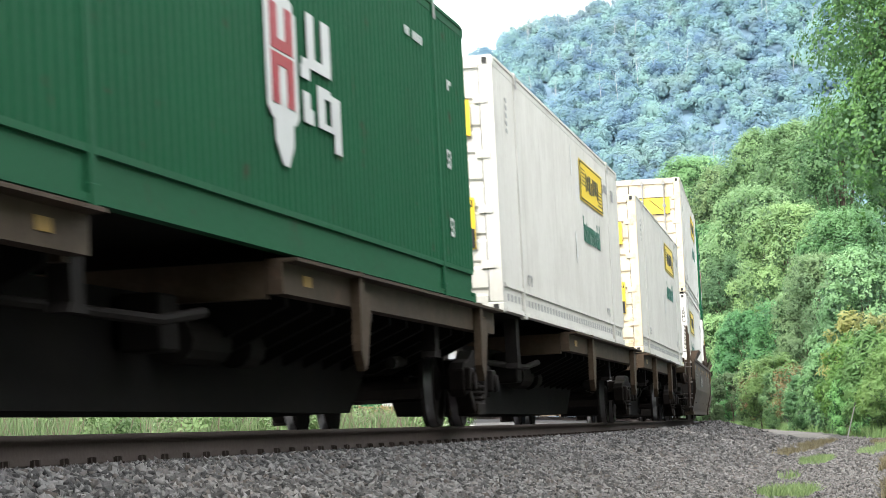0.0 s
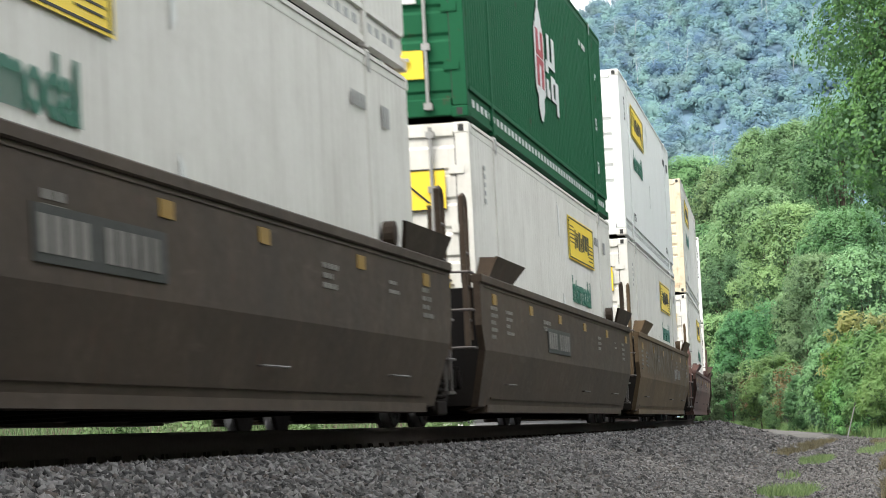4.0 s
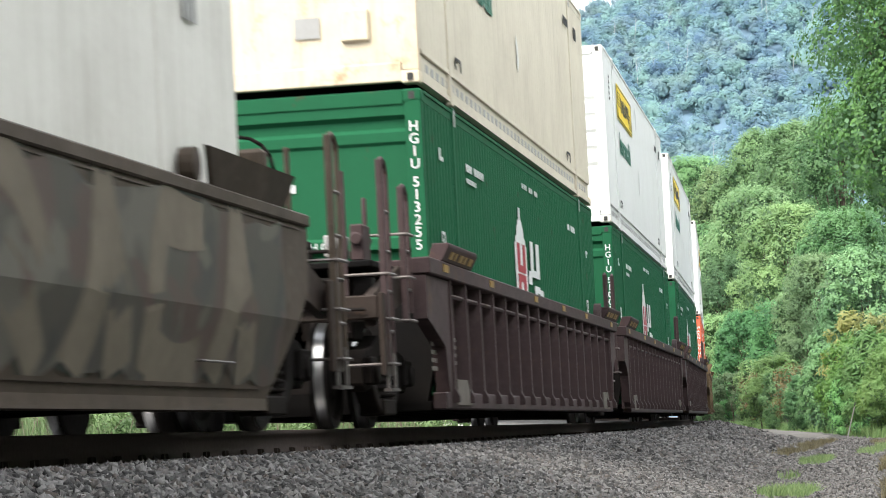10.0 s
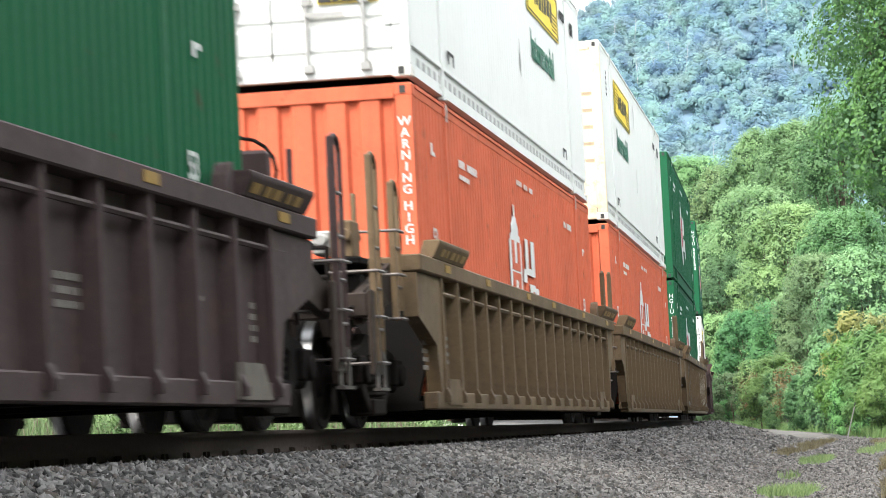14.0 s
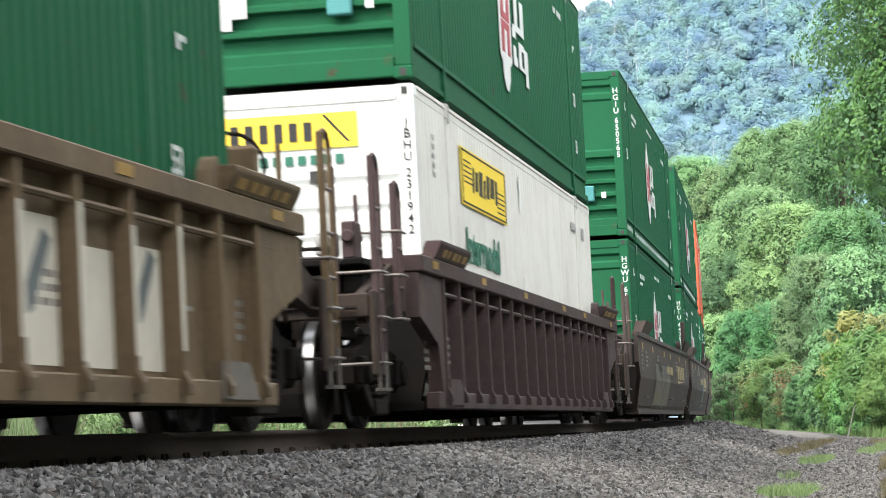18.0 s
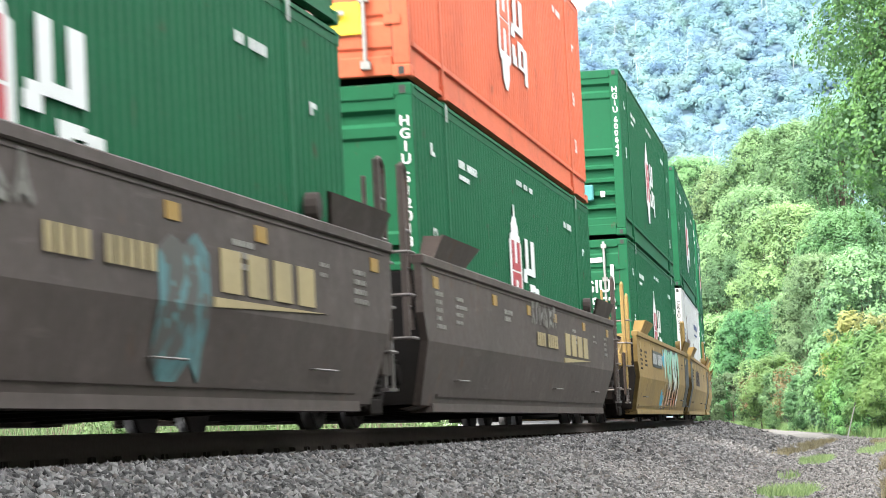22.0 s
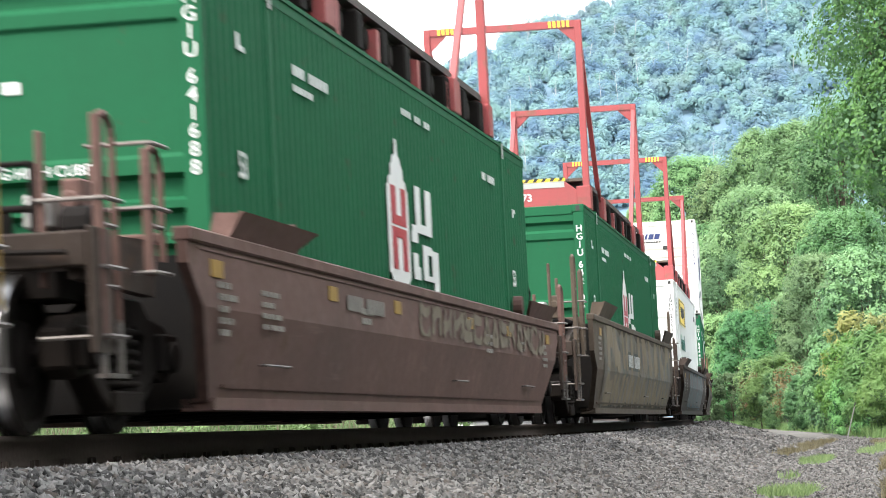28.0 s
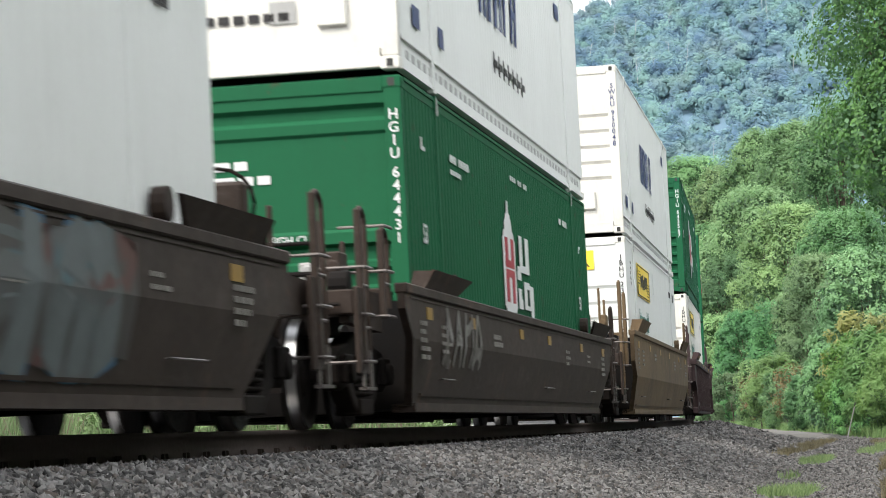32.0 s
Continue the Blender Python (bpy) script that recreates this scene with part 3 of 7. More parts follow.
        def nose(bm):
            if paint is ORANGE:
                n = 7
                w = (WIDE - 0.34) / n
                pts = []
                for i in range(n):
                    x = -HALF + 0.17 + i * w
                    pts += [(x, 0.0), (x + w * 0.55, 0.0), (x + w * 0.65, 0.045), (x + w * 0.9, 0.045)]
                pts.append((HALF - 0.17, 0.0))
                a = [bm.verts.new((x, y, 0.2)) for x, y in pts]
                b = [bm.verts.new((x, y, TALL - 0.14)) for x, y in pts]
                for i in range(len(pts) - 1):
                    bm.faces.new((a[i], a[i + 1], b[i + 1], b[i]))
                return
            if paint is GREEN:
                zs = [(0.2, 0)] + [q for i in range(5) for q in ((0.3 + i * 0.23, 0), (0.33 + i * 0.23, 0.075), (0.45 + i * 0.23, 0.075), (0.48 + i * 0.23, 0))]
                zs += [(1.5, 0), (1.53, 0.025), (2.38, 0.025), (2.41, 0), (2.5, 0), (2.54, 0.05), (2.62, 0.05), (2.66, 0), (TALL - 0.14, 0)]
            else:
                zs = [(0.2, 0), (0.86, 0)] + [q for i in range(5) for q in ((0.9 + i * 0.27, 0.0), (0.915 + i * 0.27, 0.03), (0.935 + i * 0.27, 0.03), (0.99 + i * 0.27, 0))] + [(2.3, 0), (TALL - 0.14, 0)]
            a = [bm.verts.new((-HALF + 0.15, y, z)) for z, y in zs]
            b = [bm.verts.new((HALF - 0.15, y, z)) for z, y in zs]
            for i in range(len(zs) - 1):
                bm.faces.new((a[i], b[i], b[i + 1], a[i + 1]))
        part("end_wall", "end_wall", nose, ep, c)
        if paint is GREEN:
            part("document_box", "document_box", lambda bm: box(bm, 0.52, 0.76, -0.05, 0.02, 0.62, 0.9), TEAL, c, "teal document holder", bevel=0.02)
        elif paint is not ORANGE:
            part("document_box", "document_box_low", lambda bm: box(bm, 0.56, 0.84, -0.05, 0.0, 0.42, 0.74), ep, c, bevel=0.02)
            part("data_plate", "data_plate", lambda bm: end_bars(bm, [(0.12, 0.36, 0.48, 0.68)]), PLATE_GREY, c, "grey data plate")
            part("vent", "end_vent", lambda bm: end_bars(bm, [(0.28, 0.46, 2.02, 2.14)]), SOOT, c, "dark vent")

    # side graphics
    if style == "freight":                        # yellow sign with dark blocks above a green word
        y0 = 2.75 if not doors else 9.55
        part("sign", ("sign", doors), lambda bm: bars(bm, [(y0, y0 + 3.55, 1.98, 2.58)]), YELLOW, c, "yellow company sign with black frame")

        def dark(bm):
            a, b, z0, z1 = y0 + 0.05, y0 + 3.5, 2.0, 2.56
            bars(bm, [(a, b, z0, z0 + 0.018), (a, b, z1 - 0.018, z1), (a, a + 0.05, z0, z1), (b - 0.05, b, z0, z1)], 0.01)
            for i in range(5):
                z = z0 + 0.07 + i * 0.055
                bars(bm, [(a + 0.15, a + 0.75 - i * 0.02, z + 0.15, z + 0.165), (b - 0.75, b - 0.15, z, z + 0.015)], 0.01)
            y = a + 0.75
            for w, low, high in ((0.12, 0.0, 0.27), (0.2, 0.03, 0.24), (0.26, 0.0, 0.27), (0.13, 0.0, 0.2), (0.24, 0.02, 0.27), (0.3, 0.05, 0.27), (0.16, 0.0, 0.27)):
                slab(bm, [(y, 2.15 + low), (y + w, 2.15 + low), (y + w + 0.05, 2.15 + high), (y + 0.05, 2.15 + high)], "x", HALF + 0.018, HALF + 0.022)
                y += w + 0.09
        part("sign_print", ("sign_print", doors), dark, BLACK, c)

        letters("company_word", "Intermodal", 0.5, LETTER_GREEN, c, Matrix.Translation((HALF + 0.013, y0 + 0.2, 1.4)) @ SIDE_TURN @ Matrix.Diagonal((1.18, 1, 1, 1)), bold=0.03)

        def marks(bm):
            s = 1 if doors else 0
            bars(bm, [(0.9, 1.02, 2.1 + i * 0.09, 2.15 + i * 0.09) for i in range(5)])
            bars(bm, [(14.75 + i * 0.12, 14.83 + i * 0.12, 2.32, 2.5) for i in range(3)] + [(13.4 + i * 0.16, 13.5 + i * 0.16, 2.38, 2.5) for i in range(4)])
            bars(bm, [(2.35, 2.75, 0.5, 0.53), (2.35, 2.4, 0.4, 0.53), (2.7, 2.75, 0.4, 0.53), (13.0, 13.4, 0.5, 0.53), (13.0, 13.05, 0.4, 0.53), (13.35, 13.4, 0.4, 0.53)])
        tagged(part("small_markings", ("small_markings", doors), marks, PLATE_GREY if paint is WHITE else BLACK, c), kind="stuff")

        for y, z in ((8.3 if doors else 7.6, 2.2), (8.55 if doors else 7.7, 1.0)):
            part("patch", "patch", lambda bm: slab(bm, [(0, 0), (0.14, 0.1), (0.1, 0.38), (-0.05, 0.45), (0.02, 0.2)], "x", HALF + 0.012, HALF + 0.016), CLEAN, c, "white repair patch", at=Matrix.Translation((0, y, z)))
        if doors:
            part("door_sign", "door_sign", lambda bm: end_bars(bm, [(-0.86, 1.02, 1.98, 2.42)], -0.03), YELLOW, c, "yellow company sign")
            part("door_sign_print", "door_sign_print", lambda bm: (end_bars(bm, [(-0.62 + i * 0.2, -0.5 + i * 0.2, 2.08, 2.3) for i in range(5)] + [(-0.86, 1.02, 1.98, 1.995), (-0.86, 1.02, 2.405, 2.42)], -0.037),
                 slab(bm, [(0.5, 2.36), (0.53, 2.36), (0.86, 2.06), (0.83, 2.06)], "y", -0.044, -0.037)), BLACK, c)
            part("caution_sign", "caution_sign", lambda bm: end_bars(bm, [(0.45, 1.02, 0.72, 1.3)], -0.03), YELLOW, c, "yellow caution sign")
            part("caution_band", "caution_band", lambda bm: end_bars(bm, [(0.46, 1.01, 0.73, 0.95)], -0.037), BLACK, c)
            letters("caution_writing", "CAUTION", 0.12, BLACK, c, Matrix.Translation((0.735, -0.04, 1.19)) @ END_TURN, "CENTER")
            letters("caution_writing", "WIDE", 0.12, YELLOW, c, Matrix.Translation((0.735, -0.046, 0.85)) @ END_TURN, "CENTER")
            letters("caution_writing", "TURNS", 0.12, YELLOW, c, Matrix.Translation((0.735, -0.046, 0.75)) @ END_TURN, "CENTER")
        else:
            part("end_sign", "end_sign", lambda bm: end_bars(bm, [(-0.75, 0.75, 2.35, 2.68)], -0.01), YELLOW, c, "yellow company sign")
            part("end_sign_print", "end_sign_print", lambda bm: (end_bars(bm, [(-0.6 + i * 0.14, -0.52 + i * 0.14, 2.42, 2.6) for i in range(7)], -0.017),
                 slab(bm, [(0.42, 2.66), (0.45, 2.66), (0.68, 2.4), (0.65, 2.4)], "y", -0.024, -0.017)), BLACK, c)
            tagged(part("end_word", "end_word", lambda bm: end_bars(bm, [(-0.55 + i * 0.12, -0.47 + i * 0.12, 2.2, 2.29) for i in range(10)], -0.01), LETTER_GREEN, c), kind="stuff")
    elif style == "group":                        # tall white emblem with red panels and white letter bars
        def emblem(bm):
            half = [(0.05, 2.27), (0.06, 2.13), (0.17, 2.11), (0.2, 2.06), (0.3, 2.02), (0.31, 1.93), (0.42, 1.91), (0.44, 1.85), (0.53, 1.83), (0.53, 1.06), (0.42, 1.0), (0.32, 0.98), (0.3, 0.82), (0.1, 0.66)]
            slab(bm, [(7.05 + a, z) for a, z in half] + [(7.05 - a, z) for a, z in half[::-1]], "x", HALF + 0.012, HALF + 0.02)
        part("emblem", "emblem", emblem, LETTER_WHITE, c, "white company emblem")
        for k, pieces in enumerate((((8, 8.26, 1.5, 1.93), (8.26, 8.56, 1.5, 1.585), (8.56, 8.87, 1.5, 1.93), (7.78, 8, 1.5, 1.56), (7.73, 8.05, 1.4, 1.5)),
                                    ((8.32, 8.58, 1.07, 1.4), (8.58, 8.83, 1.32, 1.4), (8.83, 9.19, 1.12, 1.37), (8.58, 9, 1.07, 1.12), (8.92, 9.19, 0.92, 1.12)), ((7.78, 8.13, 1.06, 1.18), (7.78, 8.02, 1.18, 1.3)))):
            part("emblem_mark", ("emblem_mark", k), lambda bm: [box(bm, HALF + 0.012, HALF + 0.02, *q) for q in pieces], LETTER_WHITE, c)
        panels = ((6.68, 6.91, 1.5, 1.84), (7.19, 7.42, 1.5, 1.84), (6.68, 6.91, 1.1, 1.475), (7.19, 7.42, 1.1, 1.475), (6.91, 7.19, 1.5, 1.585), (6.91, 7.19, 1.39, 1.475))
        for a, b, z0, z1 in panels:
            part("emblem_panel", ("emblem_panel", a, b, z0), lambda bm: box(bm, HALF + 0.02, HALF + 0.026, a, b, z0, z1), LETTER_RED if paint is GREEN else ORANGE, c)

        def small(bm):
            bars(bm, [(0.9, 0.98, 2.3, 2.42), (1.02, 1.12, 2.3, 2.34), (14.85, 14.92, 2.1, 2.2), (14.96, 15.06, 2.16, 2.2)] +
                 [(2.75 + i * 0.15, 2.84 + i * 0.15, 2.34, 2.42) for i in (0, 1, 2, 4, 5, 6, 7, 8)] + [(2.75 + i * 0.15, 2.84 + i * 0.15, 2.22, 2.27) for i in range(5)] +
                 [(12.5 + i * 0.14, 12.58 + i * 0.14, 2.36, 2.44) for i in (0, 1, 3, 4, 5, 6)] + [(7.5 + i * 0.18, 7.6 + i * 0.18, 2.54, 2.6) for i in (0, 1, 2, 4, 5, 7, 8)])
        for q, z in ((0.95, 1.42), (14.75, 1.3), (14.75, 0.62)):
            letters("length_figure", "53", 0.26, LETTER_WHITE, c, Matrix.Translation((HALF + 0.014, q, z)) @ SIDE_TURN, "CENTER")
        tagged(part("small_markings", "small_markings_group", small, LETTER_WHITE, c), kind="stuff")
        if doors:
            tagged(part("door_markings", "door_markings", lambda bm: end_bars(bm, [(0.35, 0.85, 2.5, 2.58), (0.98, 1.04, 2.0, 2.45), (0.4, 0.9, 1.34, 1.4), (0.4, 0.8, 1.22, 1.28)], -0.03), LETTER_WHITE, c), kind="stuff")
            part("warning_label", "warning_label", lambda bm: end_bars(bm, [(0.55, 0.85, 0.42, 0.72)], -0.03), YELLOW, c, "yellow warning label")
        else:
            part("end_emblem", "end_emblem", lambda bm: slab(bm, [(-0.92, 2.02), (-0.74, 1.95), (-0.58, 2.02), (-0.58, 2.16), (-0.74, 2.24), (-0.92, 2.16)], "y", 0.014, 0.02), LETTER_WHITE, c, "small white emblem")
            for i, (w, z) in enumerate(((0.16, 2.12), (0.12, 2.12), (0.2, 1.98), (0.14, 1.98), (0.12, 1.98))):
                x = (-0.48, -0.28, -0.48, -0.25, -0.07)[i]
                part("end_word_bar", ("end_word_bar", i), lambda bm: box(bm, x, x + w, 0.014, 0.02, z, z + 0.08), LETTER_WHITE, c)
            tagged(part("end_label", "end_label", lambda bm: end_bars(bm, [(-0.7, -0.25, 0.66, 0.9), (-0.55, -0.4, 0.55, 0.66), (0.88, 0.96, 0.68, 0.78)], -0.006), LETTER_WHITE, c), kind="stuff")
            letters("high_cube_writing", "WARNING HIGH CUBE", 0.1, LETTER_WHITE, c, Matrix.Translation((0.0, -0.006, 1.42)) @ END_TURN, "CENTER")
    elif style == "carrier":                      # slanted navy word on white
        y = 5.6
        for i, w in enumerate((0.5, 0.75, 0.2, 0.45, 0.5)):
            def block(bm):
                for a, b, z0, z1 in ((0, w * 0.3, 1.3, 2.05), (w * 0.7, w, 1.3, 2.05), (w * 0.3, w * 0.7, 1.95, 2.05), (w * 0.3, w * 0.7, 1.62, 1.72)):
                    if i != 3 or a == 0:
                        slab(bm, [(y + a + 0.2 * (z0 - 1.3), z0), (y + b + 0.2 * (z0 - 1.3), z0), (y + b + 0.2 * (z1 - 1.3), z1), (y + a + 0.2 * (z1 - 1.3), z1)], "x", HALF + 0.012, HALF + 0.018)
            part("word_block", ("navy_word_block", i), block, LETTER_BLUE, c, "navy slanted block")
            y += w + 0.2
        tagged(part("small_word", "small_word", lambda bm: bars(bm, [(6.6 + i * 0.42, 6.9 + i * 0.42, 0.82, 0.9) for i in range(7)] + [(6.6 + i * 0.42, 6.66 + i * 0.42, 0.74, 0.98) for i in range(7)]), BLACK, c), kind="stuff")
        tagged(part("small_markings", "small_markings_navy", lambda bm: bars(bm, [(0.8, 1.2, 0.5, 0.7), (13.3, 13.8, 2.3, 2.5), (2.4, 2.7, 0.5, 0.7)]), LETTER_BLUE, c), kind="stuff")
        for x, w in ((-0.75, 0.16), (-0.54, 0.22), (-0.27, 0.06), (-0.16, 0.14), (0.02, 0.15)):
            part("end_word_block", ("end_word_block", x), lambda bm: slab(bm, [(x, 2.36), (x + w, 2.36), (x + w + 0.05, 2.52), (x + 0.05, 2.52)], "y", -0.02, -0.012), LETTER_BLUE, c)
        tagged(part("end_small_print", "end_small_print", lambda bm: end_bars(bm, [(-0.5 + i * 0.14, -0.4 + i * 0.14, 0.5, 0.58) for i in range(6)] + [(-0.4 + i * 0.08, -0.34 + i * 0.08, 2.25, 2.29) for i in range(8)]), BLACK, c), kind="stuff")
    elif style == "reefer":                       # white with a brown castle-like emblem and brown word
        def word(bm):
            slab(bm, [(2.45, 1.25), (3.3, 1.25), (3.2, 1.75), (3.05, 1.85), (2.95, 2.35), (2.85, 1.85), (2.7, 1.75)], "x", HALF + 0.012, HALF + 0.018)
            y = 3.4
            for i, w in enumerate((0.55, 0.55, 0.55, 0.4, 0.4, 0.45, 0.2, 0.5, 0.4, 0.2)):
                h = 0.55 if i in (0, 1, 2, 9) else 0.36
                bars(bm, [(y, y + w * 0.32, 1.2, 1.2 + h), (y, y + w, 1.2 + h - 0.09, 1.2 + h), (y + w * 0.65, y + w, 1.2, 1.2 + h * 0.5)])
                y += w + 0.08
        part("company_word", "company_word_brown", word, LETTER_BROWN, c, "brown emblem and word bars")
        tagged(part("small_word", "small_word_reefer", lambda bm: bars(bm, [(9.7 + i * 0.34, 9.95 + i * 0.34, 2.18, 2.32) for i in range(9)] + [(9.9 + i * 0.3, 10.1 + i * 0.3, 2.0, 2.06) for i in range(8)] + [(1.0, 1.5, 1.9 - i * 0.1, 1.94 - i * 0.1) for i in range(4)]), LETTER_BLUE, c), kind="stuff")
        unit = part("cooling_unit", "cooling_unit", lambda bm: box(bm, -1.0, 0.9, -0.06, 0.0, 0.9, 2.6), DARKSHEET, c, "dark refrigeration unit", bevel=0.01)
        for i in range(12):
            part("grille_slat", "grille_slat", lambda bm: box(bm, -0.98, 0.88, -0.075, -0.06, 0, 0.06), SOOT, unit, at=Matrix.Translation((0, 0, 1.0 + i * 0.13)))
        part("access_panel", "access_panel", lambda bm: box(bm, -0.9, 0.5, -0.1, -0.06, 0.5, 1.5), LETTER_WHITE, c, "white access panel", bevel=0.02)
    if code:
        mat = {GREEN: LETTER_WHITE, ORANGE: LETTER_WHITE}.get(paint, LETTER_BLUE if style == "carrier" else BLACK)
        size = 0.135 if paint is GREEN else 0.12
        z = 2.5
        lines = code.split()
        if doors:
            for k, word in enumerate(lines):
                letters("number", word, 0.3 if paint is GREEN else 0.13, mat, c, Matrix.Translation((0.62, -0.09 if paint is GREEN else -0.03, (1.98 - 0.3 * k) if paint is GREEN else 1.66 - 0.15 * k)) @ END_TURN, "CENTER")
        for ch in "" if doors else code:
            if ch != " ":
                letters("number", ch, size, mat, c, Matrix.Translation((HALF - 0.08, -0.02, z)) @ END_TURN, "CENTER")
            z -= size * (0.88 if ch != " " else 0.4)
    return c


def flat_rack(label):
    """A red 40-foot flat rack with tall end portals, y from 0 to 12.19, floor at z = 0."""
    L4 = 12.19
    c = thing("flat_rack", label, "flat rack", "empty flat racks on the train")

    def sill(bm):
        for side in (1, -1):
            x = side * 1.0
            box(bm, x - 0.06, x + 0.06, 0.3, L4 - 0.3, 0.16, 0.5)
            box(bm, x - 0.16, x + 0.16, 0.3, L4 - 0.3, 0.44, 0.5)
        i = 0.6
        while i < L4 - 0.5:
            box(bm, -1.0, 1.0, i, i + 0.08, 0.2, 0.44)
            i += 0.6
    part("side_sill", "rack_sill", sill, RACK_DARK, c, "grimy dark steel side sill")
    for i in range(10):
        x = -1.13 + i * 0.226
        part("deck_board", ("deck_board", i), lambda bm: box(bm, x + 0.006, x + 0.22, 0.1, L4 - 0.1, 0.5, 0.545), DECKWOOD, c)

    def end(bm):
        slab(bm, [(-1.22, 0.0), (-0.75, 0.0), (-0.6, 0.12), (0.6, 0.12), (0.75, 0.0), (1.22, 0.0), (1.22, 0.2), (0.85, 0.5), (-0.85, 0.5), (-1.22, 0.2)], "y", 0.0, 0.22)

    def stripes(bm):
        for i in range(13):
            x = -0.82 + i * 0.13
            slab(bm, [(x, 0.508), (x + 0.06, 0.508), (x + 0.1, 0.56), (x + 0.04, 0.56)], "y", -0.012, 0.3)
    for y, f in ((0.0, 1), (L4, -1)):
        m = Matrix.Translation((0, y, 0)) @ Matrix.Rotation(0 if f > 0 else math.pi, 4, "Z")
        e = part("end_beam", "rack_end_beam", end, RED, c, "worn red end beam", bevel=0.01, at=m)
        part("edge_band", "rack_edge_band", lambda bm: box(bm, -0.84, 0.84, -0.007, 0.0, 0.41, 0.5), PLATE_GREY, e, "dusty pale band")
        if f > 0:
            letters("number", "541073", 0.16, LETTER_WHITE, e, Matrix.Translation((0.1, -0.008, 0.22)) @ END_TURN, "CENTER")
            part("number_prefix", "rack_prefix", lambda bm: [box(bm, -0.75 + k * 0.13, -0.67 + k * 0.13, -0.008, -0.003, 0.22, 0.34) for k in range(4)], LETTER_WHITE, e)
        part("edge_strip", "rack_edge_strip", lambda bm: box(bm, -0.85, 0.85, -0.008, 0.28, 0.505, 0.55), YELLOW, e, "yellow and black hazard edge")
        part("hazard_stripes", "rack_stripes", stripes, BLACK, e)
        for side in (1, -1):
            part("portal_post", ("portal_post", side), lambda bm: box(bm, *sorted((side * 1.12, side * 1.22)), 0.02, 0.16, 0.2, 2.96), RED, e, bevel=0.008)
            def brace(bm):
                slab(bm, [(0.06, 2.85), (0.16, 2.85), (2.75, 0.2), (2.58, 0.2)], "x", *sorted((side * 1.13, side * 1.2)))
            part("brace", ("portal_brace", side), brace, RED, e)
            for q0, q1 in ((2.45, 2.9), (-0.02, 0.3)):
                part("foot", ("portal_foot", side, q0), lambda bm: box(bm, *sorted((side * 1.02, side * 1.24)), q0, q1, 0.05, 0.41), RED, e, bevel=0.01)

        def bar(bm):
            box(bm, -1.22, 1.22, 0.03, 0.14, 2.86, 2.97)
            for side in (1, -1):
                slab(bm, [(side * 1.14, 2.86), (side * 0.86, 2.86), (side * 1.14, 2.6)], "y", 0.05, 0.12)
        part("crossbar", "rack_crossbar", bar, RED, e)
        part("crossbar_stripes", "rack_crossbar_stripes", lambda bm: [box(bm, sd + i * 0.07, sd + 0.04 + i * 0.07, 0.024, 0.03, 2.87, 2.965) for sd in (-1.0, 0.72) for i in range(5)], YELLOW, e)

    for i in range(9):
        y = 1.2 + i * 1.22
        part("lashing_roller", "lashing_roller", lambda bm: rod(bm, (-1.1, 0, 0.24), (1.14, 0, 0.24), 0.1, 10), GRIME_SHADE, c, at=Matrix.Translation((0, y, 0)))
        part("lashing_winch", "lashing_winch", lambda bm: box(bm, 1.0, 1.2, 0.45, 0.75, 0.06, 0.4), GRIME_SHADE, c, at=Matrix.Translation((0, y, 0)), bevel=0.02)
    for i in range(4):
        part("stake_pocket", "rack_pocket", lambda bm: box(bm, 1.1, 1.2, 0, 0.16, 0.04, 0.34), RED, c, at=Matrix.Translation((0, (3.1, 5.0, 7.2, 9.0)[i], 0)))
    return c
# ---------------- the train: running gear and cars ----------------
WHEEL_R = 0.455
SPINNERS = []        # (wheelset, way along the line at 0 s)


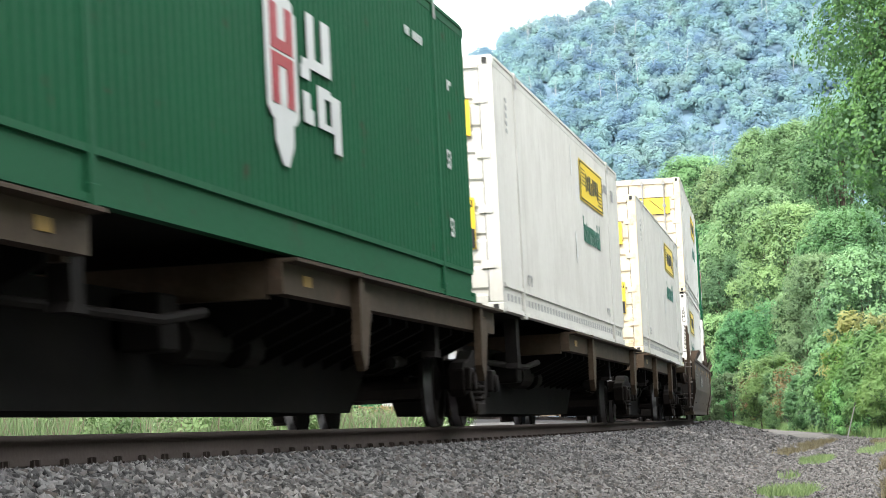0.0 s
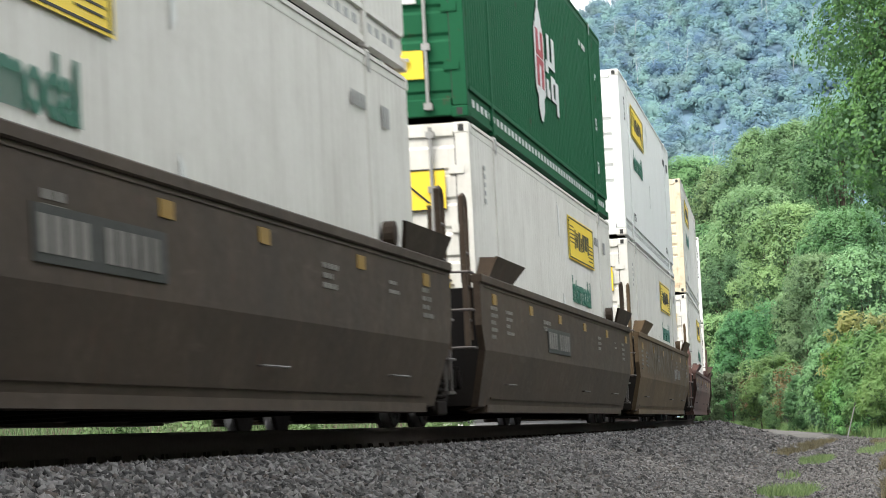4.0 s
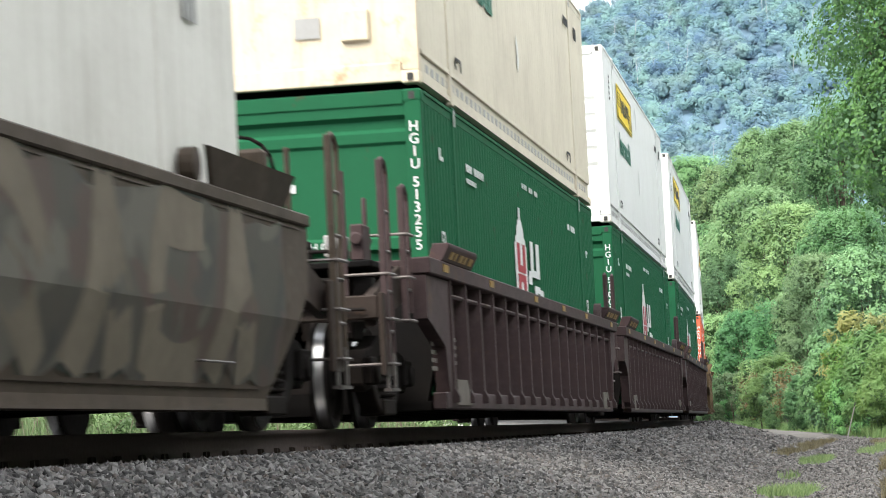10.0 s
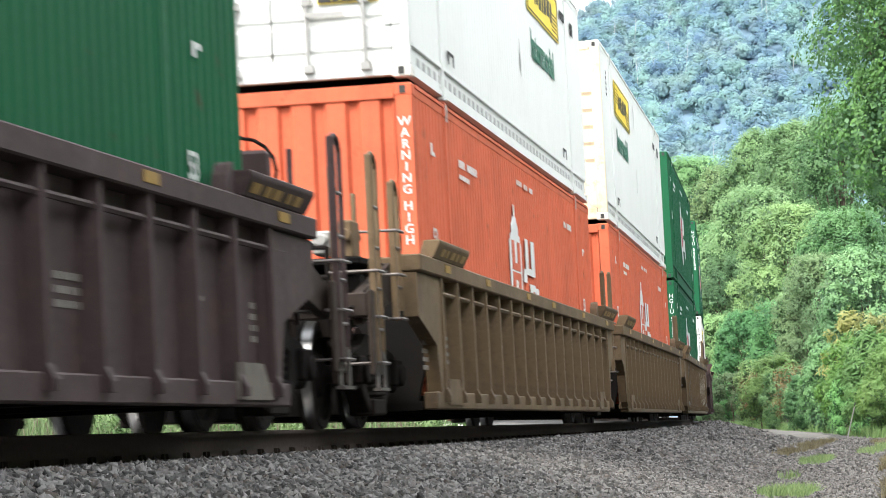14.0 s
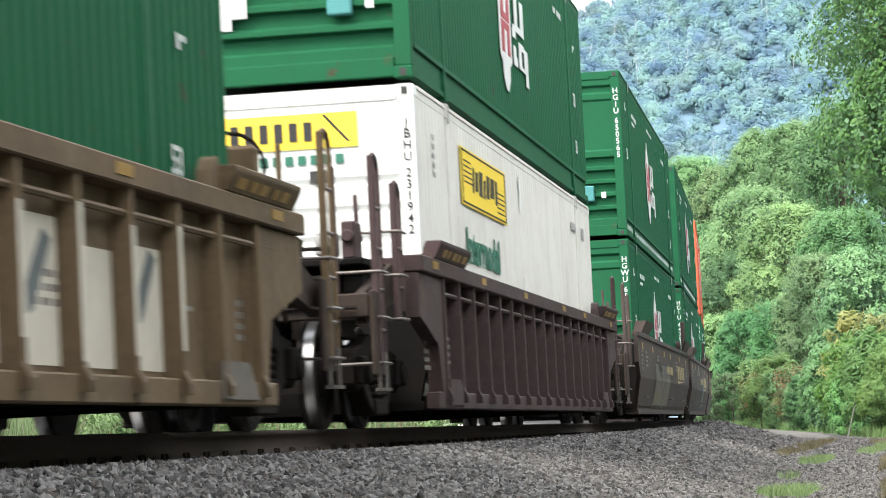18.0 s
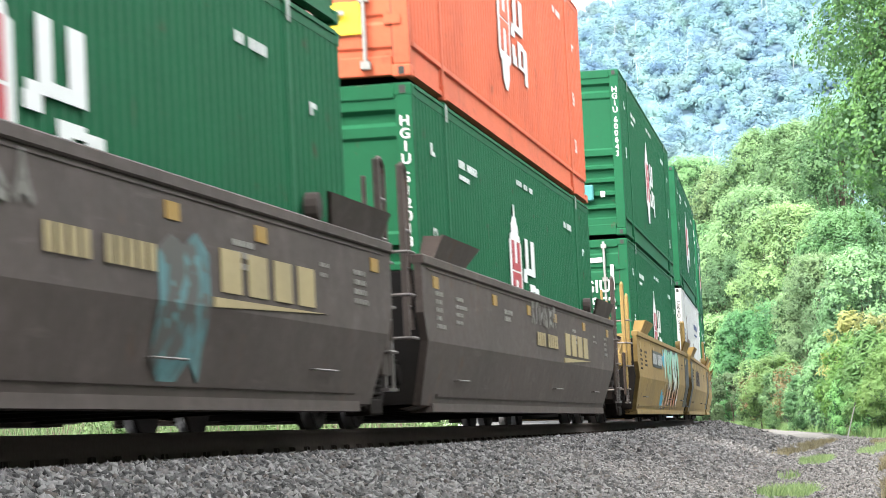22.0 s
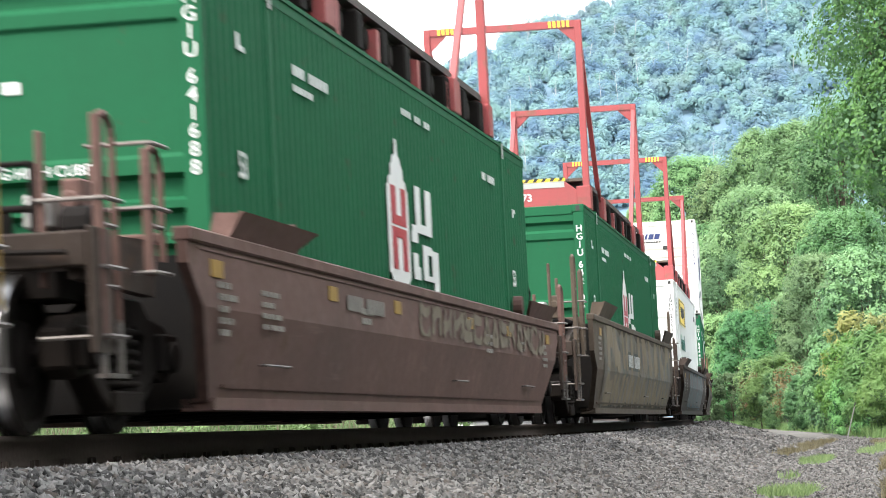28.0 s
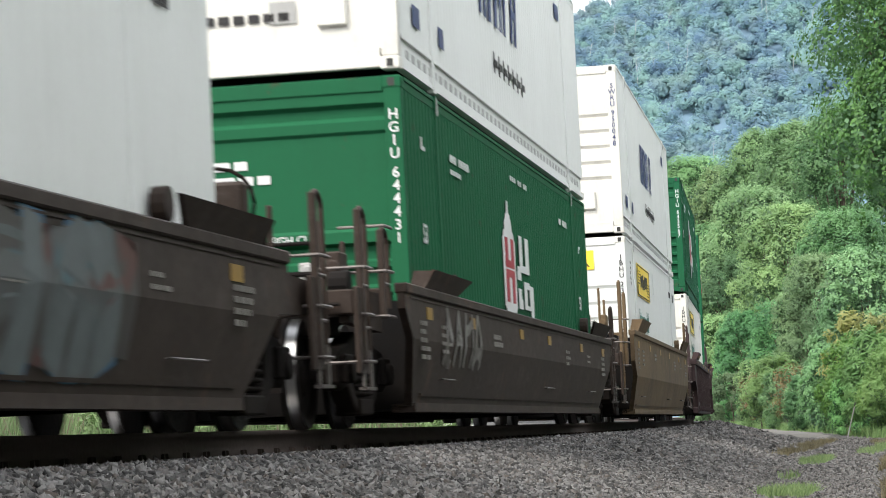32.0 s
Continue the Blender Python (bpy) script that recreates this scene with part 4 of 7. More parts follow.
def truck(car, y, base):
    """A two-axle truck under a car, its middle y metres behind the car's origin."""
    t = part("truck", "bolster", lambda bm: (box(bm, -1.1, 1.1, -0.2, 0.2, 0.42, 0.72), box(bm, -0.45, 0.45, -0.35, 0.35, 0.7, 0.86), rod(bm, (0, 0, 0.8), (0, 0, 0.95), 0.3, 12)), GRIME_SHADE, car, bevel=0.02, at=Matrix.Translation((0, y, 0)))

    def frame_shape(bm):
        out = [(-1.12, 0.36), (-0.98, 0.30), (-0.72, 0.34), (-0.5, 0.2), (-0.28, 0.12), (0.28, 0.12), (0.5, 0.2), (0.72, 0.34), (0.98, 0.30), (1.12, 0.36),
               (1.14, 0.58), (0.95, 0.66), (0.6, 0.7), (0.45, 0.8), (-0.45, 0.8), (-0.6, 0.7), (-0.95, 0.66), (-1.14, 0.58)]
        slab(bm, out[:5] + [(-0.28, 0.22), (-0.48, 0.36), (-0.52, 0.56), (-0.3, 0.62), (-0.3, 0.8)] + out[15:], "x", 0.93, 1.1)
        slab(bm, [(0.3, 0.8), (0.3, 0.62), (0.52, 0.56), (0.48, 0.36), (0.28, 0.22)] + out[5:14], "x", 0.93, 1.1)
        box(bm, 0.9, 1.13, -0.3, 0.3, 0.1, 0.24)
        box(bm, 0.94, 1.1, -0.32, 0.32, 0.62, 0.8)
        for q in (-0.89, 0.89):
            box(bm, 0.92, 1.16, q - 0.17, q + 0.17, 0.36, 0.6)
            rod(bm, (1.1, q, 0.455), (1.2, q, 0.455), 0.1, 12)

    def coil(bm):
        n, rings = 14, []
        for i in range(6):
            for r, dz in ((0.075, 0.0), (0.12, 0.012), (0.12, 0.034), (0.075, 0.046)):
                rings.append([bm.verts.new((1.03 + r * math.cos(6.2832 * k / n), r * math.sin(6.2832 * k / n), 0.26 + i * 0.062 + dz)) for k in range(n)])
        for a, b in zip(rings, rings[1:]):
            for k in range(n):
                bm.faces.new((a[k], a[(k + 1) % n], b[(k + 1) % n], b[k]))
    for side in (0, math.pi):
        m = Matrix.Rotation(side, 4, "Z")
        part("side_frame", "side_frame", frame_shape, GRIME_SHADE, t, bevel=0.015, at=m)
        for q in (-0.15, 0.15):
            part("coil_spring", "coil_spring", coil, GRIME_SHADE, t, at=m @ Matrix.Translation((0, q, 0)), smooth=True)

    def wheels(bm):
        for side in (1, -1):
            prof = [(0.60, 0.12), (0.64, 0.14), (0.655, 0.36), (0.66, 0.485), (0.69, 0.487), (0.705, WHEEL_R + 0.005), (0.72, WHEEL_R), (0.80, WHEEL_R - 0.004), (0.802, 0.385), (0.75, 0.37), (0.745, 0.2), (0.80, 0.17), (0.82, 0.1), (0.84, 0.05)]
            lathe(bm, [(side * a, r) for a, r in prof], "x", 30)
        rod(bm, (-1.05, 0, 0), (1.05, 0, 0), 0.08, 12)

    def tread(bm, side):
        lathe(bm, [(side * 0.708, WHEEL_R + 0.0055), (side * 0.722, WHEEL_R + 0.003), (side * 0.79, WHEEL_R + 0.001)], "x", 36, False)
    for q in (-0.89, 0.89):
        w = part("wheelset", "wheelset", wheels, WHEELMAT, t, at=Matrix.Translation((0, q, WHEEL_R)), smooth=False)
        for side in (1, -1):
            part("wheel_tread", ("wheel_tread", side), lambda bm: tread(bm, side), TREAD, w, "polished wheel tread", smooth=True)
        SPINNERS.append((w, q, base + y + q))
    part("brake_rigging", "brake_rigging", lambda bm: (box(bm, -0.7, 0.7, -1.5, -1.4, 0.3, 0.4), box(bm, -0.7, 0.7, 1.4, 1.5, 0.3, 0.4), rod(bm, (0.55, -1.5, 0.5), (0.55, 1.5, 0.5), 0.03, 6), rod(bm, (0.3, -1.3, 0.6), (0.75, 0.9, 0.4), 0.025, 6)), GRIME_SHADE, t)
    return t


def ladder(car, paint, y, side=1, low=0.5, high=2.25):
    """A pair of tall grab posts with steps at a car's corner."""
    p = part("grab_post", ("grab_post", low, high), lambda bm: box(bm, 1.31, 1.365, -0.035, 0.035, low, high), paint, car, bevel=0.008, at=Matrix.Translation((0, y, 0)))
    part("grab_post", ("grab_post_inner", low, high), lambda bm: box(bm, 0.99, 1.03, -0.025, 0.025, low + 0.3, high - 0.08), paint, car, bevel=0.008, at=Matrix.Translation((0, y, 0)))

    def hoop(bm):
        rod(bm, (1.33, 0.34, low + 0.1), (1.33, 0.34, high - 0.1), 0.022, 8)
        for k in range(6):                        # rounded top
            a0, a1 = math.pi * k / 6, math.pi * (k + 1) / 6
            rod(bm, (1.33, 0.17 + 0.17 * math.cos(a0), high - 0.1 + 0.12 * math.sin(a0)), (1.33, 0.17 + 0.17 * math.cos(a1), high - 0.1 + 0.12 * math.sin(a1)), 0.022, 6)
    part("handrail", ("handrail", low, high), hoop, paint, p)
    z = low + 0.3
    while z < high - 0.3:
        part("rung", "rung", lambda bm: rod(bm, (1.335, 0.0, 0.0), (1.335, 0.34, 0.0), 0.015, 6), STEP_STEEL, p, at=Matrix.Translation((0, 0, z)))
        z += 0.34
    if low <= 0.6:
        def straps(bm):
            for q in (0.0, 0.34):
                box(bm, 1.325, 1.345, q - 0.03, q + 0.03, 0.3, low + 0.12)
            box(bm, 1.30, 1.37, -0.03, 0.37, 0.29, 0.315)
        part("stirrup", ("stirrup", low), straps, STEP_STEEL, p, "worn steel stirrup")
    if low <= 0.6:
        part("stirrup_plate", ("stirrup_plate", low), lambda bm: box(bm, 1.305, 1.345, -0.17, 0.2, 0.42, 1.12), UMBER, p, bevel=0.01)
    for z in (low + 0.02, low + 0.4, low + 0.78):
        def step(bm):
            rod(bm, (0.98, -0.03, z), (1.38, -0.03, z), 0.014, 6)
            rod(bm, (1.38, -0.03, z), (1.38, 0.32, z), 0.014, 6)
        part("step", ("step", z), step, STEP_STEEL, p, "worn steel step")
    return p


def platform(car, paint, y0, y1, top=1.5):
    """An end platform with coupler, hoses and brake gear, from the outer end y0 to the body at y1."""
    f = 1 if y1 > y0 else -1
    k3 = (round(y0, 3), round(y1, 3), top)
    d = part("end_platform", ("end_platform",) + k3, lambda bm: box(bm, -1.2, 1.2, *sorted((y0 + f * 0.35, y1)), top - 0.14, top - 0.08), DARKSHEET, car, "dark grated end platform", bevel=0.01)
    part("end_sill", ("car_end_sill",) + k3, lambda bm: box(bm, -1.3, 1.3, *sorted((y0, y0 + f * 0.14)), 0.9, 1.1), paint if paint is GOLD else UMBER, car, bevel=0.012)
    # near-black tone holds the shade below the platform
    part("draft_sill", ("draft_sill",) + k3, lambda bm: slab(bm, [(y0 + f * 0.1, 0.72), (y0 + f * 0.1, 1.02), (y1, top - 0.16), (y1, 0.72)], "x", -0.35, 0.35), DARKSHEET, car)
    part("end_bulkhead", ("end_bulkhead",) + k3, lambda bm: box(bm, -1.3, 1.3, *sorted((y1 - f * 0.06, y1 + f * 0.12)), 1.12, top - 0.02), paint, car, bevel=0.012)
    for x in (-1.24, 1.16):
        part("side_brace", ("side_brace", x) + k3, lambda bm: slab(bm, [(y0 + f * 0.1, 0.84), (y0 + f * 0.1, 1.1), (y1, top - 0.06), (y1, top - 0.4)], "x", x, x + 0.08), paint if paint is GOLD else UMBER, car)

    def coupler(bm):
        box(bm, -0.11, 0.11, *sorted((y0 - f * 0.55, y0 + f * 0.2)), 0.75, 0.95)
        slab(bm, [(-0.2, y0 - f * 0.55), (0.2, y0 - f * 0.5), (0.22, y0 - f * 0.8), (0.1, y0 - f * 0.92), (-0.05, y0 - f * 0.78), (-0.2, y0 - f * 0.86)], "z", 0.68, 1.0)
        rod(bm, (0.12, y0, 1.02), (1.2, y0 - f * 0.05, 0.98), 0.018, 6)
    part("coupler", ("coupler", round(y0, 3)), coupler, GRIME_SHADE, car)

    ya, k1 = y0 + f * 0.45, (round(y0, 3), f)

    def railing(bm):
        rod(bm, (0.95, y0 + f * 0.2, 1.5), (-0.95, y0 + f * 0.2, 1.5), 0.018, 8)
        rod(bm, (0.95, y0 + f * 0.2, 1.25), (-0.95, y0 + f * 0.2, 1.25), 0.022, 8)
        for x in (-0.95, -0.3, 0.3, 0.95):
            rod(bm, (x, y0 + f * 0.2, 1.08), (x, y0 + f * 0.2, 1.5), 0.022, 8)

    def hose(bm):
        rod(bm, (0.35, y0 - f * 0.1, 0.85), (0.32, y0 - f * 0.35, 0.5), 0.03, 8)
        rod(bm, (0.32, y0 - f * 0.35, 0.5), (0.1, y0 - f * 0.7, 0.55), 0.03, 8)
    part("brake_box", ("brake_box",) + k1, lambda bm: box(bm, 0.55, 1.0, *sorted((ya, ya + f * 0.5)), 0.75, 1.08), GRIME_SHADE, car, bevel=0.015)
    part("brake_cylinder", ("end_cylinder",) + k1, lambda bm: rod(bm, (0.75, ya + f * 0.6, 1.0), (0.75, ya + f * 1.3, 1.0), 0.17, 12), GRIME_SHADE, car)
    part("retainer_valve", ("retainer_valve",) + k1, lambda bm: rod(bm, (1.0, ya + f * 0.2, 1.16), (1.16, ya + f * 0.2, 1.16), 0.13, 12), GRIME_SHADE, car)
    part("end_railing", ("end_railing",) + k1, railing, GRIME_SHADE, car)
    part("air_hose", ("air_hose",) + k1, hose, GRIME_SHADE, car)
    if f < 0:
        def wheel(bm):
            yw = y0 + f * 0.75
            for i in range(16):
                a0, a1 = 6.2832 * i / 16, 6.2832 * (i + 1) / 16
                rod(bm, (0.75 + 0.27 * math.cos(a0), yw, top + 0.45 + 0.27 * math.sin(a0)), (0.75 + 0.27 * math.cos(a1), yw, top + 0.45 + 0.27 * math.sin(a1)), 0.016, 6)
            for i in range(4):
                a0 = 1.5708 * i + 0.5
                rod(bm, (0.75, yw, top + 0.45), (0.75 + 0.26 * math.cos(a0), yw, top + 0.45 + 0.26 * math.sin(a0)), 0.012, 6)
        part("brake_wheel", ("brake_wheel", round(y0, 3), top), wheel, GRIME_SHADE, car, "round hand-brake wheel", smooth=True)
        part("brake_housing", ("brake_housing", round(y0, 3), top), lambda bm: box(bm, 0.5, 1.0, *sorted((y0 + f * 0.82, y0 + f * 1.0)), top - 0.1, top + 0.6), paint, car, bevel=0.03)
    else:
        for x, z, w2, h2, m2 in ((0.72, top - 0.02, 0.16, 0.2, STEEL), (0.95, top - 0.06, 0.12, 0.32, paint), (0.35, top - 0.04, 0.2, 0.16, GRIME_SHADE)):
            part("control_valve", ("control_valve", x, round(y0, 3), top), lambda bm: (box(bm, x, x + w2, y0 + 0.75, y0 + 1.1, z, z + h2), rod(bm, (x + w2 / 2, y0 + 0.7, z + h2 * 0.6), (x + w2 / 2, y0 + 1.2, z + h2 * 0.6), 0.06, 10)), m2, d, bevel=0.015)
    return d


def guide(car, paint, y, f, top=1.5, high=0.23):
    """A flared container guide on the top edge near an end; f is the way to the middle of the car."""
    for side in (1, -1):
        def plate(bm):
            a = [(side * 1.44, y, top), (side * 1.44, y + f * 1.95, top), (side * 1.55, y + f * 2.45, top + high), (side * 1.55, y + f * 0.05, top + high)]
            b = [(x - side * 0.03, q, z + 0.004) for x, q, z in a]
            va, vb = [bm.verts.new(q) for q in a], [bm.verts.new(q) for q in b]
            bm.faces.new(va)
            bm.faces.new(vb[::-1])
            for i in range(4):
                bm.faces.new((va[i], vb[i], vb[(i + 1) % 4], va[(i + 1) % 4]))
        g = part("container_guide", ("container_guide", y, f, side, top), plate, paint, car)
        part("gusset", ("guide_gusset", y, f, side, top), lambda bm: slab(bm, [(side * 1.30, top - 0.02), (side * 1.43, top - 0.02), (side * 1.54, top + high - 0.01), (side * 1.36, top + high)], "y", *sorted((y + f * 0.02, y + f * 0.06))), paint, g)
    part("guide_roller", ("guide_roller", y, f, top), lambda bm: rod(bm, (1.32, y + f * 2.25, top + 0.14), (1.42, y + f * 2.25, top + 0.14), 0.11, 12), paint, car)


def low_guide(car, paint, y, f, top=1.5):
    """A low leaning guide block on a ribbed car's top chord, with a rounded cheek at its inner end."""
    for side in (1, -1):
        def block(bm):
            slab(bm, [(side * 1.36, top), (side * 1.5, top), (side * 1.57, top + 0.13), (side * 1.57, top + 0.165), (side * 1.42, top + 0.165)], "y", *sorted((y, y + f * 1.9)))
        g = part("container_guide", ("low_guide", y, f, side, top), block, paint, car, bevel=0.008)
        part("guide_cheek", ("guide_cheek", y, f, side, top), lambda bm: slab(bm, [(y + f * (1.92 + 0.24 * math.sin(a)), top - 0.04 + 0.26 * math.cos(a)) for a in (0.0, 0.45, 0.9, 1.35, 1.75)] + [(y + f * 1.92, top - 0.09)], "x", *sorted((side * 1.36, side * 1.46))), paint, g)
    for k in range(5):
        q = y + f * (0.3 + 0.3 * k)
        part("guide_mark", ("guide_mark", k, y, f), lambda bm: slab(bm, [(1.5175, top + 0.03), (1.5205, top + 0.03), (1.5555, top + 0.095), (1.5525, top + 0.095)], "y", *sorted((q, q + f * (0.2, 0.12, 0.22, 0.16, 0.24)[k]))), PATCH_YELLOW, car, "dull yellow mark")


def smooth_well(car, paint, y0, y1, f0, f1, top=1.5):
    """Sides, ends and floor of a well with plain sides; f0, f1: whether each end is a coupler end."""
    key = (round(y0, 2), round(y1, 2), f0, f1, top)
    for side in (1, -1):
        def panel(bm):
            a0, a1 = (0.35, 0.95) if f0 else (0.2, 0.45)
            b0, b1 = (0.35, 0.95) if f1 else (0.2, 0.45)
            rows = [(1.45, top, y0, y1), (1.45, 1.0, y0 + 0.02, y1 - 0.02), (1.45, 0.75, y0 + a0, y1 - b0), (1.31, 0.18, y0 + a1, y1 - b1), (1.16, 0.14, y0 + a1 + 0.1, y1 - b1 - 0.1)]
            inner = [(q[0] - 0.07, q[1] + (0.02 if i > 3 else 0), q[2], q[3]) for i, q in enumerate(rows)]
            n = 14

            def strip(pts):
                return [[bm.verts.new((side * x, ya + (yb - ya) * j / n, z)) for j in range(n + 1)] for x, z, ya, yb in pts]
            o, i_ = strip(rows), strip(inner)
            for g in (o, i_):
                for r0, r1 in zip(g, g[1:]):
                    for j in range(n):
                        bm.faces.new((r0[j], r0[j + 1], r1[j + 1], r1[j]))
            for j in (0, n):
                for k in range(4):
                    bm.faces.new((o[k][j], o[k + 1][j], i_[k + 1][j], i_[k][j]))
            for k in (0, 4):
                for j in range(n):
                    bm.faces.new((o[k][j], o[k][j + 1], i_[k][j + 1], i_[k][j]))
        part("side_panel", ("side_panel", side) + key, panel, paint, car)
        part("top_sill", ("top_sill", side) + key, lambda bm: box(bm, *sorted((side * 1.36, side * 1.475)), y0, y1, top - 0.07, top + 0.02), paint, car, bevel=0.012)
        part("bottom_sill", ("bottom_sill", side) + key, lambda bm: box(bm, *sorted((side * 1.12, side * 1.335)), y0 + 1.0, y1 - 1.0, 0.12, 0.2), paint, car)
    for q in np.arange(y0 + 1.0, y1 - 1.0, 1.9):
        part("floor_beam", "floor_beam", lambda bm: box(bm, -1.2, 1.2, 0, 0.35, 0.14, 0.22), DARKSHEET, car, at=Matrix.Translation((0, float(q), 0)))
    # dark plates stand in for the shaded opening at each end of the well
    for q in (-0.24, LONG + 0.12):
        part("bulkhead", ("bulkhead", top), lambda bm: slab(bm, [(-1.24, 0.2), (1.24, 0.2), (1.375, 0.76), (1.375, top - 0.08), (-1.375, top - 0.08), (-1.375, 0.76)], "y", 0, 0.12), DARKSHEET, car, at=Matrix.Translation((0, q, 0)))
    part("upper_seam", ("upper_seam",) + key, lambda bm: box(bm, 1.452, 1.458, y0 + 0.3, y1 - 0.3, top - 0.105, top - 0.09), paint, car)
    part("lower_seam", ("lower_seam",) + key, lambda bm: slab(bm, [(1.335, 0.26), (1.345, 0.26), (1.352, 0.285), (1.342, 0.285)], "y", y0 + 1.2, y1 - 1.2), paint, car)
    for q in (y0 + 2.2, y0 + 10.6, y1 - 3.0):
        part("grab_iron", "grab_iron", lambda bm: (rod(bm, (1.41, 0, 0.42), (1.41, 0.8, 0.42), 0.009, 6), rod(bm, (1.35, 0, 0.42), (1.41, 0, 0.42), 0.009, 6), rod(bm, (1.35, 0.8, 0.42), (1.41, 0.8, 0.42), 0.009, 6)), STEP_STEEL, car, "thin worn grab iron", at=Matrix.Translation((0, q, 0)))


def ribbed_well(car, paint, y0, y1, f0, f1, lamp=None):
    key = (round(y0, 2), round(y1, 2), f0, f1)

    for side in (1, -1):
        part("side_sheet", ("side_sheet", side) + key, lambda bm: box(bm, *sorted((side * 1.325, side * 1.36)), y0 + (1.15 if f0 else 0.7), y1 - (1.15 if f1 else 0.7), 0.2, 1.345), paint, car)
        part("top_chord", ("top_chord", side) + key, lambda bm: box(bm, *sorted((side * 1.32, side * 1.505)), y0, y1, 1.35, 1.5), paint, car, bevel=0.012)
        part("bottom_chord", ("bottom_chord", side) + key, lambda bm: box(bm, *sorted((side * 1.33, side * 1.46)), y0 + 0.9, y1 - 0.9, 0.14, 0.3), paint, car, bevel=0.012)
        part("mid_rail", ("mid_rail", side) + key, lambda bm: rod(bm, (side * 1.44, y0 + 0.8, 1.21), (side * 1.44, y1 - 0.8, 1.21), 0.022, 6), paint, car)

    def rib(bm):
        slab(bm, [(1.355, -0.065), (1.48, -0.035), (1.48, 0.035), (1.355, 0.065)], "z", 0.2, 1.36)
        slab(bm, [(1.36, 0.3), (1.475, 0.3), (1.48, 0.34), (1.52, 0.26), (1.52, 0.2), (1.36, 0.2)], "y", -0.05, 0.05)
    n = 17
    a, b = y0 + (1.35 if f0 else 0.9), y1 - (1.35 if f1 else 0.9)
    for i in range(n):
        q = a + (b - a) * i / (n - 1)
        part("rib", "rib", rib, paint, car, at=Matrix.Translation((0, q, 0)))
    for q, f in ((y0, 1), (y1, -1)):
        w = 1.15 if (f0 if f > 0 else f1) else 0.7
        out = [(q, 1.34), (q, 0.95), (q + f * 0.25, 0.9), (q + f * (w - 0.15), 0.72), (q + f * w, 0.3), (q + f * (w + 0.25), 0.16), (q + f * (w + 0.25), 1.34)]
        for sd in (1, -1):
            part("end_gusset", ("end_gusset", f, sd) + key, lambda bm: slab(bm, out, "x", *sorted((sd * 1.33, sd * 1.46))), paint, car)
        # dark plate paints the shade of the opening behind the truck
        part("bulkhead", ("bulkhead", 1.5), lambda bm: box(bm, -1.3, 1.3, -0.06, 0.06, 0.17, 1.48), DARKSHEET, car, at=Matrix.Translation((0, -0.2 if f > 0 else LONG + 0.2, 0)))
        a = q + f * 1.5 - (0.95 if f < 0 else 0)
        part("jacking_pad", ("jacking_pad", a), lambda bm: slab(bm, [(a, 0.18), (a + 0.95, 0.18), (a + 0.7, 0.42), (a, 0.42)], "x", 1.462, 1.478), PAD if lamp else paint, car, "paler jacking pad")
    for q in np.arange(y0 + 1.0, y1 - 1.0, 1.9):
        part("floor_beam", "floor_beam_wide", lambda bm: box(bm, -1.3, 1.3, 0, 0.35, 0.14, 0.22), DARKSHEET, car, at=Matrix.Translation((0, float(q), 0)))


PAD = surface("worn_pale_pad", (0.13, 0.114, 0.0966), (0.0521, 0.0443, 0.0391), 0.7, 0.75, grain=10, patch=3.0, streak=0.4)


def side_print(car, seed, mats, bands, y0, y1, top=1.5):
    """Stencilled blocks that cannot be read, and reflector squares, along a car's side."""
    rng = random.Random(seed)

    for i in range(6):
        q = y0 + 1.0 + (y1 - y0 - 2.4) * i / 5 + rng.uniform(-0.5, 0.5)
        z = 1.4 if bands else top - 0.26
        part("reflector", ("reflector", bands, top), lambda bm: box(bm, 1.506 if bands else 1.452, 1.511 if bands else 1.458, 0, 0.32, z, z + (0.07 if bands else 0.11)), PATCH_YELLOW, car, "yellow reflector", at=Matrix.Translation((0, q, 0)))
    x = 1.452

    def stencil(bm):
        for q, n, h, w in ((y0 + 0.75, 5, 0.04, 0.5), (y1 - 1.6, 4, 0.04, 0.5), (y0 + 2.0, 4, 0.035, 0.6), (y0 + 5.6, 2, 0.05, 0.7), (y0 + 12.5, 3, 0.04, 0.6), (y0 + 15.2, 2, 0.03, 0.4)):
            for i in range(n):
                z = (0.8 if bands else top - 0.32) - i * 0.075
                k, end = q, q + w * rng.uniform(0.5, 1)
                while k < end:
                    d = rng.uniform(0.05, 0.17)
                    box(bm, 1.361 if bands else x, 1.365 if bands else x + 0.005, k, k + d, z, z + h)
                    k += d + rng.uniform(0.025, 0.06)
    tagged(part("stencil", ("stencil", seed, bands, top, round(y0, 2)), stencil, mats, car), "small stencilled data blocks", kind="stuff")


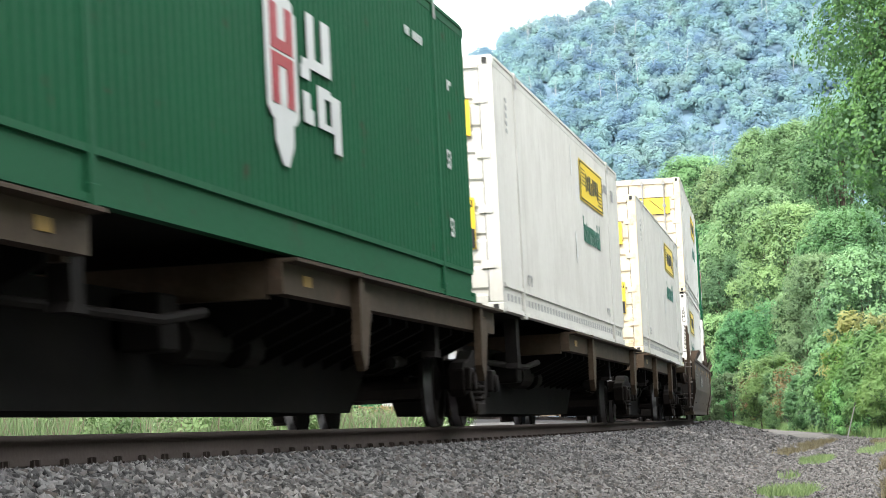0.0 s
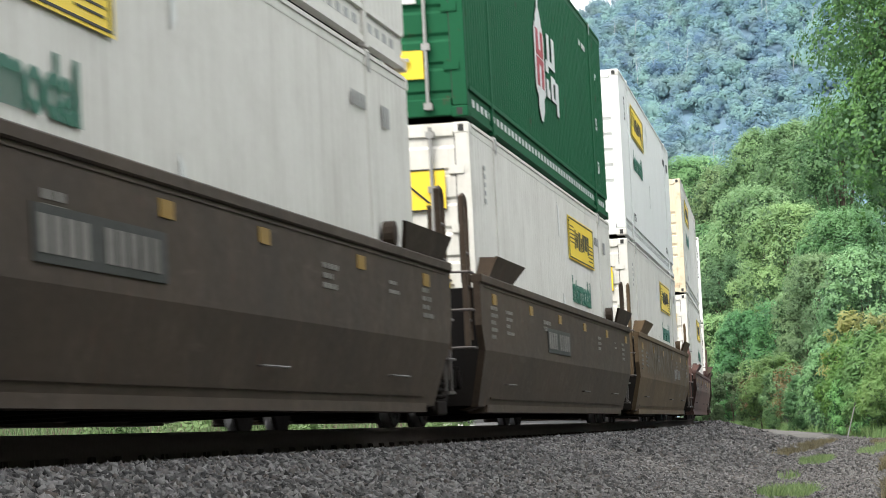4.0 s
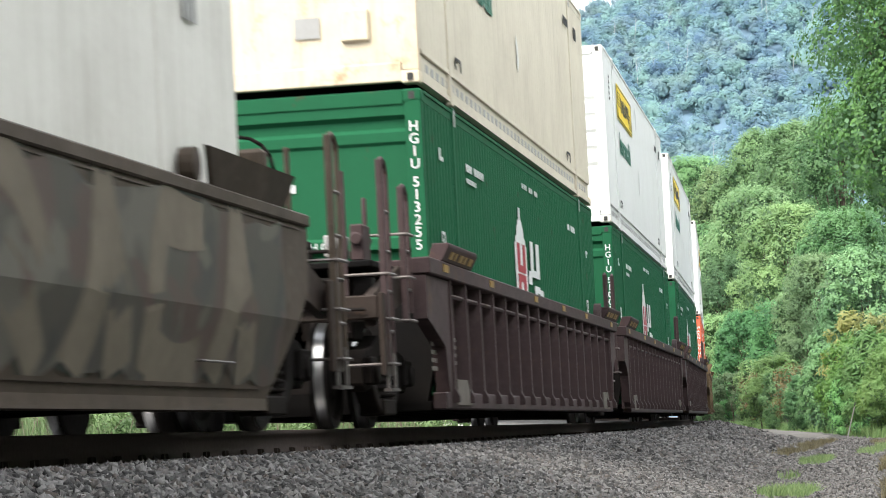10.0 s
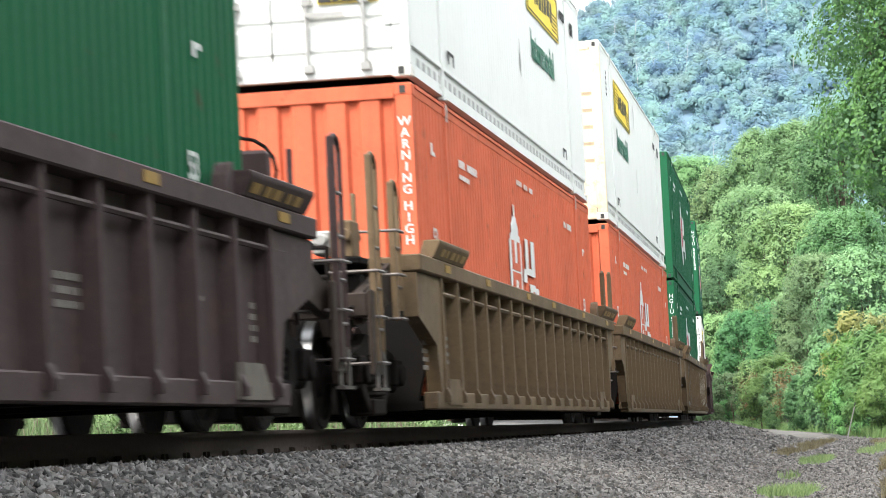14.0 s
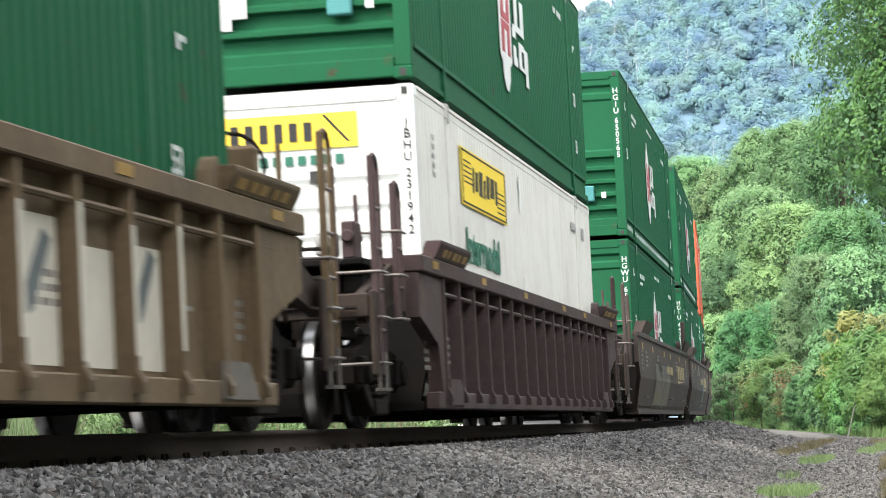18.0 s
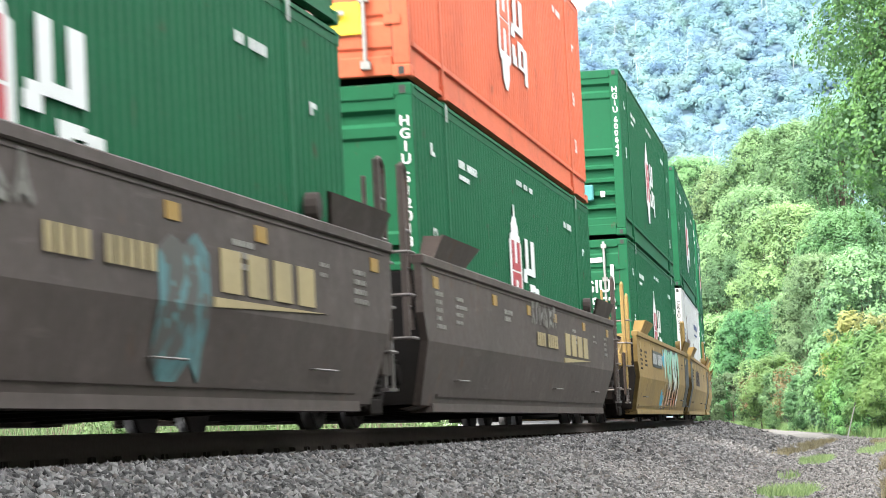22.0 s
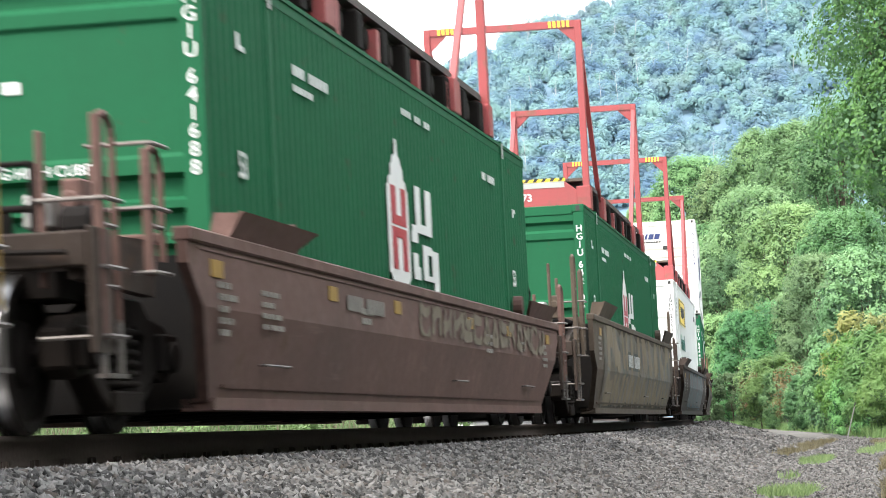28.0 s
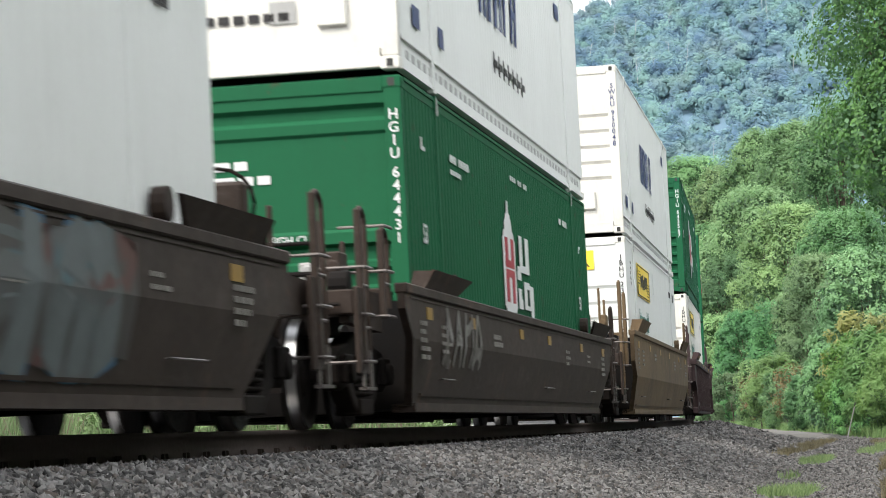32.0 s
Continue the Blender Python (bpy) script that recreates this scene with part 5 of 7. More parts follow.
def graffiti_material(name, cols, seed, scale=1.0):
    """Sprayed paint: overlapping fields of a few colours with soft edges."""
    m, n, l, p = node_mat(name)
    tc = n.new("ShaderNodeTexCoord").outputs["Object"]
    mp = n.new("ShaderNodeMapping")
    mp.inputs["Location"].default_value = (seed, seed * 0.7, seed * 1.3)
    mp.inputs["Scale"].default_value = (scale, scale, scale * 1.2)
    l.new(tc, mp.inputs["Vector"])
    warp = n.new("ShaderNodeTexNoise")
    warp.inputs["Scale"].default_value = 1.2
    l.new(mp.outputs["Vector"], warp.inputs["Vector"])
    col = cols[0]
    for i, c in enumerate(cols[1:]):
        k = n.new("ShaderNodeTexNoise")
        k.inputs["Scale"].default_value, k.inputs["Detail"].default_value, k.inputs["Distortion"].default_value = 1.6 + 0.5 * i, 1.5, 1.6
        off = n.new("ShaderNodeVectorMath")
        off.inputs[1].default_value = (i * 7.3, i * 3.1, i * 5.7)
        l.new(mp.outputs["Vector"], off.inputs[0])
        l.new(off.outputs[0], k.inputs["Vector"])
        col = mix_node(n, l, ramp(n, l, k.outputs["Fac"], 0.52, 0.56), col, c)
    grit = noise_node(n, l, tc, 9, 5)
    col = mix_node(n, l, math_node(n, l, "MULTIPLY", ramp(n, l, grit, 0.5, 0.75), 0.4), col, (0.06, 0.05, 0.042))
    l.new(col, p.inputs["Base Color"])
    p.inputs["Roughness"].default_value = 0.6
    return m


def graffiti(car, material, y0, y1, z0=0.2, z1=1.46, seed=1, label="sprayed graffiti", lid=1.42):
    """A field of sprayed paint on a plain side, with an uneven outline."""
    rng = random.Random(seed)

    def field(bm):
        n = max(4, int((y1 - y0) / 0.35))
        def outline(z):
            return 1.455 if z >= 0.75 else 1.455 - 0.14 * (0.75 - z) / 0.57
        lo = [z0 + rng.uniform(-0.05, 0.12) for _ in range(n + 1)]
        hi = [min(lid, z1 + rng.uniform(-0.16, 0.02)) for _ in range(n + 1)]
        rows = []
        for j in range(n + 1):
            q = y0 + (y1 - y0) * j / n
            zs = [max(0.2, lo[j]), max(0.45, lo[j] + 0.01), max(0.75, lo[j] + 0.02), max(1.05, lo[j] + 0.03), max(hi[j], lo[j] + 0.04)]
            rows.append([bm.verts.new((outline(z) + 0.004, q, z)) for z in zs])
        for r0, r1 in zip(rows, rows[1:]):
            for k in range(4):
                bm.faces.new((r0[k], r1[k], r1[k + 1], r0[k + 1]))
    part("graffiti", ("graffiti", seed), field, material, car, label)


def side_x(z):
    """The outer face of a plain well side at a height."""
    return 1.45 if z >= 0.75 else 1.45 - 0.14 * (0.75 - z) / 0.57


def scrawl(car, fill, edge, y0, y1, z0, z1, count, seed, label, heavy=0.3):
    """Big sprayed letter-like shapes that say nothing: bowed strokes with a darker outline."""
    rng = random.Random(seed)
    strokes = []
    w = (y1 - y0) / count
    for i in range(count):
        a, b = y0 + w * (i + 0.06), y0 + w * (i + 0.94)
        lean = rng.uniform(-0.1, 0.25) * w
        t = w * heavy * rng.uniform(0.8, 1.15)
        form = rng.randrange(4)
        up = [((a + t * 0.5, z0), (a + t * 0.5 + lean, z1)), ((b - t * 0.5 - lean * 0.5, z0), (b - t * 0.5 + lean * 0.4, z1))]
        mid = (z0 + z1) / 2 + rng.uniform(-0.12, 0.12)
        if form == 0:
            up = [((a + t * 0.4, z0), ((a + b) / 2, z1)), ((b - t * 0.4, z0), ((a + b) / 2, z1)), ((a + t, mid - 0.1), (b - t, mid - 0.1))]
        elif form == 1:
            up = [up[0], (up[0][1], (b - t * 0.5, mid)), ((a + t, mid), (b - t * 0.4, z0))]
        elif form == 2:
            up = up + [((a + t * 0.5, mid), (b - t * 0.5, mid + 0.1))]
        else:
            up = [up[0], ((a + t * 0.5, z0 + t * 0.3), (b, z0 + t * 0.35)), ((a + t, z1 - t * 0.3), (b, z1 - t * 0.4))]
        strokes += [(p, q, t, rng.uniform(-0.14, 0.14) * w) for p, q in up]

    def paint(bm, grow, off):
        for n, (p, q, t, bow) in enumerate(strokes):
            d = Vector((q[0] - p[0], q[1] - p[1]))
            side = Vector((-d.y, d.x)).normalized()
            rows = []
            for j in range(9):
                f = j / 8
                c = Vector(p) + d * (f * (1 + 0.12 * grow) - 0.06 * grow) + side * bow * math.sin(math.pi * f)
                half = (t * (0.5 - 0.14 * f) + 0.045 * grow)
                ring = []
                for sg in (1, -1):
                    e = c + side * half * sg
                    z = min(max(e.y, z0 - 0.03), z1 + 0.03)
                    ring.append(bm.verts.new((side_x(z) + off + n * 0.00006, e.x, z)))
                rows.append(ring)
            for r0, r1 in zip(rows, rows[1:]):
                bm.faces.new((r0[0], r1[0], r1[1], r0[1]))
    if edge:
        part("graffiti_outline", ("graffiti_outline", seed), lambda bm: paint(bm, 1, 0.0065), edge, car)
    part("graffiti_letters", ("graffiti_letters", seed), lambda bm: paint(bm, 0, 0.0115), fill, car, label)


def rings(car, material, y):
    """Two loose sprayed loops, one inside the other."""
    def loops(bm):
        for rad, wide in ((0.42, 0.035), (0.22, 0.03)):
            rows = []
            for k in range(29):
                a = 6.2832 * k / 28
                rr = rad * (1 + 0.08 * math.sin(3 * a + y))
                rows.append([bm.verts.new((side_x(z) + 0.004, y + r2 * 1.2 * math.cos(a), z)) for r2 in (rr - wide, rr + wide) for z in (0.96 + r2 * math.sin(a),)])
            for r0, r1 in zip(rows, rows[1:]):
                bm.faces.new((r0[0], r1[0], r1[1], r0[1]))
    part("graffiti_loops", ("graffiti_loops", y), loops, material, car, "faded sprayed loops")


def number_board(car, y, z, w, mat_board, mat_text, h=0.3):
    if mat_board:
        part("number_board", ("number_board", y, z, w), lambda bm: box(bm, 1.455, 1.461, y, y + w, z, z + h), mat_board, car, "dark board with white figures")
    for i in range(10):
        if i != 4:
            a = y + 0.1 + i * (w - 0.2) / 10
            part("number_bar", ("number_bar", y, z, w, i, h), lambda bm: box(bm, 1.462, 1.466, a, a + 0.068 * (w - 0.2), z + 0.05, z + h - 0.05), mat_text, car)


STENCIL = surface("faded_stencil_white", (0.194, 0.181, 0.163), (0.0775, 0.0682, 0.0589), 0.8, 0.6, grain=30, bump=0.0)


def well_car(n, kind, paint, label, front, rear, extra=None, lamp=None, top=1.5):
    """A well for one stack: n is the way of the load's front end at 0 s; front and rear say whether there is a coupler."""
    car = thing("well_car", label, "rail car", "well cars of the train")
    y0 = -1.3 if front else -0.95
    y1 = LONG + (1.3 if rear else 0.95)
    (smooth_well if kind == "smooth" else ribbed_well)(car, paint, y0, y1, front, rear, lamp if kind != "smooth" else top)
    for q, f in ((-0.2, 1), (LONG + 0.6, -1)):
        if kind == "smooth":
            guide(car, paint, q, f, top, 0.23 if top > 1.3 else 0.18)
        else:
            low_guide(car, paint, q - f * 0.35, f)
    if front:
        platform(car, paint, -2.95, y0, top)
        ladder(car, paint, -2.8, high=2.25 if top > 1.3 else 1.75)
        ladder(car, paint, -1.75, low=0.9, high=2.1 if top > 1.3 else 1.65)
        truck(car, -1.55, n)
    else:
        truck(car, -1.75, n)
        ladder(car, paint, y0 - 0.25, low=0.75, high=2.3)
    if rear:
        platform(car, paint, LONG + 2.95, y1, top)
        ladder(car, paint, LONG + 2.7, high=2.25 if top > 1.3 else 1.75)
        truck(car, LONG + 1.5, n)
    else:
        ladder(car, paint, y1 + 0.15, low=0.6, high=2.25)
    side_print(car, int(n), STENCIL if paint is not GOLD else UMBER, kind != "smooth", y0, y1, top)
    if extra:
        extra(car)
    MOVERS.append((car, n))
    return car


def spine_car(n, label, front, rear, f_gap, r_gap, decks):
    """A spine car with a deep centre sill carrying one container at deck height; decks: stretches with side rails."""
    car = thing("spine_car", label, "rail car", "spine cars of the train")
    y0, y1 = -f_gap, LONG + r_gap
    part("centre_sill", ("centre_sill", y0, y1), lambda bm: slab(bm, [(y0, 1.0), (y0, 0.7), (y0 + 2.6, 0.66), (y0 + 3.6, 0.16), (y1 - 3.6, 0.16), (y1 - 2.6, 0.66), (y1, 0.7), (y1, 1.0)], "x", -0.4, 0.4), DARKSHEET, car, "deep near-black fish-belly centre sill")
    for a, b in decks:
        for sd in (1, -1):
            part("side_rail", ("spine_rail", a, b, sd), lambda bm: slab(bm, [(sd * 1.2, 0.96), (sd * 1.32, 0.96), (sd * 1.32, 1.185), (sd * 1.43, 1.19), (sd * 1.43, 1.215), (sd * 1.2, 1.215)], "y", a, b), TAN_BROWN, car, "rust-brown side rail")
            for q, f in ((a + 2.6, 1), (b - 1.4, -1)):
                if b - a > 4:
                    part("bracket", ("spine_bracket", sd, f), lambda bm: slab(bm, [(-0.08, 1.24), (0.08, 1.24), (0.1, 1.1), (0.42, 1.05), (0.12, 0.5), (0.0, 0.44), (-0.14, 0.6), (-0.1, 1.0)], "x", *sorted((sd * 1.325, sd * 1.40))), TAN_BROWN, car, "tapered hanging bracket", at=Matrix.Translation((0, q, 0)))
        for q in (a, b - 0.12):
            part("end_beam", "spine_end_beam", lambda bm: box(bm, -1.195, 1.195, 0, 0.12, 0.93, 1.2), TAN_BROWN, car, at=Matrix.Translation((0, q, 0)))
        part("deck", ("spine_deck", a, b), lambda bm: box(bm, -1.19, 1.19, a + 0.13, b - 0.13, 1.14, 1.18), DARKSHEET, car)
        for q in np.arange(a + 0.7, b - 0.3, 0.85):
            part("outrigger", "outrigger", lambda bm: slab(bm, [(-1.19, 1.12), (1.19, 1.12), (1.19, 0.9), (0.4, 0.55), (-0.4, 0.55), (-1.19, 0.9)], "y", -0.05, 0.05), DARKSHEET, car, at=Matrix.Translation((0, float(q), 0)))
    for q in (1.98, LONG - 1.98):
        for sd in (1, -1):
            part("pedestal", ("spine_pedestal", sd), lambda bm: slab(bm, [(-0.16, 1.235), (0.16, 1.235), (0.12, 0.72), (0.2, 0.66), (-0.2, 0.66), (-0.12, 0.72)], "x", *sorted((sd * 1.05, sd * 1.19))), GRIME_SHADE, car, at=Matrix.Translation((0, q, 0)))
    part("air_tank", "air_tank", lambda bm: rod(bm, (0.55, 6.4, 0.66), (0.55, 7.6, 0.66), 0.17, 14), GRIME_SHADE, car)
    part("brake_cylinder", "brake_cylinder", lambda bm: rod(bm, (0.55, 8.3, 0.64), (0.55, 8.8, 0.64), 0.15, 12), GRIME_SHADE, car)
    part("control_valve", "spine_valve", lambda bm: box(bm, 0.45, 0.75, 5.4, 5.9, 0.55, 0.95), GRIME_SHADE, car, bevel=0.02)
    part("brake_pipe", "brake_pipe", lambda bm: (rod(bm, (0.5, y0 + 2, 0.8), (0.95, 4.6, 0.72), 0.04, 8), rod(bm, (0.95, 4.6, 0.72), (1.0, 5.6, 0.8), 0.04, 8)), GRIME_SHADE, car)
    part("brake_lever", "brake_lever", lambda bm: rod(bm, (0.5, LONG, 0.7), (0.9, LONG - 3, 0.6), 0.06, 10), GRIME_SHADE, car)
    for a, b in decks:
        for q in (a + 0.7, b - 1.0):
            part("reflector", "spine_reflector", lambda bm: box(bm, 1.322, 1.326, 0, 0.3, 1.04, 1.12), PATCH_YELLOW, car, "yellow reflector", at=Matrix.Translation((0, q, 0)))
    truck(car, -f_gap + 0.0 if not front else -0.2, n)
    if rear:
        truck(car, LONG - 2.4, n)
        platform(car, TAN_BROWN, LONG + 1.6, LONG + 0.4)
        ladder(car, TAN_BROWN, LONG + 1.4, low=0.6, high=1.5)
    MOVERS.append((car, n))


FLOOR_LOW, FLOOR_HIGH, FLOOR_SPINE = 0.275, 0.275 + TALL + 0.06, 1.245


def load(n, z, **kw):
    c = container(**kw)
    c["floor"] = z
    MOVERS.append((c, n))
    return c


G = dict(paint=GREEN, style="group")
W = dict(paint=WHITE, style="freight")
C = dict(paint=CLEAN, style="freight")
LG = "green container with white emblem"
LW = "dirty white freight container with yellow sign"


def stack(n, low, high):
    load(n, FLOOR_LOW, **low)
    if high:
        load(n, FLOOR_HIGH, **high)


def green(where, doors=False, code="", slots=False):
    return dict(G, doors=doors, code=code, slots=slots, label=f"{LG} {where}" + (", doors leading" if doors else ""))


def white(where, doors=False, code="", paint=WHITE, end=None):
    tone = {WHITE: "dirty white", CLEAN: "bright white", CREAM: "rust-stained cream", CREAM_SIDE: "dull cream"}[end or paint]
    return dict(paint=paint, style="freight", doors=doors, code=code, slots=True, end_paint=end, label=f"{tone} container with yellow sign {where}")


LOWER, UPPER = "sitting in a well car", "stacked on another container"



def spray(name, col):
    return surface(name, col, tuple(q * 0.55 for q in col), 0.5, 0.7, grain=8, patch=1.4, streak=0.25, bump=0.0)


TAN_SPRAY, OLIVE_SPRAY, DUSK_SPRAY = spray("tan_letter_spray", (0.175, 0.143, 0.1)), spray("olive_outline_spray", (0.033, 0.036, 0.03)), spray("dusky_letter_spray", (0.143, 0.12, 0.09))
SLATE_SPRAY, BLUE_SPRAY, BUFF_SPRAY = spray("slate_letter_spray", (0.112, 0.128, 0.128)), spray("blue_outline_spray", (0.045, 0.112, 0.18)), spray("buff_letter_spray", (0.165, 0.15, 0.112))


def fading_spray(name, high, low, pale):
    """Letters sprayed in one colour above that fades into another below, with pale highlights."""
    m, n, l, p = node_mat(name)
    tc = n.new("ShaderNodeTexCoord").outputs["Object"]
    xyz = n.new("ShaderNodeSeparateXYZ")
    l.new(tc, xyz.inputs[0])
    soft = noise_node(n, l, tc, 2.2, 3)
    fade = ramp(n, l, math_node(n, l, "ADD", xyz.outputs["Z"], math_node(n, l, "MULTIPLY", soft, 0.35)), 0.72, 1.12)
    col = mix_node(n, l, fade, low, high)
    col = mix_node(n, l, math_node(n, l, "MULTIPLY", ramp(n, l, noise_node(n, l, tc, 1.7, 2), 0.5, 0.66), 0.8), col, pale)
    col = mix_node(n, l, math_node(n, l, "MULTIPLY", ramp(n, l, noise_node(n, l, tc, 11, 5), 0.5, 0.75), 0.35), col, (0.12, 0.1, 0.07))
    l.new(col, p.inputs["Base Color"])
    p.inputs["Roughness"].default_value = 0.6
    return m


MINT_SPRAY = fading_spray("mint_letter_spray", (0.2, 0.46, 0.32), (0.42, 0.17, 0.1), (0.55, 0.6, 0.56))
SKY_SPRAY = spray("sky_blue_spray", (0.07, 0.34, 0.46))
# spine cars with single containers
spine_car(-5.0, "rust-brown spine car carrying one container", True, False, 0.8, 1.1, [(-0.8, 1.8), (6.7, 17.2)])
spine_car(13.32, "rust-brown spine car carrying one green container", False, False, 1.05, 1.1, [(-1.0, 1.8), (6.7, 17.2)])
spine_car(31.7, "rust-brown spine car carrying one white container", False, False, 1.05, 2.2, [(6.7, 18.0)])
spine_car(52.35, "rust-brown spine car carrying one white container", False, True, 2.2, 0.4, [(-0.45, 9.2)])
load(-5.0, FLOOR_SPINE, **dict(green("on a spine car"), label=LG + " on a spine car"))
load(13.32, FLOOR_SPINE, **dict(green("on a spine car")))
load(31.7, FLOOR_SPINE, **white("on a spine car", True))
load(52.35, FLOOR_SPINE, **white("on a spine car", True, code="JBHU 271846", end=CREAM))

# three brown-olive wells
BO = "weathered brown-olive well car carrying two stacked containers"
well_car(72.6, "smooth", BROWN_OLIVE, BO, True, False, lambda c: number_board(c, 4.1, 0.85, 2.6, SOOT, STENCIL))
well_car(92.6, "smooth", BROWN_OLIVE, BO, False, False, lambda c: number_board(c, 5.0, 0.85, 2.6, SOOT, STENCIL))
well_car(112.6, "smooth", OCHRE, "weathered ochre well car with faded graffiti", False, True, lambda c: (number_board(c, 10.4, 0.8, 2.6, None, STENCIL), scrawl(c, DUSK_SPRAY, None, 1.2, 11.0, 0.84, 1.4, 9, 111, "faded sprayed letters", 0.17), rings(c, DUSK_SPRAY, 15.4), rings(c, DUSK_SPRAY, 13.6)))
stack(72.6, white(LOWER, code="JBHU 239560"), white(UPPER, True, end=CREAM))
stack(92.6, white(LOWER, True), green(UPPER, True, slots=True))
stack(112.6, white(LOWER, True), white(UPPER, paint=CLEAN))
# single wells
well_car(136.0, "smooth", REDDISH, "dull maroon well car carrying two white containers", True, True, lambda c: number_board(c, 8.6, 0.85, 1.6, None, STENCIL, 0.2), top=1.2)
stack(136.0, white(LOWER, True), white(UPPER, end=CREAM))
well_car(160.2, "smooth", OLIVE_GREY, "olive-grey well car with faded graffiti", True, True, lambda c: graffiti(c, graffiti_material("camouflage_spray", [(0.042, 0.035, 0.026), (0.025, 0.023, 0.02), (0.085, 0.075, 0.058), (0.055, 0.03, 0.022)], 8.0, 0.4), 5.0, 16.6, 0.3, 1.45, 12, "muted camouflage graffiti") or scrawl(c, DUSK_SPRAY, OLIVE_SPRAY, 5.6, 16.0, 0.3, 1.4, 7, 112, "big faded sprayed letters", 0.3))
stack(160.2, white(LOWER, code="JBHU 325914"), white(UPPER, paint=CLEAN, code="JBHU 268134"))
# three dark ribbed wells
DR = "dark maroon ribbed well car carrying stacked containers"
well_car(184.0, "ribbed", MAROON, DR, True, False, lamp=STENCIL)
well_car(203.8, "ribbed", MAROON, DR, False, False, lamp=STENCIL)
well_car(223.3, "ribbed", MAROON, DR, False, True, lamp=STENCIL)
stack(184.0, green(LOWER, code="HGIU 513255"), white(UPPER, paint=CREAM_SIDE, end=CREAM, code="JBHU 266355"))
stack(203.8, green(LOWER, code="HGIU 510001"), white(UPPER, paint=CLEAN))
stack(223.3, green(LOWER, True), white(UPPER, paint=CLEAN))
# three tan ribbed wells
TR = "faded tan ribbed well car carrying stacked containers"
well_car(246.5, "ribbed", OCHRE, TR, True, False)
well_car(266.2, "ribbed", OCHRE, TR, False, False)


def sprayed_ribs(c):
    a, b = -0.95 + 0.9, LONG + 1.3 - 1.35
    step = (b - a) / 16
    for i in (10, 11, 12, 13, 14):
        q = a + step * i
        part("sprayed_rib", ("sprayed_rib", i), lambda bm: box(bm, 1.481, 1.484, q - 0.039, q + 0.039, 0.36 + 0.05 * (i % 3), 1.2 - 0.06 * (i % 2)), PALE_SPRAY, c, "white sprayed patch")
        if i < 14:
            part("sprayed_sheet", ("sprayed_sheet", i), lambda bm: box(bm, 1.361, 1.364, q + 0.07, q + step - 0.07, 0.34, 1.0 + 0.06 * (i % 3)), PALE_SPRAY, c, "white sprayed patch")
        if i % 2:
            part("spray_stroke", ("spray_stroke", i), lambda bm: slab(bm, [(q + 0.1, 0.5), (q + 0.5, 0.62), (q + 0.85, 1.0), (q + 0.7, 1.05), (q + 0.4, 0.75), (q + 0.1, 0.66)], "x", 1.365, 1.368), SLATE_SPRAY, c)
    part("dark_panel", "ribbed_dark_panel", lambda bm: box(bm, 1.361, 1.364, a + step + 0.07, a + step * 2 - 0.07, 0.31, 1.34), SOOT, c, "dark repainted panel")
    for k in (1, 2):
        part("dark_rib_face", ("dark_rib_face", k), lambda bm: box(bm, 1.481, 1.484, a + step * k - 0.04, a + step * k + 0.04, 0.35, 1.34), SOOT, c)


PALE_SPRAY = spray("chalky_white_spray", (0.52, 0.48, 0.4))
well_car(285.9, "ribbed", OCHRE, TR, False, True, sprayed_ribs, lamp=STENCIL)
OR = dict(paint=ORANGE, style="group", label="orange container with white emblem " + LOWER)
stack(246.5, dict(OR, code="WARNING HIGH"), white(UPPER, True, paint=CLEAN))
stack(266.2, OR, white(UPPER, paint=CLEAN, end=CREAM))
stack(285.9, green(LOWER, code="HGIU 515512"), green(UPPER))
well_car(309.6, "ribbed", MAROON, "brown ribbed well car carrying a white and a green container", True, True)
stack(309.6, white(LOWER, end=CLEAN, code="JBHU 231942"), green(UPPER, code="HGIU 600583"))
# three dark taupe wells with pale yellow lettering
DT = "dark taupe well car with pale yellow lettering"
PALE = surface("pale_yellow_lettering", (0.295, 0.232, 0.116), (0.139, 0.116, 0.0697), 0.5, 0.6, bump=0.0)


def big_word(c, y=11.0):
    for i in range(4):
        part("word_bar", ("word_bar", y, i), lambda bm: box(bm, 1.455, 1.46, y + i * 0.75, y + 0.55 + i * 0.75, 0.86, 1.14), PALE, c, "pale yellow word bar")
    part("wedge_stripe", ("wedge_stripe", y), lambda bm: slab(bm, [(y - 0.2, 0.82), (y + 3.2, 0.83), (y - 0.2, 0.757)], "x", 1.446, 1.46), PALE, c, "pale yellow wedge stripe")
    number_board(c, 7.4, 0.86, 2.4, None, PALE, 0.26)


SPRAY = graffiti_material("pale_spray", [(0.17, 0.16, 0.15), (0.06, 0.05, 0.042), (0.11, 0.1, 0.085)], 5.0)
SPRAY_TEAL = graffiti_material("teal_spray", [(0.045, 0.04, 0.035), (0.03, 0.1, 0.11), (0.06, 0.16, 0.17)], 9.0)
well_car(333.3, "smooth", TAUPE, DT, True, False, lambda c: (big_word(c, 11.8), graffiti(c, graffiti_material("faded_buff_spray", [(0.07, 0.06, 0.045), (0.12, 0.105, 0.075), (0.045, 0.038, 0.03)], 2.0), 3.6, 8.6, 0.25, 0.85, 21, "faded buff graffiti"), scrawl(c, BUFF_SPRAY, None, 3.7, 8.5, 0.26, 0.82, 6, 121, "faded buff letters", 0.36)))
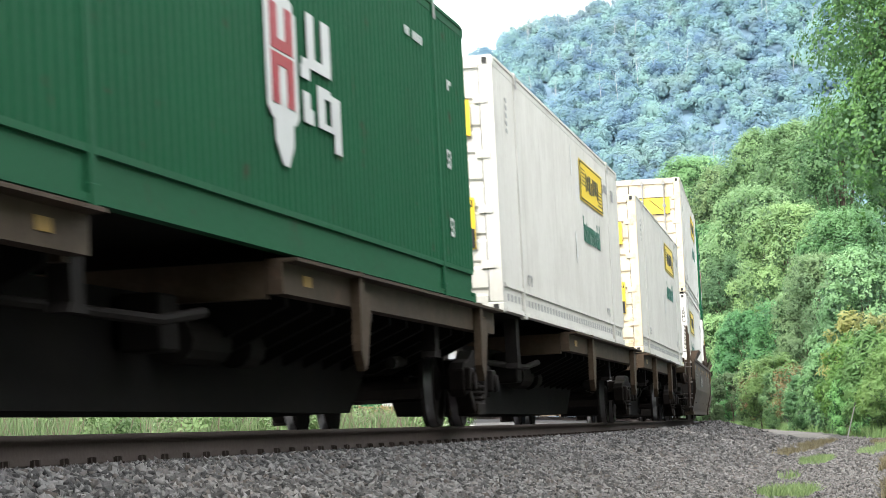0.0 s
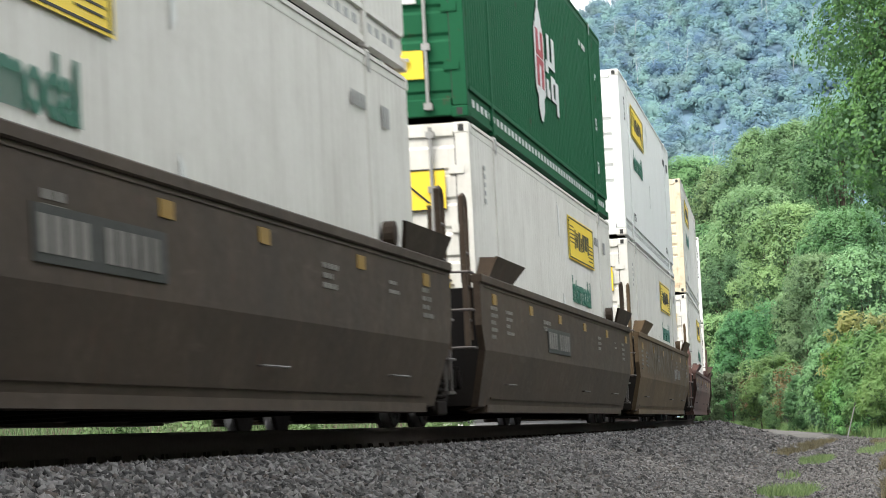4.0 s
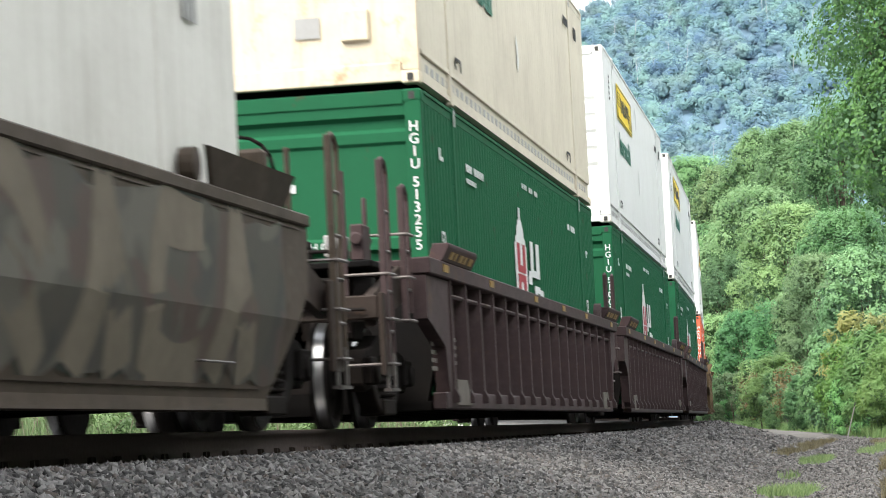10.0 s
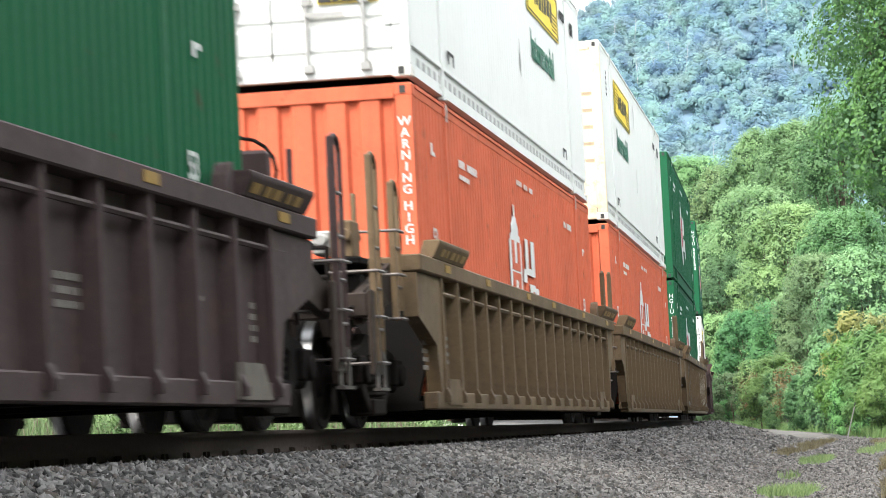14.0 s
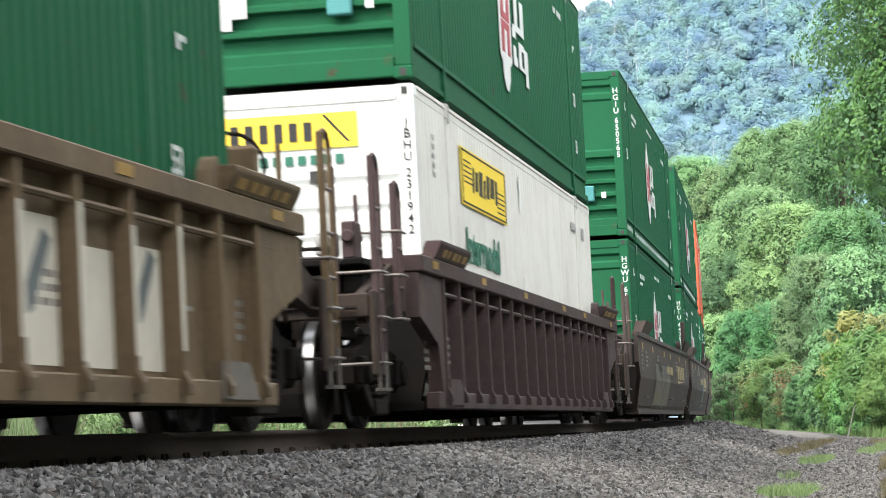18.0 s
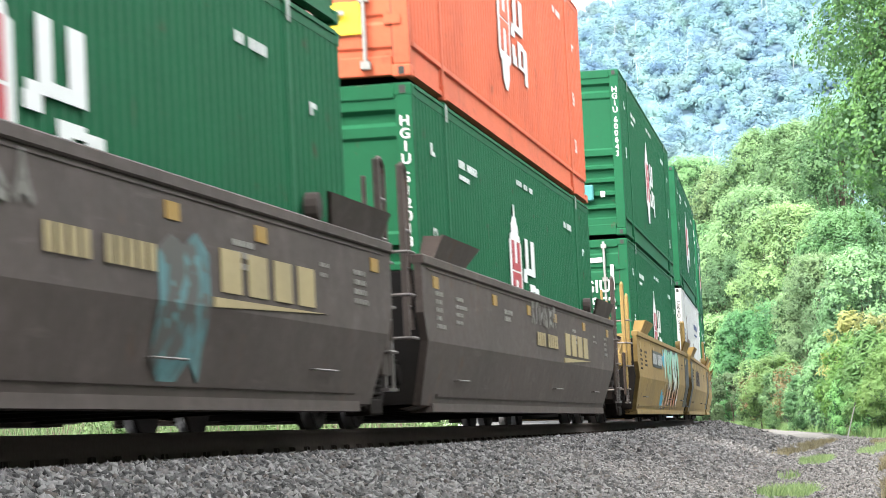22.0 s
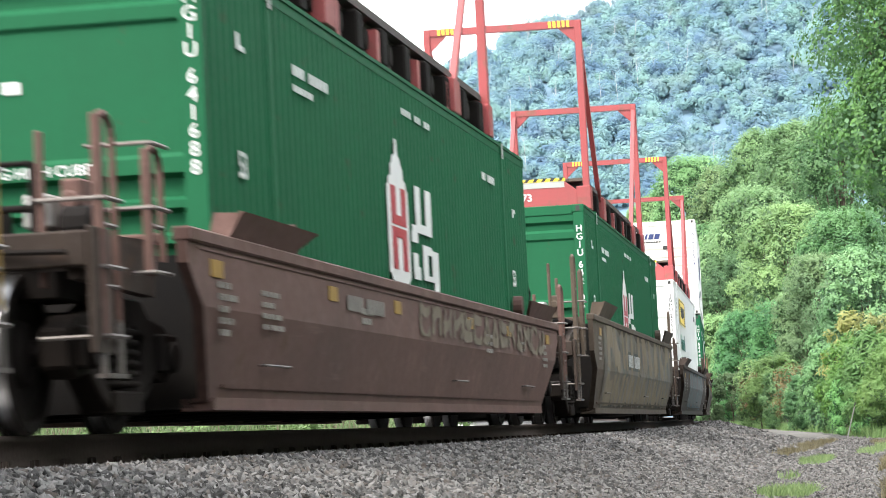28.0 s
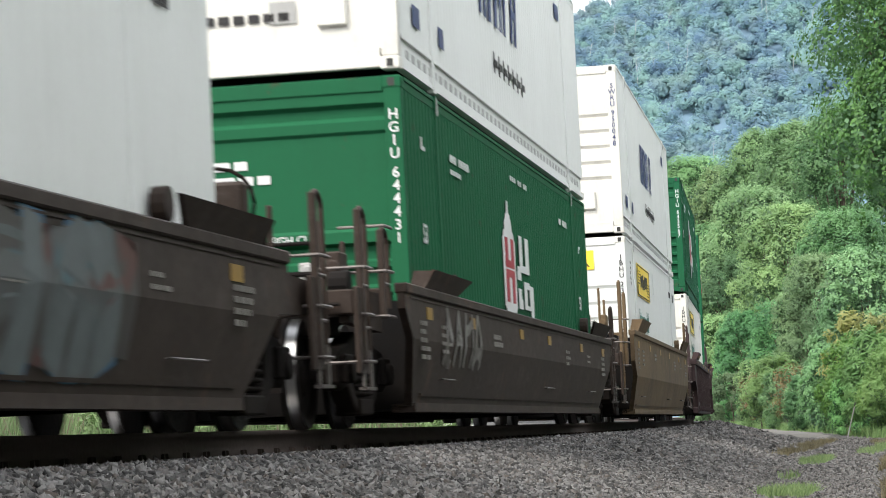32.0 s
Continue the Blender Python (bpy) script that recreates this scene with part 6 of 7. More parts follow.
well_car(352.9, "smooth", TAUPE, DT, False, False, lambda c: (big_word(c, 11.2), graffiti(c, SPRAY_TEAL, 9.7, 10.9, 0.3, 1.2, 22, "teal sprayed scrawl"), scrawl(c, SPRAY, None, 5.4, 7.4, 1.14, 1.4, 5, 123, "pale sprayed scrawl", 0.2)))
well_car(372.5, "smooth", TAUPE, DT, False, True, lambda c: (big_word(c, 10.6), scrawl(c, SPRAY, None, 7.0, 9.6, 1.16, 1.4, 6, 124, "pale sprayed scrawl", 0.2)))
stack(333.3, green(LOWER, code="HGWU 653509"), green(UPPER, code="HGIU 650565", slots=True))
stack(352.9, green(LOWER, code="HGIU 647980"), green(UPPER, True, slots=True))
stack(372.5, green(LOWER, code="HGIU 512013"), dict(paint=ORANGE, style="group", doors=True, label="orange container with white emblem " + UPPER))
# three golden wells
GW = "golden yellow well car with dark end panels"


def splash(car, material, y, z, w, h):
    """A ragged sprayed blot on a car's side."""
    rng = random.Random(int(y * 100 + z * 10))
    def blot(bm):
        ring = [(y + w * rng.uniform(0.55, 1.1) * math.cos(a), z + h * rng.uniform(0.55, 1.1) * math.sin(a)) for a in np.arange(0, 6.2, 0.45)]
        mid = bm.verts.new((side_x(z) + 0.004, y, z))
        vs = [bm.verts.new((side_x(max(0.2, min(1.42, b))) + 0.004, a, max(0.2, min(1.42, b)))) for a, b in ring]
        for p, q in zip(vs, vs[1:] + vs[:1]):
            bm.faces.new((mid, p, q))
    part("graffiti_splash", ("graffiti_splash", y, z), blot, material, car)


def arches(car, fill, edge, y0, y1, z0, z1):
    """Five tall rounded letter-like shapes with thin dark outlines, side by side."""
    rng = random.Random(77)
    w = (y1 - y0) / 5

    def letter(bm, k, grow, off):
        a, b = y0 + w * k - 0.1, y0 + w * (k + 1) + 0.1
        gap = 0.14 * w * (1 if k % 2 else -1)
        top, low = z1 - 0.05 * (k % 2), z0 + 0.04 * (k % 3)
        leg = 0.36 * w
        outs = [[(a + gap * 0.5, low), (a + leg, low + 0.02), (a + leg + gap, top - 0.3), (a + leg * 1.3, top - 0.12), (a + leg * 0.9, top), (a + gap, top - 0.1)],
                [(b - leg + gap * 0.4, low + 0.05), (b, low), (b - gap * 0.3, top - 0.15), (b - leg * 0.7, top), (a + leg, top - 0.02), (b - leg, top - 0.3)]]
        if k % 2:
            outs.append([(a + leg * 0.7, low + 0.4), (b - leg * 0.7, low + 0.36), (b - leg * 0.6, low + 0.62), (a + leg * 0.8, low + 0.66)])
        for n, out in enumerate(outs):
            c = Vector((sum(q[0] for q in out) / len(out), sum(q[1] for q in out) / len(out)))
            pts = []
            for p, q in zip(out, out[1:] + out[:1]):
                for f in (0, 0.25, 0.5, 0.75):
                    e = Vector(p).lerp(Vector(q), f)
                    e += (e - c).normalized() * (0.05 * grow + rng.uniform(-0.012, 0.012))
                    z = max(0.2, min(1.425, e.y))
                    pts.append(bm.verts.new((side_x(z) + off + 0.0006 * n, e.x, z)))
            mid = bm.verts.new((side_x(c.y) + off + 0.0006 * n, c.x, c.y))
            for p, q in zip(pts, pts[1:] + pts[:1]):
                bm.faces.new((mid, p, q))
    for k in range(5):
        part("graffiti_outline", ("arch_outline", k), lambda bm: letter(bm, k, 1, 0.005 + 0.0025 * k), edge, car)
        part("graffiti_letter", ("arch_letter", k), lambda bm: letter(bm, k, 0, 0.0065 + 0.0025 * k), fill, car, "mint and coral sprayed letter")


def gold_ends(c, front, rear):
    for on, q in ((front, -0.9), (rear, LONG - 0.75)):
        if on:
            part("dark_end_panel", ("dark_end_panel", q), lambda bm: (box(bm, 1.452, 1.457, q, q + 1.65, 0.76, 1.38), slab(bm, [(1.452, 0.755), (1.457, 0.755), (1.34, 0.28), (1.335, 0.28)], "y", q + 0.1, q + 1.4)), SOOT, c, "dark grey painted panel")


well_car(396.1, "smooth", GOLD, "golden yellow well car with mint and coral graffiti", True, False, lambda c: (number_board(c, 2.9, 0.98, 3.1, SOOT, PLATE_GREY, 0.3), [splash(c, SKY_SPRAY, y, z, w, h) for y, z, w, h in ((6.55, 1.22, 0.45, 0.2), (6.9, 1.08, 0.5, 0.12), (6.4, 0.42, 0.4, 0.2), (6.75, 0.36, 0.5, 0.14), (8.5, 1.36, 0.5, 0.06), (10.2, 1.34, 0.6, 0.08), (12.15, 0.8, 0.35, 0.2), (12.3, 0.45, 0.3, 0.2))], arches(c, MINT_SPRAY, BLACK, 7.1, 12.1, 0.24, 1.42), gold_ends(c, False, True)))
well_car(415.8, "smooth", GOLD, GW, False, False, lambda c: (gold_ends(c, True, True), part("faded_logo", "faded_logo", lambda bm: [box(bm, 1.453, 1.457, 3.5 + i * 1.15, 4.35 + i * 1.15, 0.84, 1.2) for i in range(3)], UMBER, c, "faded dark lettering bars")))
well_car(435.2, "smooth", GOLD, GW, False, True, lambda c: number_board(c, 8.6, 0.95, 2.8, SOOT, PLATE_GREY, 0.32))
stack(396.1, green(LOWER, True, code="HGIU 512952"), green(UPPER, code="HGIU 600643"))
stack(415.8, dict(paint=REEFER, style="reefer", code="CREU 533", label="white refrigerated container with brown emblem in a well car"), green(UPPER, True))
stack(435.2, green(LOWER, code="HGIU 644265"), green(UPPER, code="HGIU 511124"))
# single wells with flat racks on top
well_car(458.95, "smooth", REDDISH, "dull maroon well car with faded graffiti", True, True, lambda c: (number_board(c, 3.6, 0.84, 1.8, None, STENCIL, 0.22), scrawl(c, DUSK_SPRAY, None, 7.0, 16.0, 0.82, 1.08, 14, 141, "faded sprayed letters", 0.2)), top=1.2)
well_car(482.45, "smooth", OLIVE_GREY, "olive well car covered in camouflage graffiti", True, True, lambda c: (graffiti(c, graffiti_material("tan_camouflage_spray", [(0.065, 0.055, 0.04), (0.03, 0.03, 0.026), (0.085, 0.07, 0.05), (0.05, 0.032, 0.018)], 15.0, 0.4), 0.3, 16.4, 0.25, 1.45, 42, "tan and grey camouflage graffiti"), scrawl(c, TAN_SPRAY, OLIVE_SPRAY, 0.6, 16.0, 0.26, 1.42, 10, 142, "big tan sprayed letters", 0.34), number_board(c, 5.0, 0.82, 2.8, SOOT, PLATE_GREY, 0.3)))
well_car(506.0, "smooth", UMBER, "dark umber well car with teal graffiti", True, True, lambda c: graffiti(c, graffiti_material("slate_and_teal_spray", [(0.035, 0.03, 0.028), (0.04, 0.085, 0.1), (0.07, 0.075, 0.075), (0.07, 0.022, 0.018)], 18.0, 0.45), 3.0, 13.6, 0.3, 1.12, 43, "slate and teal graffiti", 1.12) or scrawl(c, SLATE_SPRAY, BLUE_SPRAY, 3.2, 13.4, 0.28, 1.1, 7, 143, "big slate letters edged in blue", 0.32), top=1.2)
for q, low in ((458.95, green(LOWER, code="HGIU 641688")), (482.45, green(LOWER, code="HGIU 642105")), (506.0, white(LOWER, paint=CLEAN, code="JBHU 235131"))):
    stack(q, low, None)
    r = flat_rack("empty red flat rack with tall end portals on a container")
    r["floor"] = FLOOR_LOW + TALL + 0.02
    MOVERS.append((r, q + 1.98))
# single wells with carrier containers
SW = dict(paint=CLEAN, style="carrier", slots=True)
well_car(529.4, "smooth", UMBER, "dark brown well car carrying a green and a white container", True, True, lambda c: scrawl(c, SPRAY, None, 0.8, 3.4, 0.55, 1.08, 4, 151, "pale sprayed letters", 0.22), top=1.2)
stack(529.4, green(LOWER, code="HGIU 644431"), dict(SW, end_paint=WHITE, code="SWRU 103368", label="white container with navy lettering " + UPPER))
well_car(553.0, "smooth", OCHRE, "ochre well car carrying two white containers", True, True)
stack(553.0, white(LOWER, paint=CLEAN, code="JBHU 232427"), dict(SW, end_paint=WHITE, code="SWRU 950048", label="white container with navy lettering " + UPPER))
well_car(576.6, "ribbed", MAROON, "brown ribbed well car carrying a white and a green container", True, True)
stack(576.6, white(LOWER, code="JBHU 231418"), green(UPPER, code="HGIU 643567"))
well_car(600.2, "ribbed", MAROON, DR, True, True)
stack(600.2, green(LOWER, True), green(UPPER))
well_car(623.8, "ribbed", MAROON, DR, True, True)
stack(623.8, green(LOWER), None)


# ---------------- movement ----------------
def motions():
    times = [0, 1] + list(range(2, 32, 2)) + [31, 32]
    for ob, way in MOVERS:
        z = ob.get("floor", 0.0)
        if "floor" in ob:
            del ob["floor"]
        mid = 8.0
        rows = []
        for t in times:
            m = line_pose(way + mid - SPEED * t) @ Matrix.Translation((0, -mid, z))
            rows.append((t, m))
        walk(ob, rows)
    turn = SPEED / WHEEL_R
    for w, q, way in SPINNERS:
        near, far = (way - 12) / SPEED, (way - 44) / SPEED      # when it leaves and when it comes near
        t0, t1 = max(0.0, far), min(32.0, near)
        rows = []
        f0, f1 = round(t0 * FPS), round(t1 * FPS)
        if f1 - f0 < 2:
            continue
        def at(f):
            return Matrix.Translation((0, q, WHEEL_R)) @ Matrix.Rotation(turn * (f - f0) / FPS, 4, "X")
        if f0 > 0:
            rows.append((0, at(f0)))
        rows += [(f / FPS, at(f)) for f in range(f0, f1 + 1)]
        if f1 < 32 * FPS:
            rows.append((32, at(f1)))
        walk(w, rows)
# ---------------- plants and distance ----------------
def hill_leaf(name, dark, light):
    """Far-off woodland: crowns of differing greens, blued for haze, with a leafy relief."""
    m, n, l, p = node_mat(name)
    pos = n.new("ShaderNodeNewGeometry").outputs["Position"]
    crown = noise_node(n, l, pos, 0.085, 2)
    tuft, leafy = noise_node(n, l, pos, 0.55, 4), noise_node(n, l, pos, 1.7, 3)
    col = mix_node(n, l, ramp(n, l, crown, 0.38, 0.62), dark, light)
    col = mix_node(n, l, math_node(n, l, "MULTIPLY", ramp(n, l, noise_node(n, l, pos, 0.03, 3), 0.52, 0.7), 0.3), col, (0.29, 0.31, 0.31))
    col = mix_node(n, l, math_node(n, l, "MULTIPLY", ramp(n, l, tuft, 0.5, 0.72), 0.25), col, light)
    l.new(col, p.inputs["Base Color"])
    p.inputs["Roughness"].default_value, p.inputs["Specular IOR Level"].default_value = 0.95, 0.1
    # strong translucency flattens the contrast as haze would
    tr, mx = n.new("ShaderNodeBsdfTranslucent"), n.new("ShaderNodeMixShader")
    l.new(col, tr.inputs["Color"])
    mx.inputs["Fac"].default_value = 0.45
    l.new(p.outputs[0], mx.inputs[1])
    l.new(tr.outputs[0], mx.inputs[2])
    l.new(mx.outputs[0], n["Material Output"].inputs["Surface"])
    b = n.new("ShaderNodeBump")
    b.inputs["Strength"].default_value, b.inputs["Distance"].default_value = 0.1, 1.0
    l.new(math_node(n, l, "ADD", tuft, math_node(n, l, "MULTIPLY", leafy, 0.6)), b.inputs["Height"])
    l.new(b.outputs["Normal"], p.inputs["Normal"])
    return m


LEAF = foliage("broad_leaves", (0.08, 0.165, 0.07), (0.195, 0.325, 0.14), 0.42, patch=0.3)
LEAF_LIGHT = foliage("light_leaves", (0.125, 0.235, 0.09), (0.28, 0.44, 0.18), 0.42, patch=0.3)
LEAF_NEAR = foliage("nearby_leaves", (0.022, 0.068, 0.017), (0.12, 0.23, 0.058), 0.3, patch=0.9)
LEAF_YELLOW = foliage("yellowish_leaves", (0.22, 0.26, 0.07), (0.42, 0.42, 0.15), 0.4)
LEAF_FROND = foliage("drooping_bright_leaves", (0.085, 0.2, 0.05), (0.21, 0.37, 0.11), 0.45, patch=0.5)
LEAF_RUST = foliage("reddish_leaves", (0.1, 0.075, 0.035), (0.2, 0.13, 0.07), 0.3)
BARK = surface("grey_brown_bark", (0.11, 0.09, 0.07), (0.05, 0.04, 0.03), 0.6, 0.9, grain=20, bump=0.6)
GRASS = foliage("summer_grass", (0.1, 0.17, 0.045), (0.22, 0.3, 0.1), 0.35)
SCRUB = foliage("dull_scrub_leaves", (0.06, 0.1, 0.035), (0.2, 0.27, 0.11), 0.35, patch=0.6)
GRASS_DRY = foliage("dry_grass", (0.11, 0.09, 0.055), (0.21, 0.175, 0.11), 0.3)
# aerial haze is put into the colour of leaves and slope as blue
HILL_LEAF = hill_leaf("haze_tinted_woodland", (0.15, 0.245, 0.345), (0.27, 0.425, 0.40))
HILL_SOIL = surface("haze_tinted_slope", (0.13, 0.205, 0.27), (0.115, 0.18, 0.24), 0.5, 0.95, grain=0.5, patch=0.05, bump=0, world_space=True)
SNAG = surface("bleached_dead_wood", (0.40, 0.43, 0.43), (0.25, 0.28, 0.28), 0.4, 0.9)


def crown_points(rng, lobes, tufts, per, tuft_r, heart=None):
    """Leaf places: lobes carry tufts of leaves that lie like small domes, with gaps between them."""
    L = np.array(lobes)
    k = len(L) * tufts
    d = rng.normal(size=(k, 3))
    d /= np.linalg.norm(d, axis=1, keepdims=True)
    d[:, 2] = np.where(d[:, 2] < -0.45, -d[:, 2], d[:, 2])
    lobe = np.repeat(L, tufts, axis=0)
    tc = lobe[:, :3] + d * (lobe[:, 3] * rng.uniform(0.72, 1.1, k))[:, None] * np.array([1, 1, 1.05])
    out = d
    if heart is not None:
        out = lobe[:, :3] - np.array(heart)
        out = d * 0.6 + out / np.maximum(np.linalg.norm(out, axis=1, keepdims=True), 0.01)
    tr = tuft_r * rng.uniform(0.5, 1.4, k)
    e = rng.normal(size=(k, per, 3))
    e /= np.linalg.norm(e, axis=2, keepdims=True)
    C = tc[:, None] + e * (tr[:, None] * rng.random((k, per)) ** 0.4)[..., None] * np.array([0.95, 0.95, 1.1])
    N = e * 0.3 + d[:, None] * 0.45 + out[:, None] * 0.3 + rng.normal(size=e.shape) * 0.28 + np.array([0, 0, 0.2])
    return C.reshape(-1, 3), N.reshape(-1, 3)


def tree_meshes(seed, height, spread, base, leaf, lobes, tufts, per, tuft_r, material, long=1.5):
    """Trunk and crown meshes of one kind of tree."""
    rng = np.random.default_rng(seed)
    r = random.Random(seed)
    bm = bmesh.new()
    top = height * 0.85
    knots = [Vector((0, 0, -0.4))]
    for i in range(1, 7):
        knots.append(Vector((r.uniform(-0.2, 0.2) * i * 0.25, r.uniform(-0.2, 0.2) * i * 0.25, top * i / 6)))
    w = max(0.04, height * 0.014)
    for i in range(6):
        rod(bm, knots[i], knots[i + 1], w * (1 - i * 0.15), 8, w * (1 - (i + 1) * 0.15))
    L = []
    half = (height - base) / 2
    for i in range(lobes):
        # lobes on the skin of an egg-shaped crown
        u = 1 - 1.9 * (i + 0.5) / lobes
        a = i * 2.39996 + r.uniform(-0.4, 0.4)
        size = spread * r.uniform(0.14, 0.36)
        k = math.sqrt(max(0.0, 1 - u * u)) * (1.0 - 0.12 * u) * r.uniform(0.72, 1.05)
        h = base + half * (1 + u)
        c = ((spread - size * 0.7) * k * math.cos(a), (spread - size * 0.7) * k * math.sin(a), max(size * 0.5, min(h, height - size * 0.8)))
        L.append((*c, size))
        if i % 2 == 0:
            k = knots[min(5, max(1, int(6 * h / height) - 1))]
            rod(bm, k, Vector(c), w * 0.35, 6, w * 0.1)
    trunk = bpy.data.meshes.new("trunk")
    bm.to_mesh(trunk)
    bm.free()
    trunk.materials.append(BARK)
    cen, nor = crown_points(rng, L, tufts, per, tuft_r, (0, 0, base + (height - base) * 0.4))
    v, f = leaf_cards(cen, nor, leaf * rng.uniform(0.6, 1.35, len(cen)), rng, long)
    # larger leaves further in, coloured darker to give the crown's inner shade
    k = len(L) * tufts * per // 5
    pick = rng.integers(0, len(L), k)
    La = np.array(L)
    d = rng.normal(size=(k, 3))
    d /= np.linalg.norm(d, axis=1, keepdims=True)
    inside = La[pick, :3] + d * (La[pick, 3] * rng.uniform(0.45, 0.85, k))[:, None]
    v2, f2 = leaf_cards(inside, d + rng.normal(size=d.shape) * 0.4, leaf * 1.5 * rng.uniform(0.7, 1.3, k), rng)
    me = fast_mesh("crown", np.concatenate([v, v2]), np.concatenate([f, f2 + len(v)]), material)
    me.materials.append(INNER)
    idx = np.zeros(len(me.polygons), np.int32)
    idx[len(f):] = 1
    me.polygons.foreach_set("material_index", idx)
    return trunk, me


# darker copy of the leaf greens; the crown's inner shade is painted
INNER = foliage("inner_leaves_painted_shade", (0.06, 0.12, 0.055), (0.1, 0.19, 0.085), 0.3)
TREES = {       # kind: height, meshes
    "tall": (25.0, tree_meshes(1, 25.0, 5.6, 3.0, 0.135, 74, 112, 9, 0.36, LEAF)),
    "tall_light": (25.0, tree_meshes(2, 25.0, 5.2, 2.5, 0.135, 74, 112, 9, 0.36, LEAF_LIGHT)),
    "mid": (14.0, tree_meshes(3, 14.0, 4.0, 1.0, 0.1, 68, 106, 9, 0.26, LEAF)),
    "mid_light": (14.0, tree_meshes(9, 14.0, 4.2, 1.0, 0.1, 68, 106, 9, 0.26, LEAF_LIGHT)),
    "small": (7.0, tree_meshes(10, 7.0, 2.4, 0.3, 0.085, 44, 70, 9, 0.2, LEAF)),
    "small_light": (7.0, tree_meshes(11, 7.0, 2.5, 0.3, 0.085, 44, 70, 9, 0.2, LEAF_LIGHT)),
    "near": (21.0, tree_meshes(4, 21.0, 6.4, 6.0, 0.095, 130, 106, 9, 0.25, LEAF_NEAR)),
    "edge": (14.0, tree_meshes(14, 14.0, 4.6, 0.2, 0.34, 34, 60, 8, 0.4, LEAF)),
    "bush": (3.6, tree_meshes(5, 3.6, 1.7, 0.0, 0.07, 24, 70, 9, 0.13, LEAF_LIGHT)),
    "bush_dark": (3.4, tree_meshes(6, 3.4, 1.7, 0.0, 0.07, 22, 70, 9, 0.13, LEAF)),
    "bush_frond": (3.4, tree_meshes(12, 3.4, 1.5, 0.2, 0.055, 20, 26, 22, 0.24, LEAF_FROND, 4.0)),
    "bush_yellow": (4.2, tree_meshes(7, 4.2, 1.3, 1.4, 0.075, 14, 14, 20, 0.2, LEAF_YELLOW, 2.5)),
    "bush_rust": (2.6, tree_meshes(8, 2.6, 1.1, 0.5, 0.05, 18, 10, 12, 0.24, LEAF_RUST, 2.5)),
}


def plant(kind, x, y, label, category, turn=0.0, height=1.0, group=""):
    name = {"bush": "shrub"}.get(kind.split("_")[0], "tree")
    t = thing(name, label, category, group)
    tall, (trunk, crown) = TREES[kind]
    for nm, me in (("trunk", trunk), ("crown", crown)):
        new(nm, me).parent = t
    t.matrix_basis = Matrix.Translation((x, y, ground_height(x, y))) @ Matrix.Rotation(turn, 4, "Z") @ Matrix.Scale(height / tall, 4)
    return t


def aim(px_angle, d):
    """A place d metres ahead at an angle (radians) from straight ahead, to the right."""
    return d * math.sin(px_angle), d * math.cos(px_angle)


WOOD = "trees at the wood's edge"
for kind, a, d, height, label in (
        ("tall_light", -0.0945, 290, 26.0, "tall light green tree at the back of the wood"), ("tall_light", -0.082, 285, 24.6, "tall light green tree at the back of the wood"),
        ("tall_light", -0.0700, 272, 26.8, "tall light green tree at the back of the wood"), ("tall", -0.0565, 250, 25.4, "tall leafy tree at the back of the wood"),
        ("tall", -0.0410, 235, 25.0, "tall leafy tree in the wood"), ("tall_light", -0.1080, 330, 25.0, "tall leafy tree beyond the bend"),
        ("mid_light", -0.0895, 245, 16.5, "light green tree at the wood's edge"), ("mid", -0.0800, 222, 13.0, "leafy green tree at the wood's edge"),
        ("mid_light", -0.0720, 225, 18.0, "light green tree in the wood"), ("mid_light", -0.0600, 190, 14.2, "rounded light green tree at the wood's edge"),
        ("mid", -0.0505, 165, 9.6, "rounded leafy tree at the wood's edge"), ("mid", -0.0410, 178, 13.0, "dark leafy tree in the wood"),
        ("small_light", -0.0335, 150, 9.0, "light green tree at the wood's edge"), ("small", -0.0765, 185, 7.2, "young leafy tree at the wood's edge"),
        ("small_light", -0.0860, 215, 8.0, "young light green tree at the wood's edge"), ("small", -0.0640, 170, 7.2, "young leafy tree at the wood's edge"),
        ("near", 0.0105, 104, 21.5, "tall tree overhanging the track"), ("mid", 0.06, 80, 15.0, "leafy tree added out of view beside the path"),
        ("mid", 0.17, 66, 17.0, "leafy tree added out of view beside the path")):
    x, y = aim(a, d)
    plant(kind, x, y, label, "tree", d * 1.7, height, WOOD)
# unseen trees, added beside and behind the camera, carry on the wood's edge
# their height is set to block low sky light from the train's side
rw = random.Random(8)
for i in range(19):
    x, y = 7.4 + rw.uniform(-0.6, 1.6), -48 + 7.0 * i + rw.uniform(-1.2, 1.2)
    plant("edge", x, y, "leafy tree added out of view beside the path", "tree", i * 1.9, rw.uniform(9.0, 11.5), WOOD)
UNDER = "shrubs at the wood's edge"
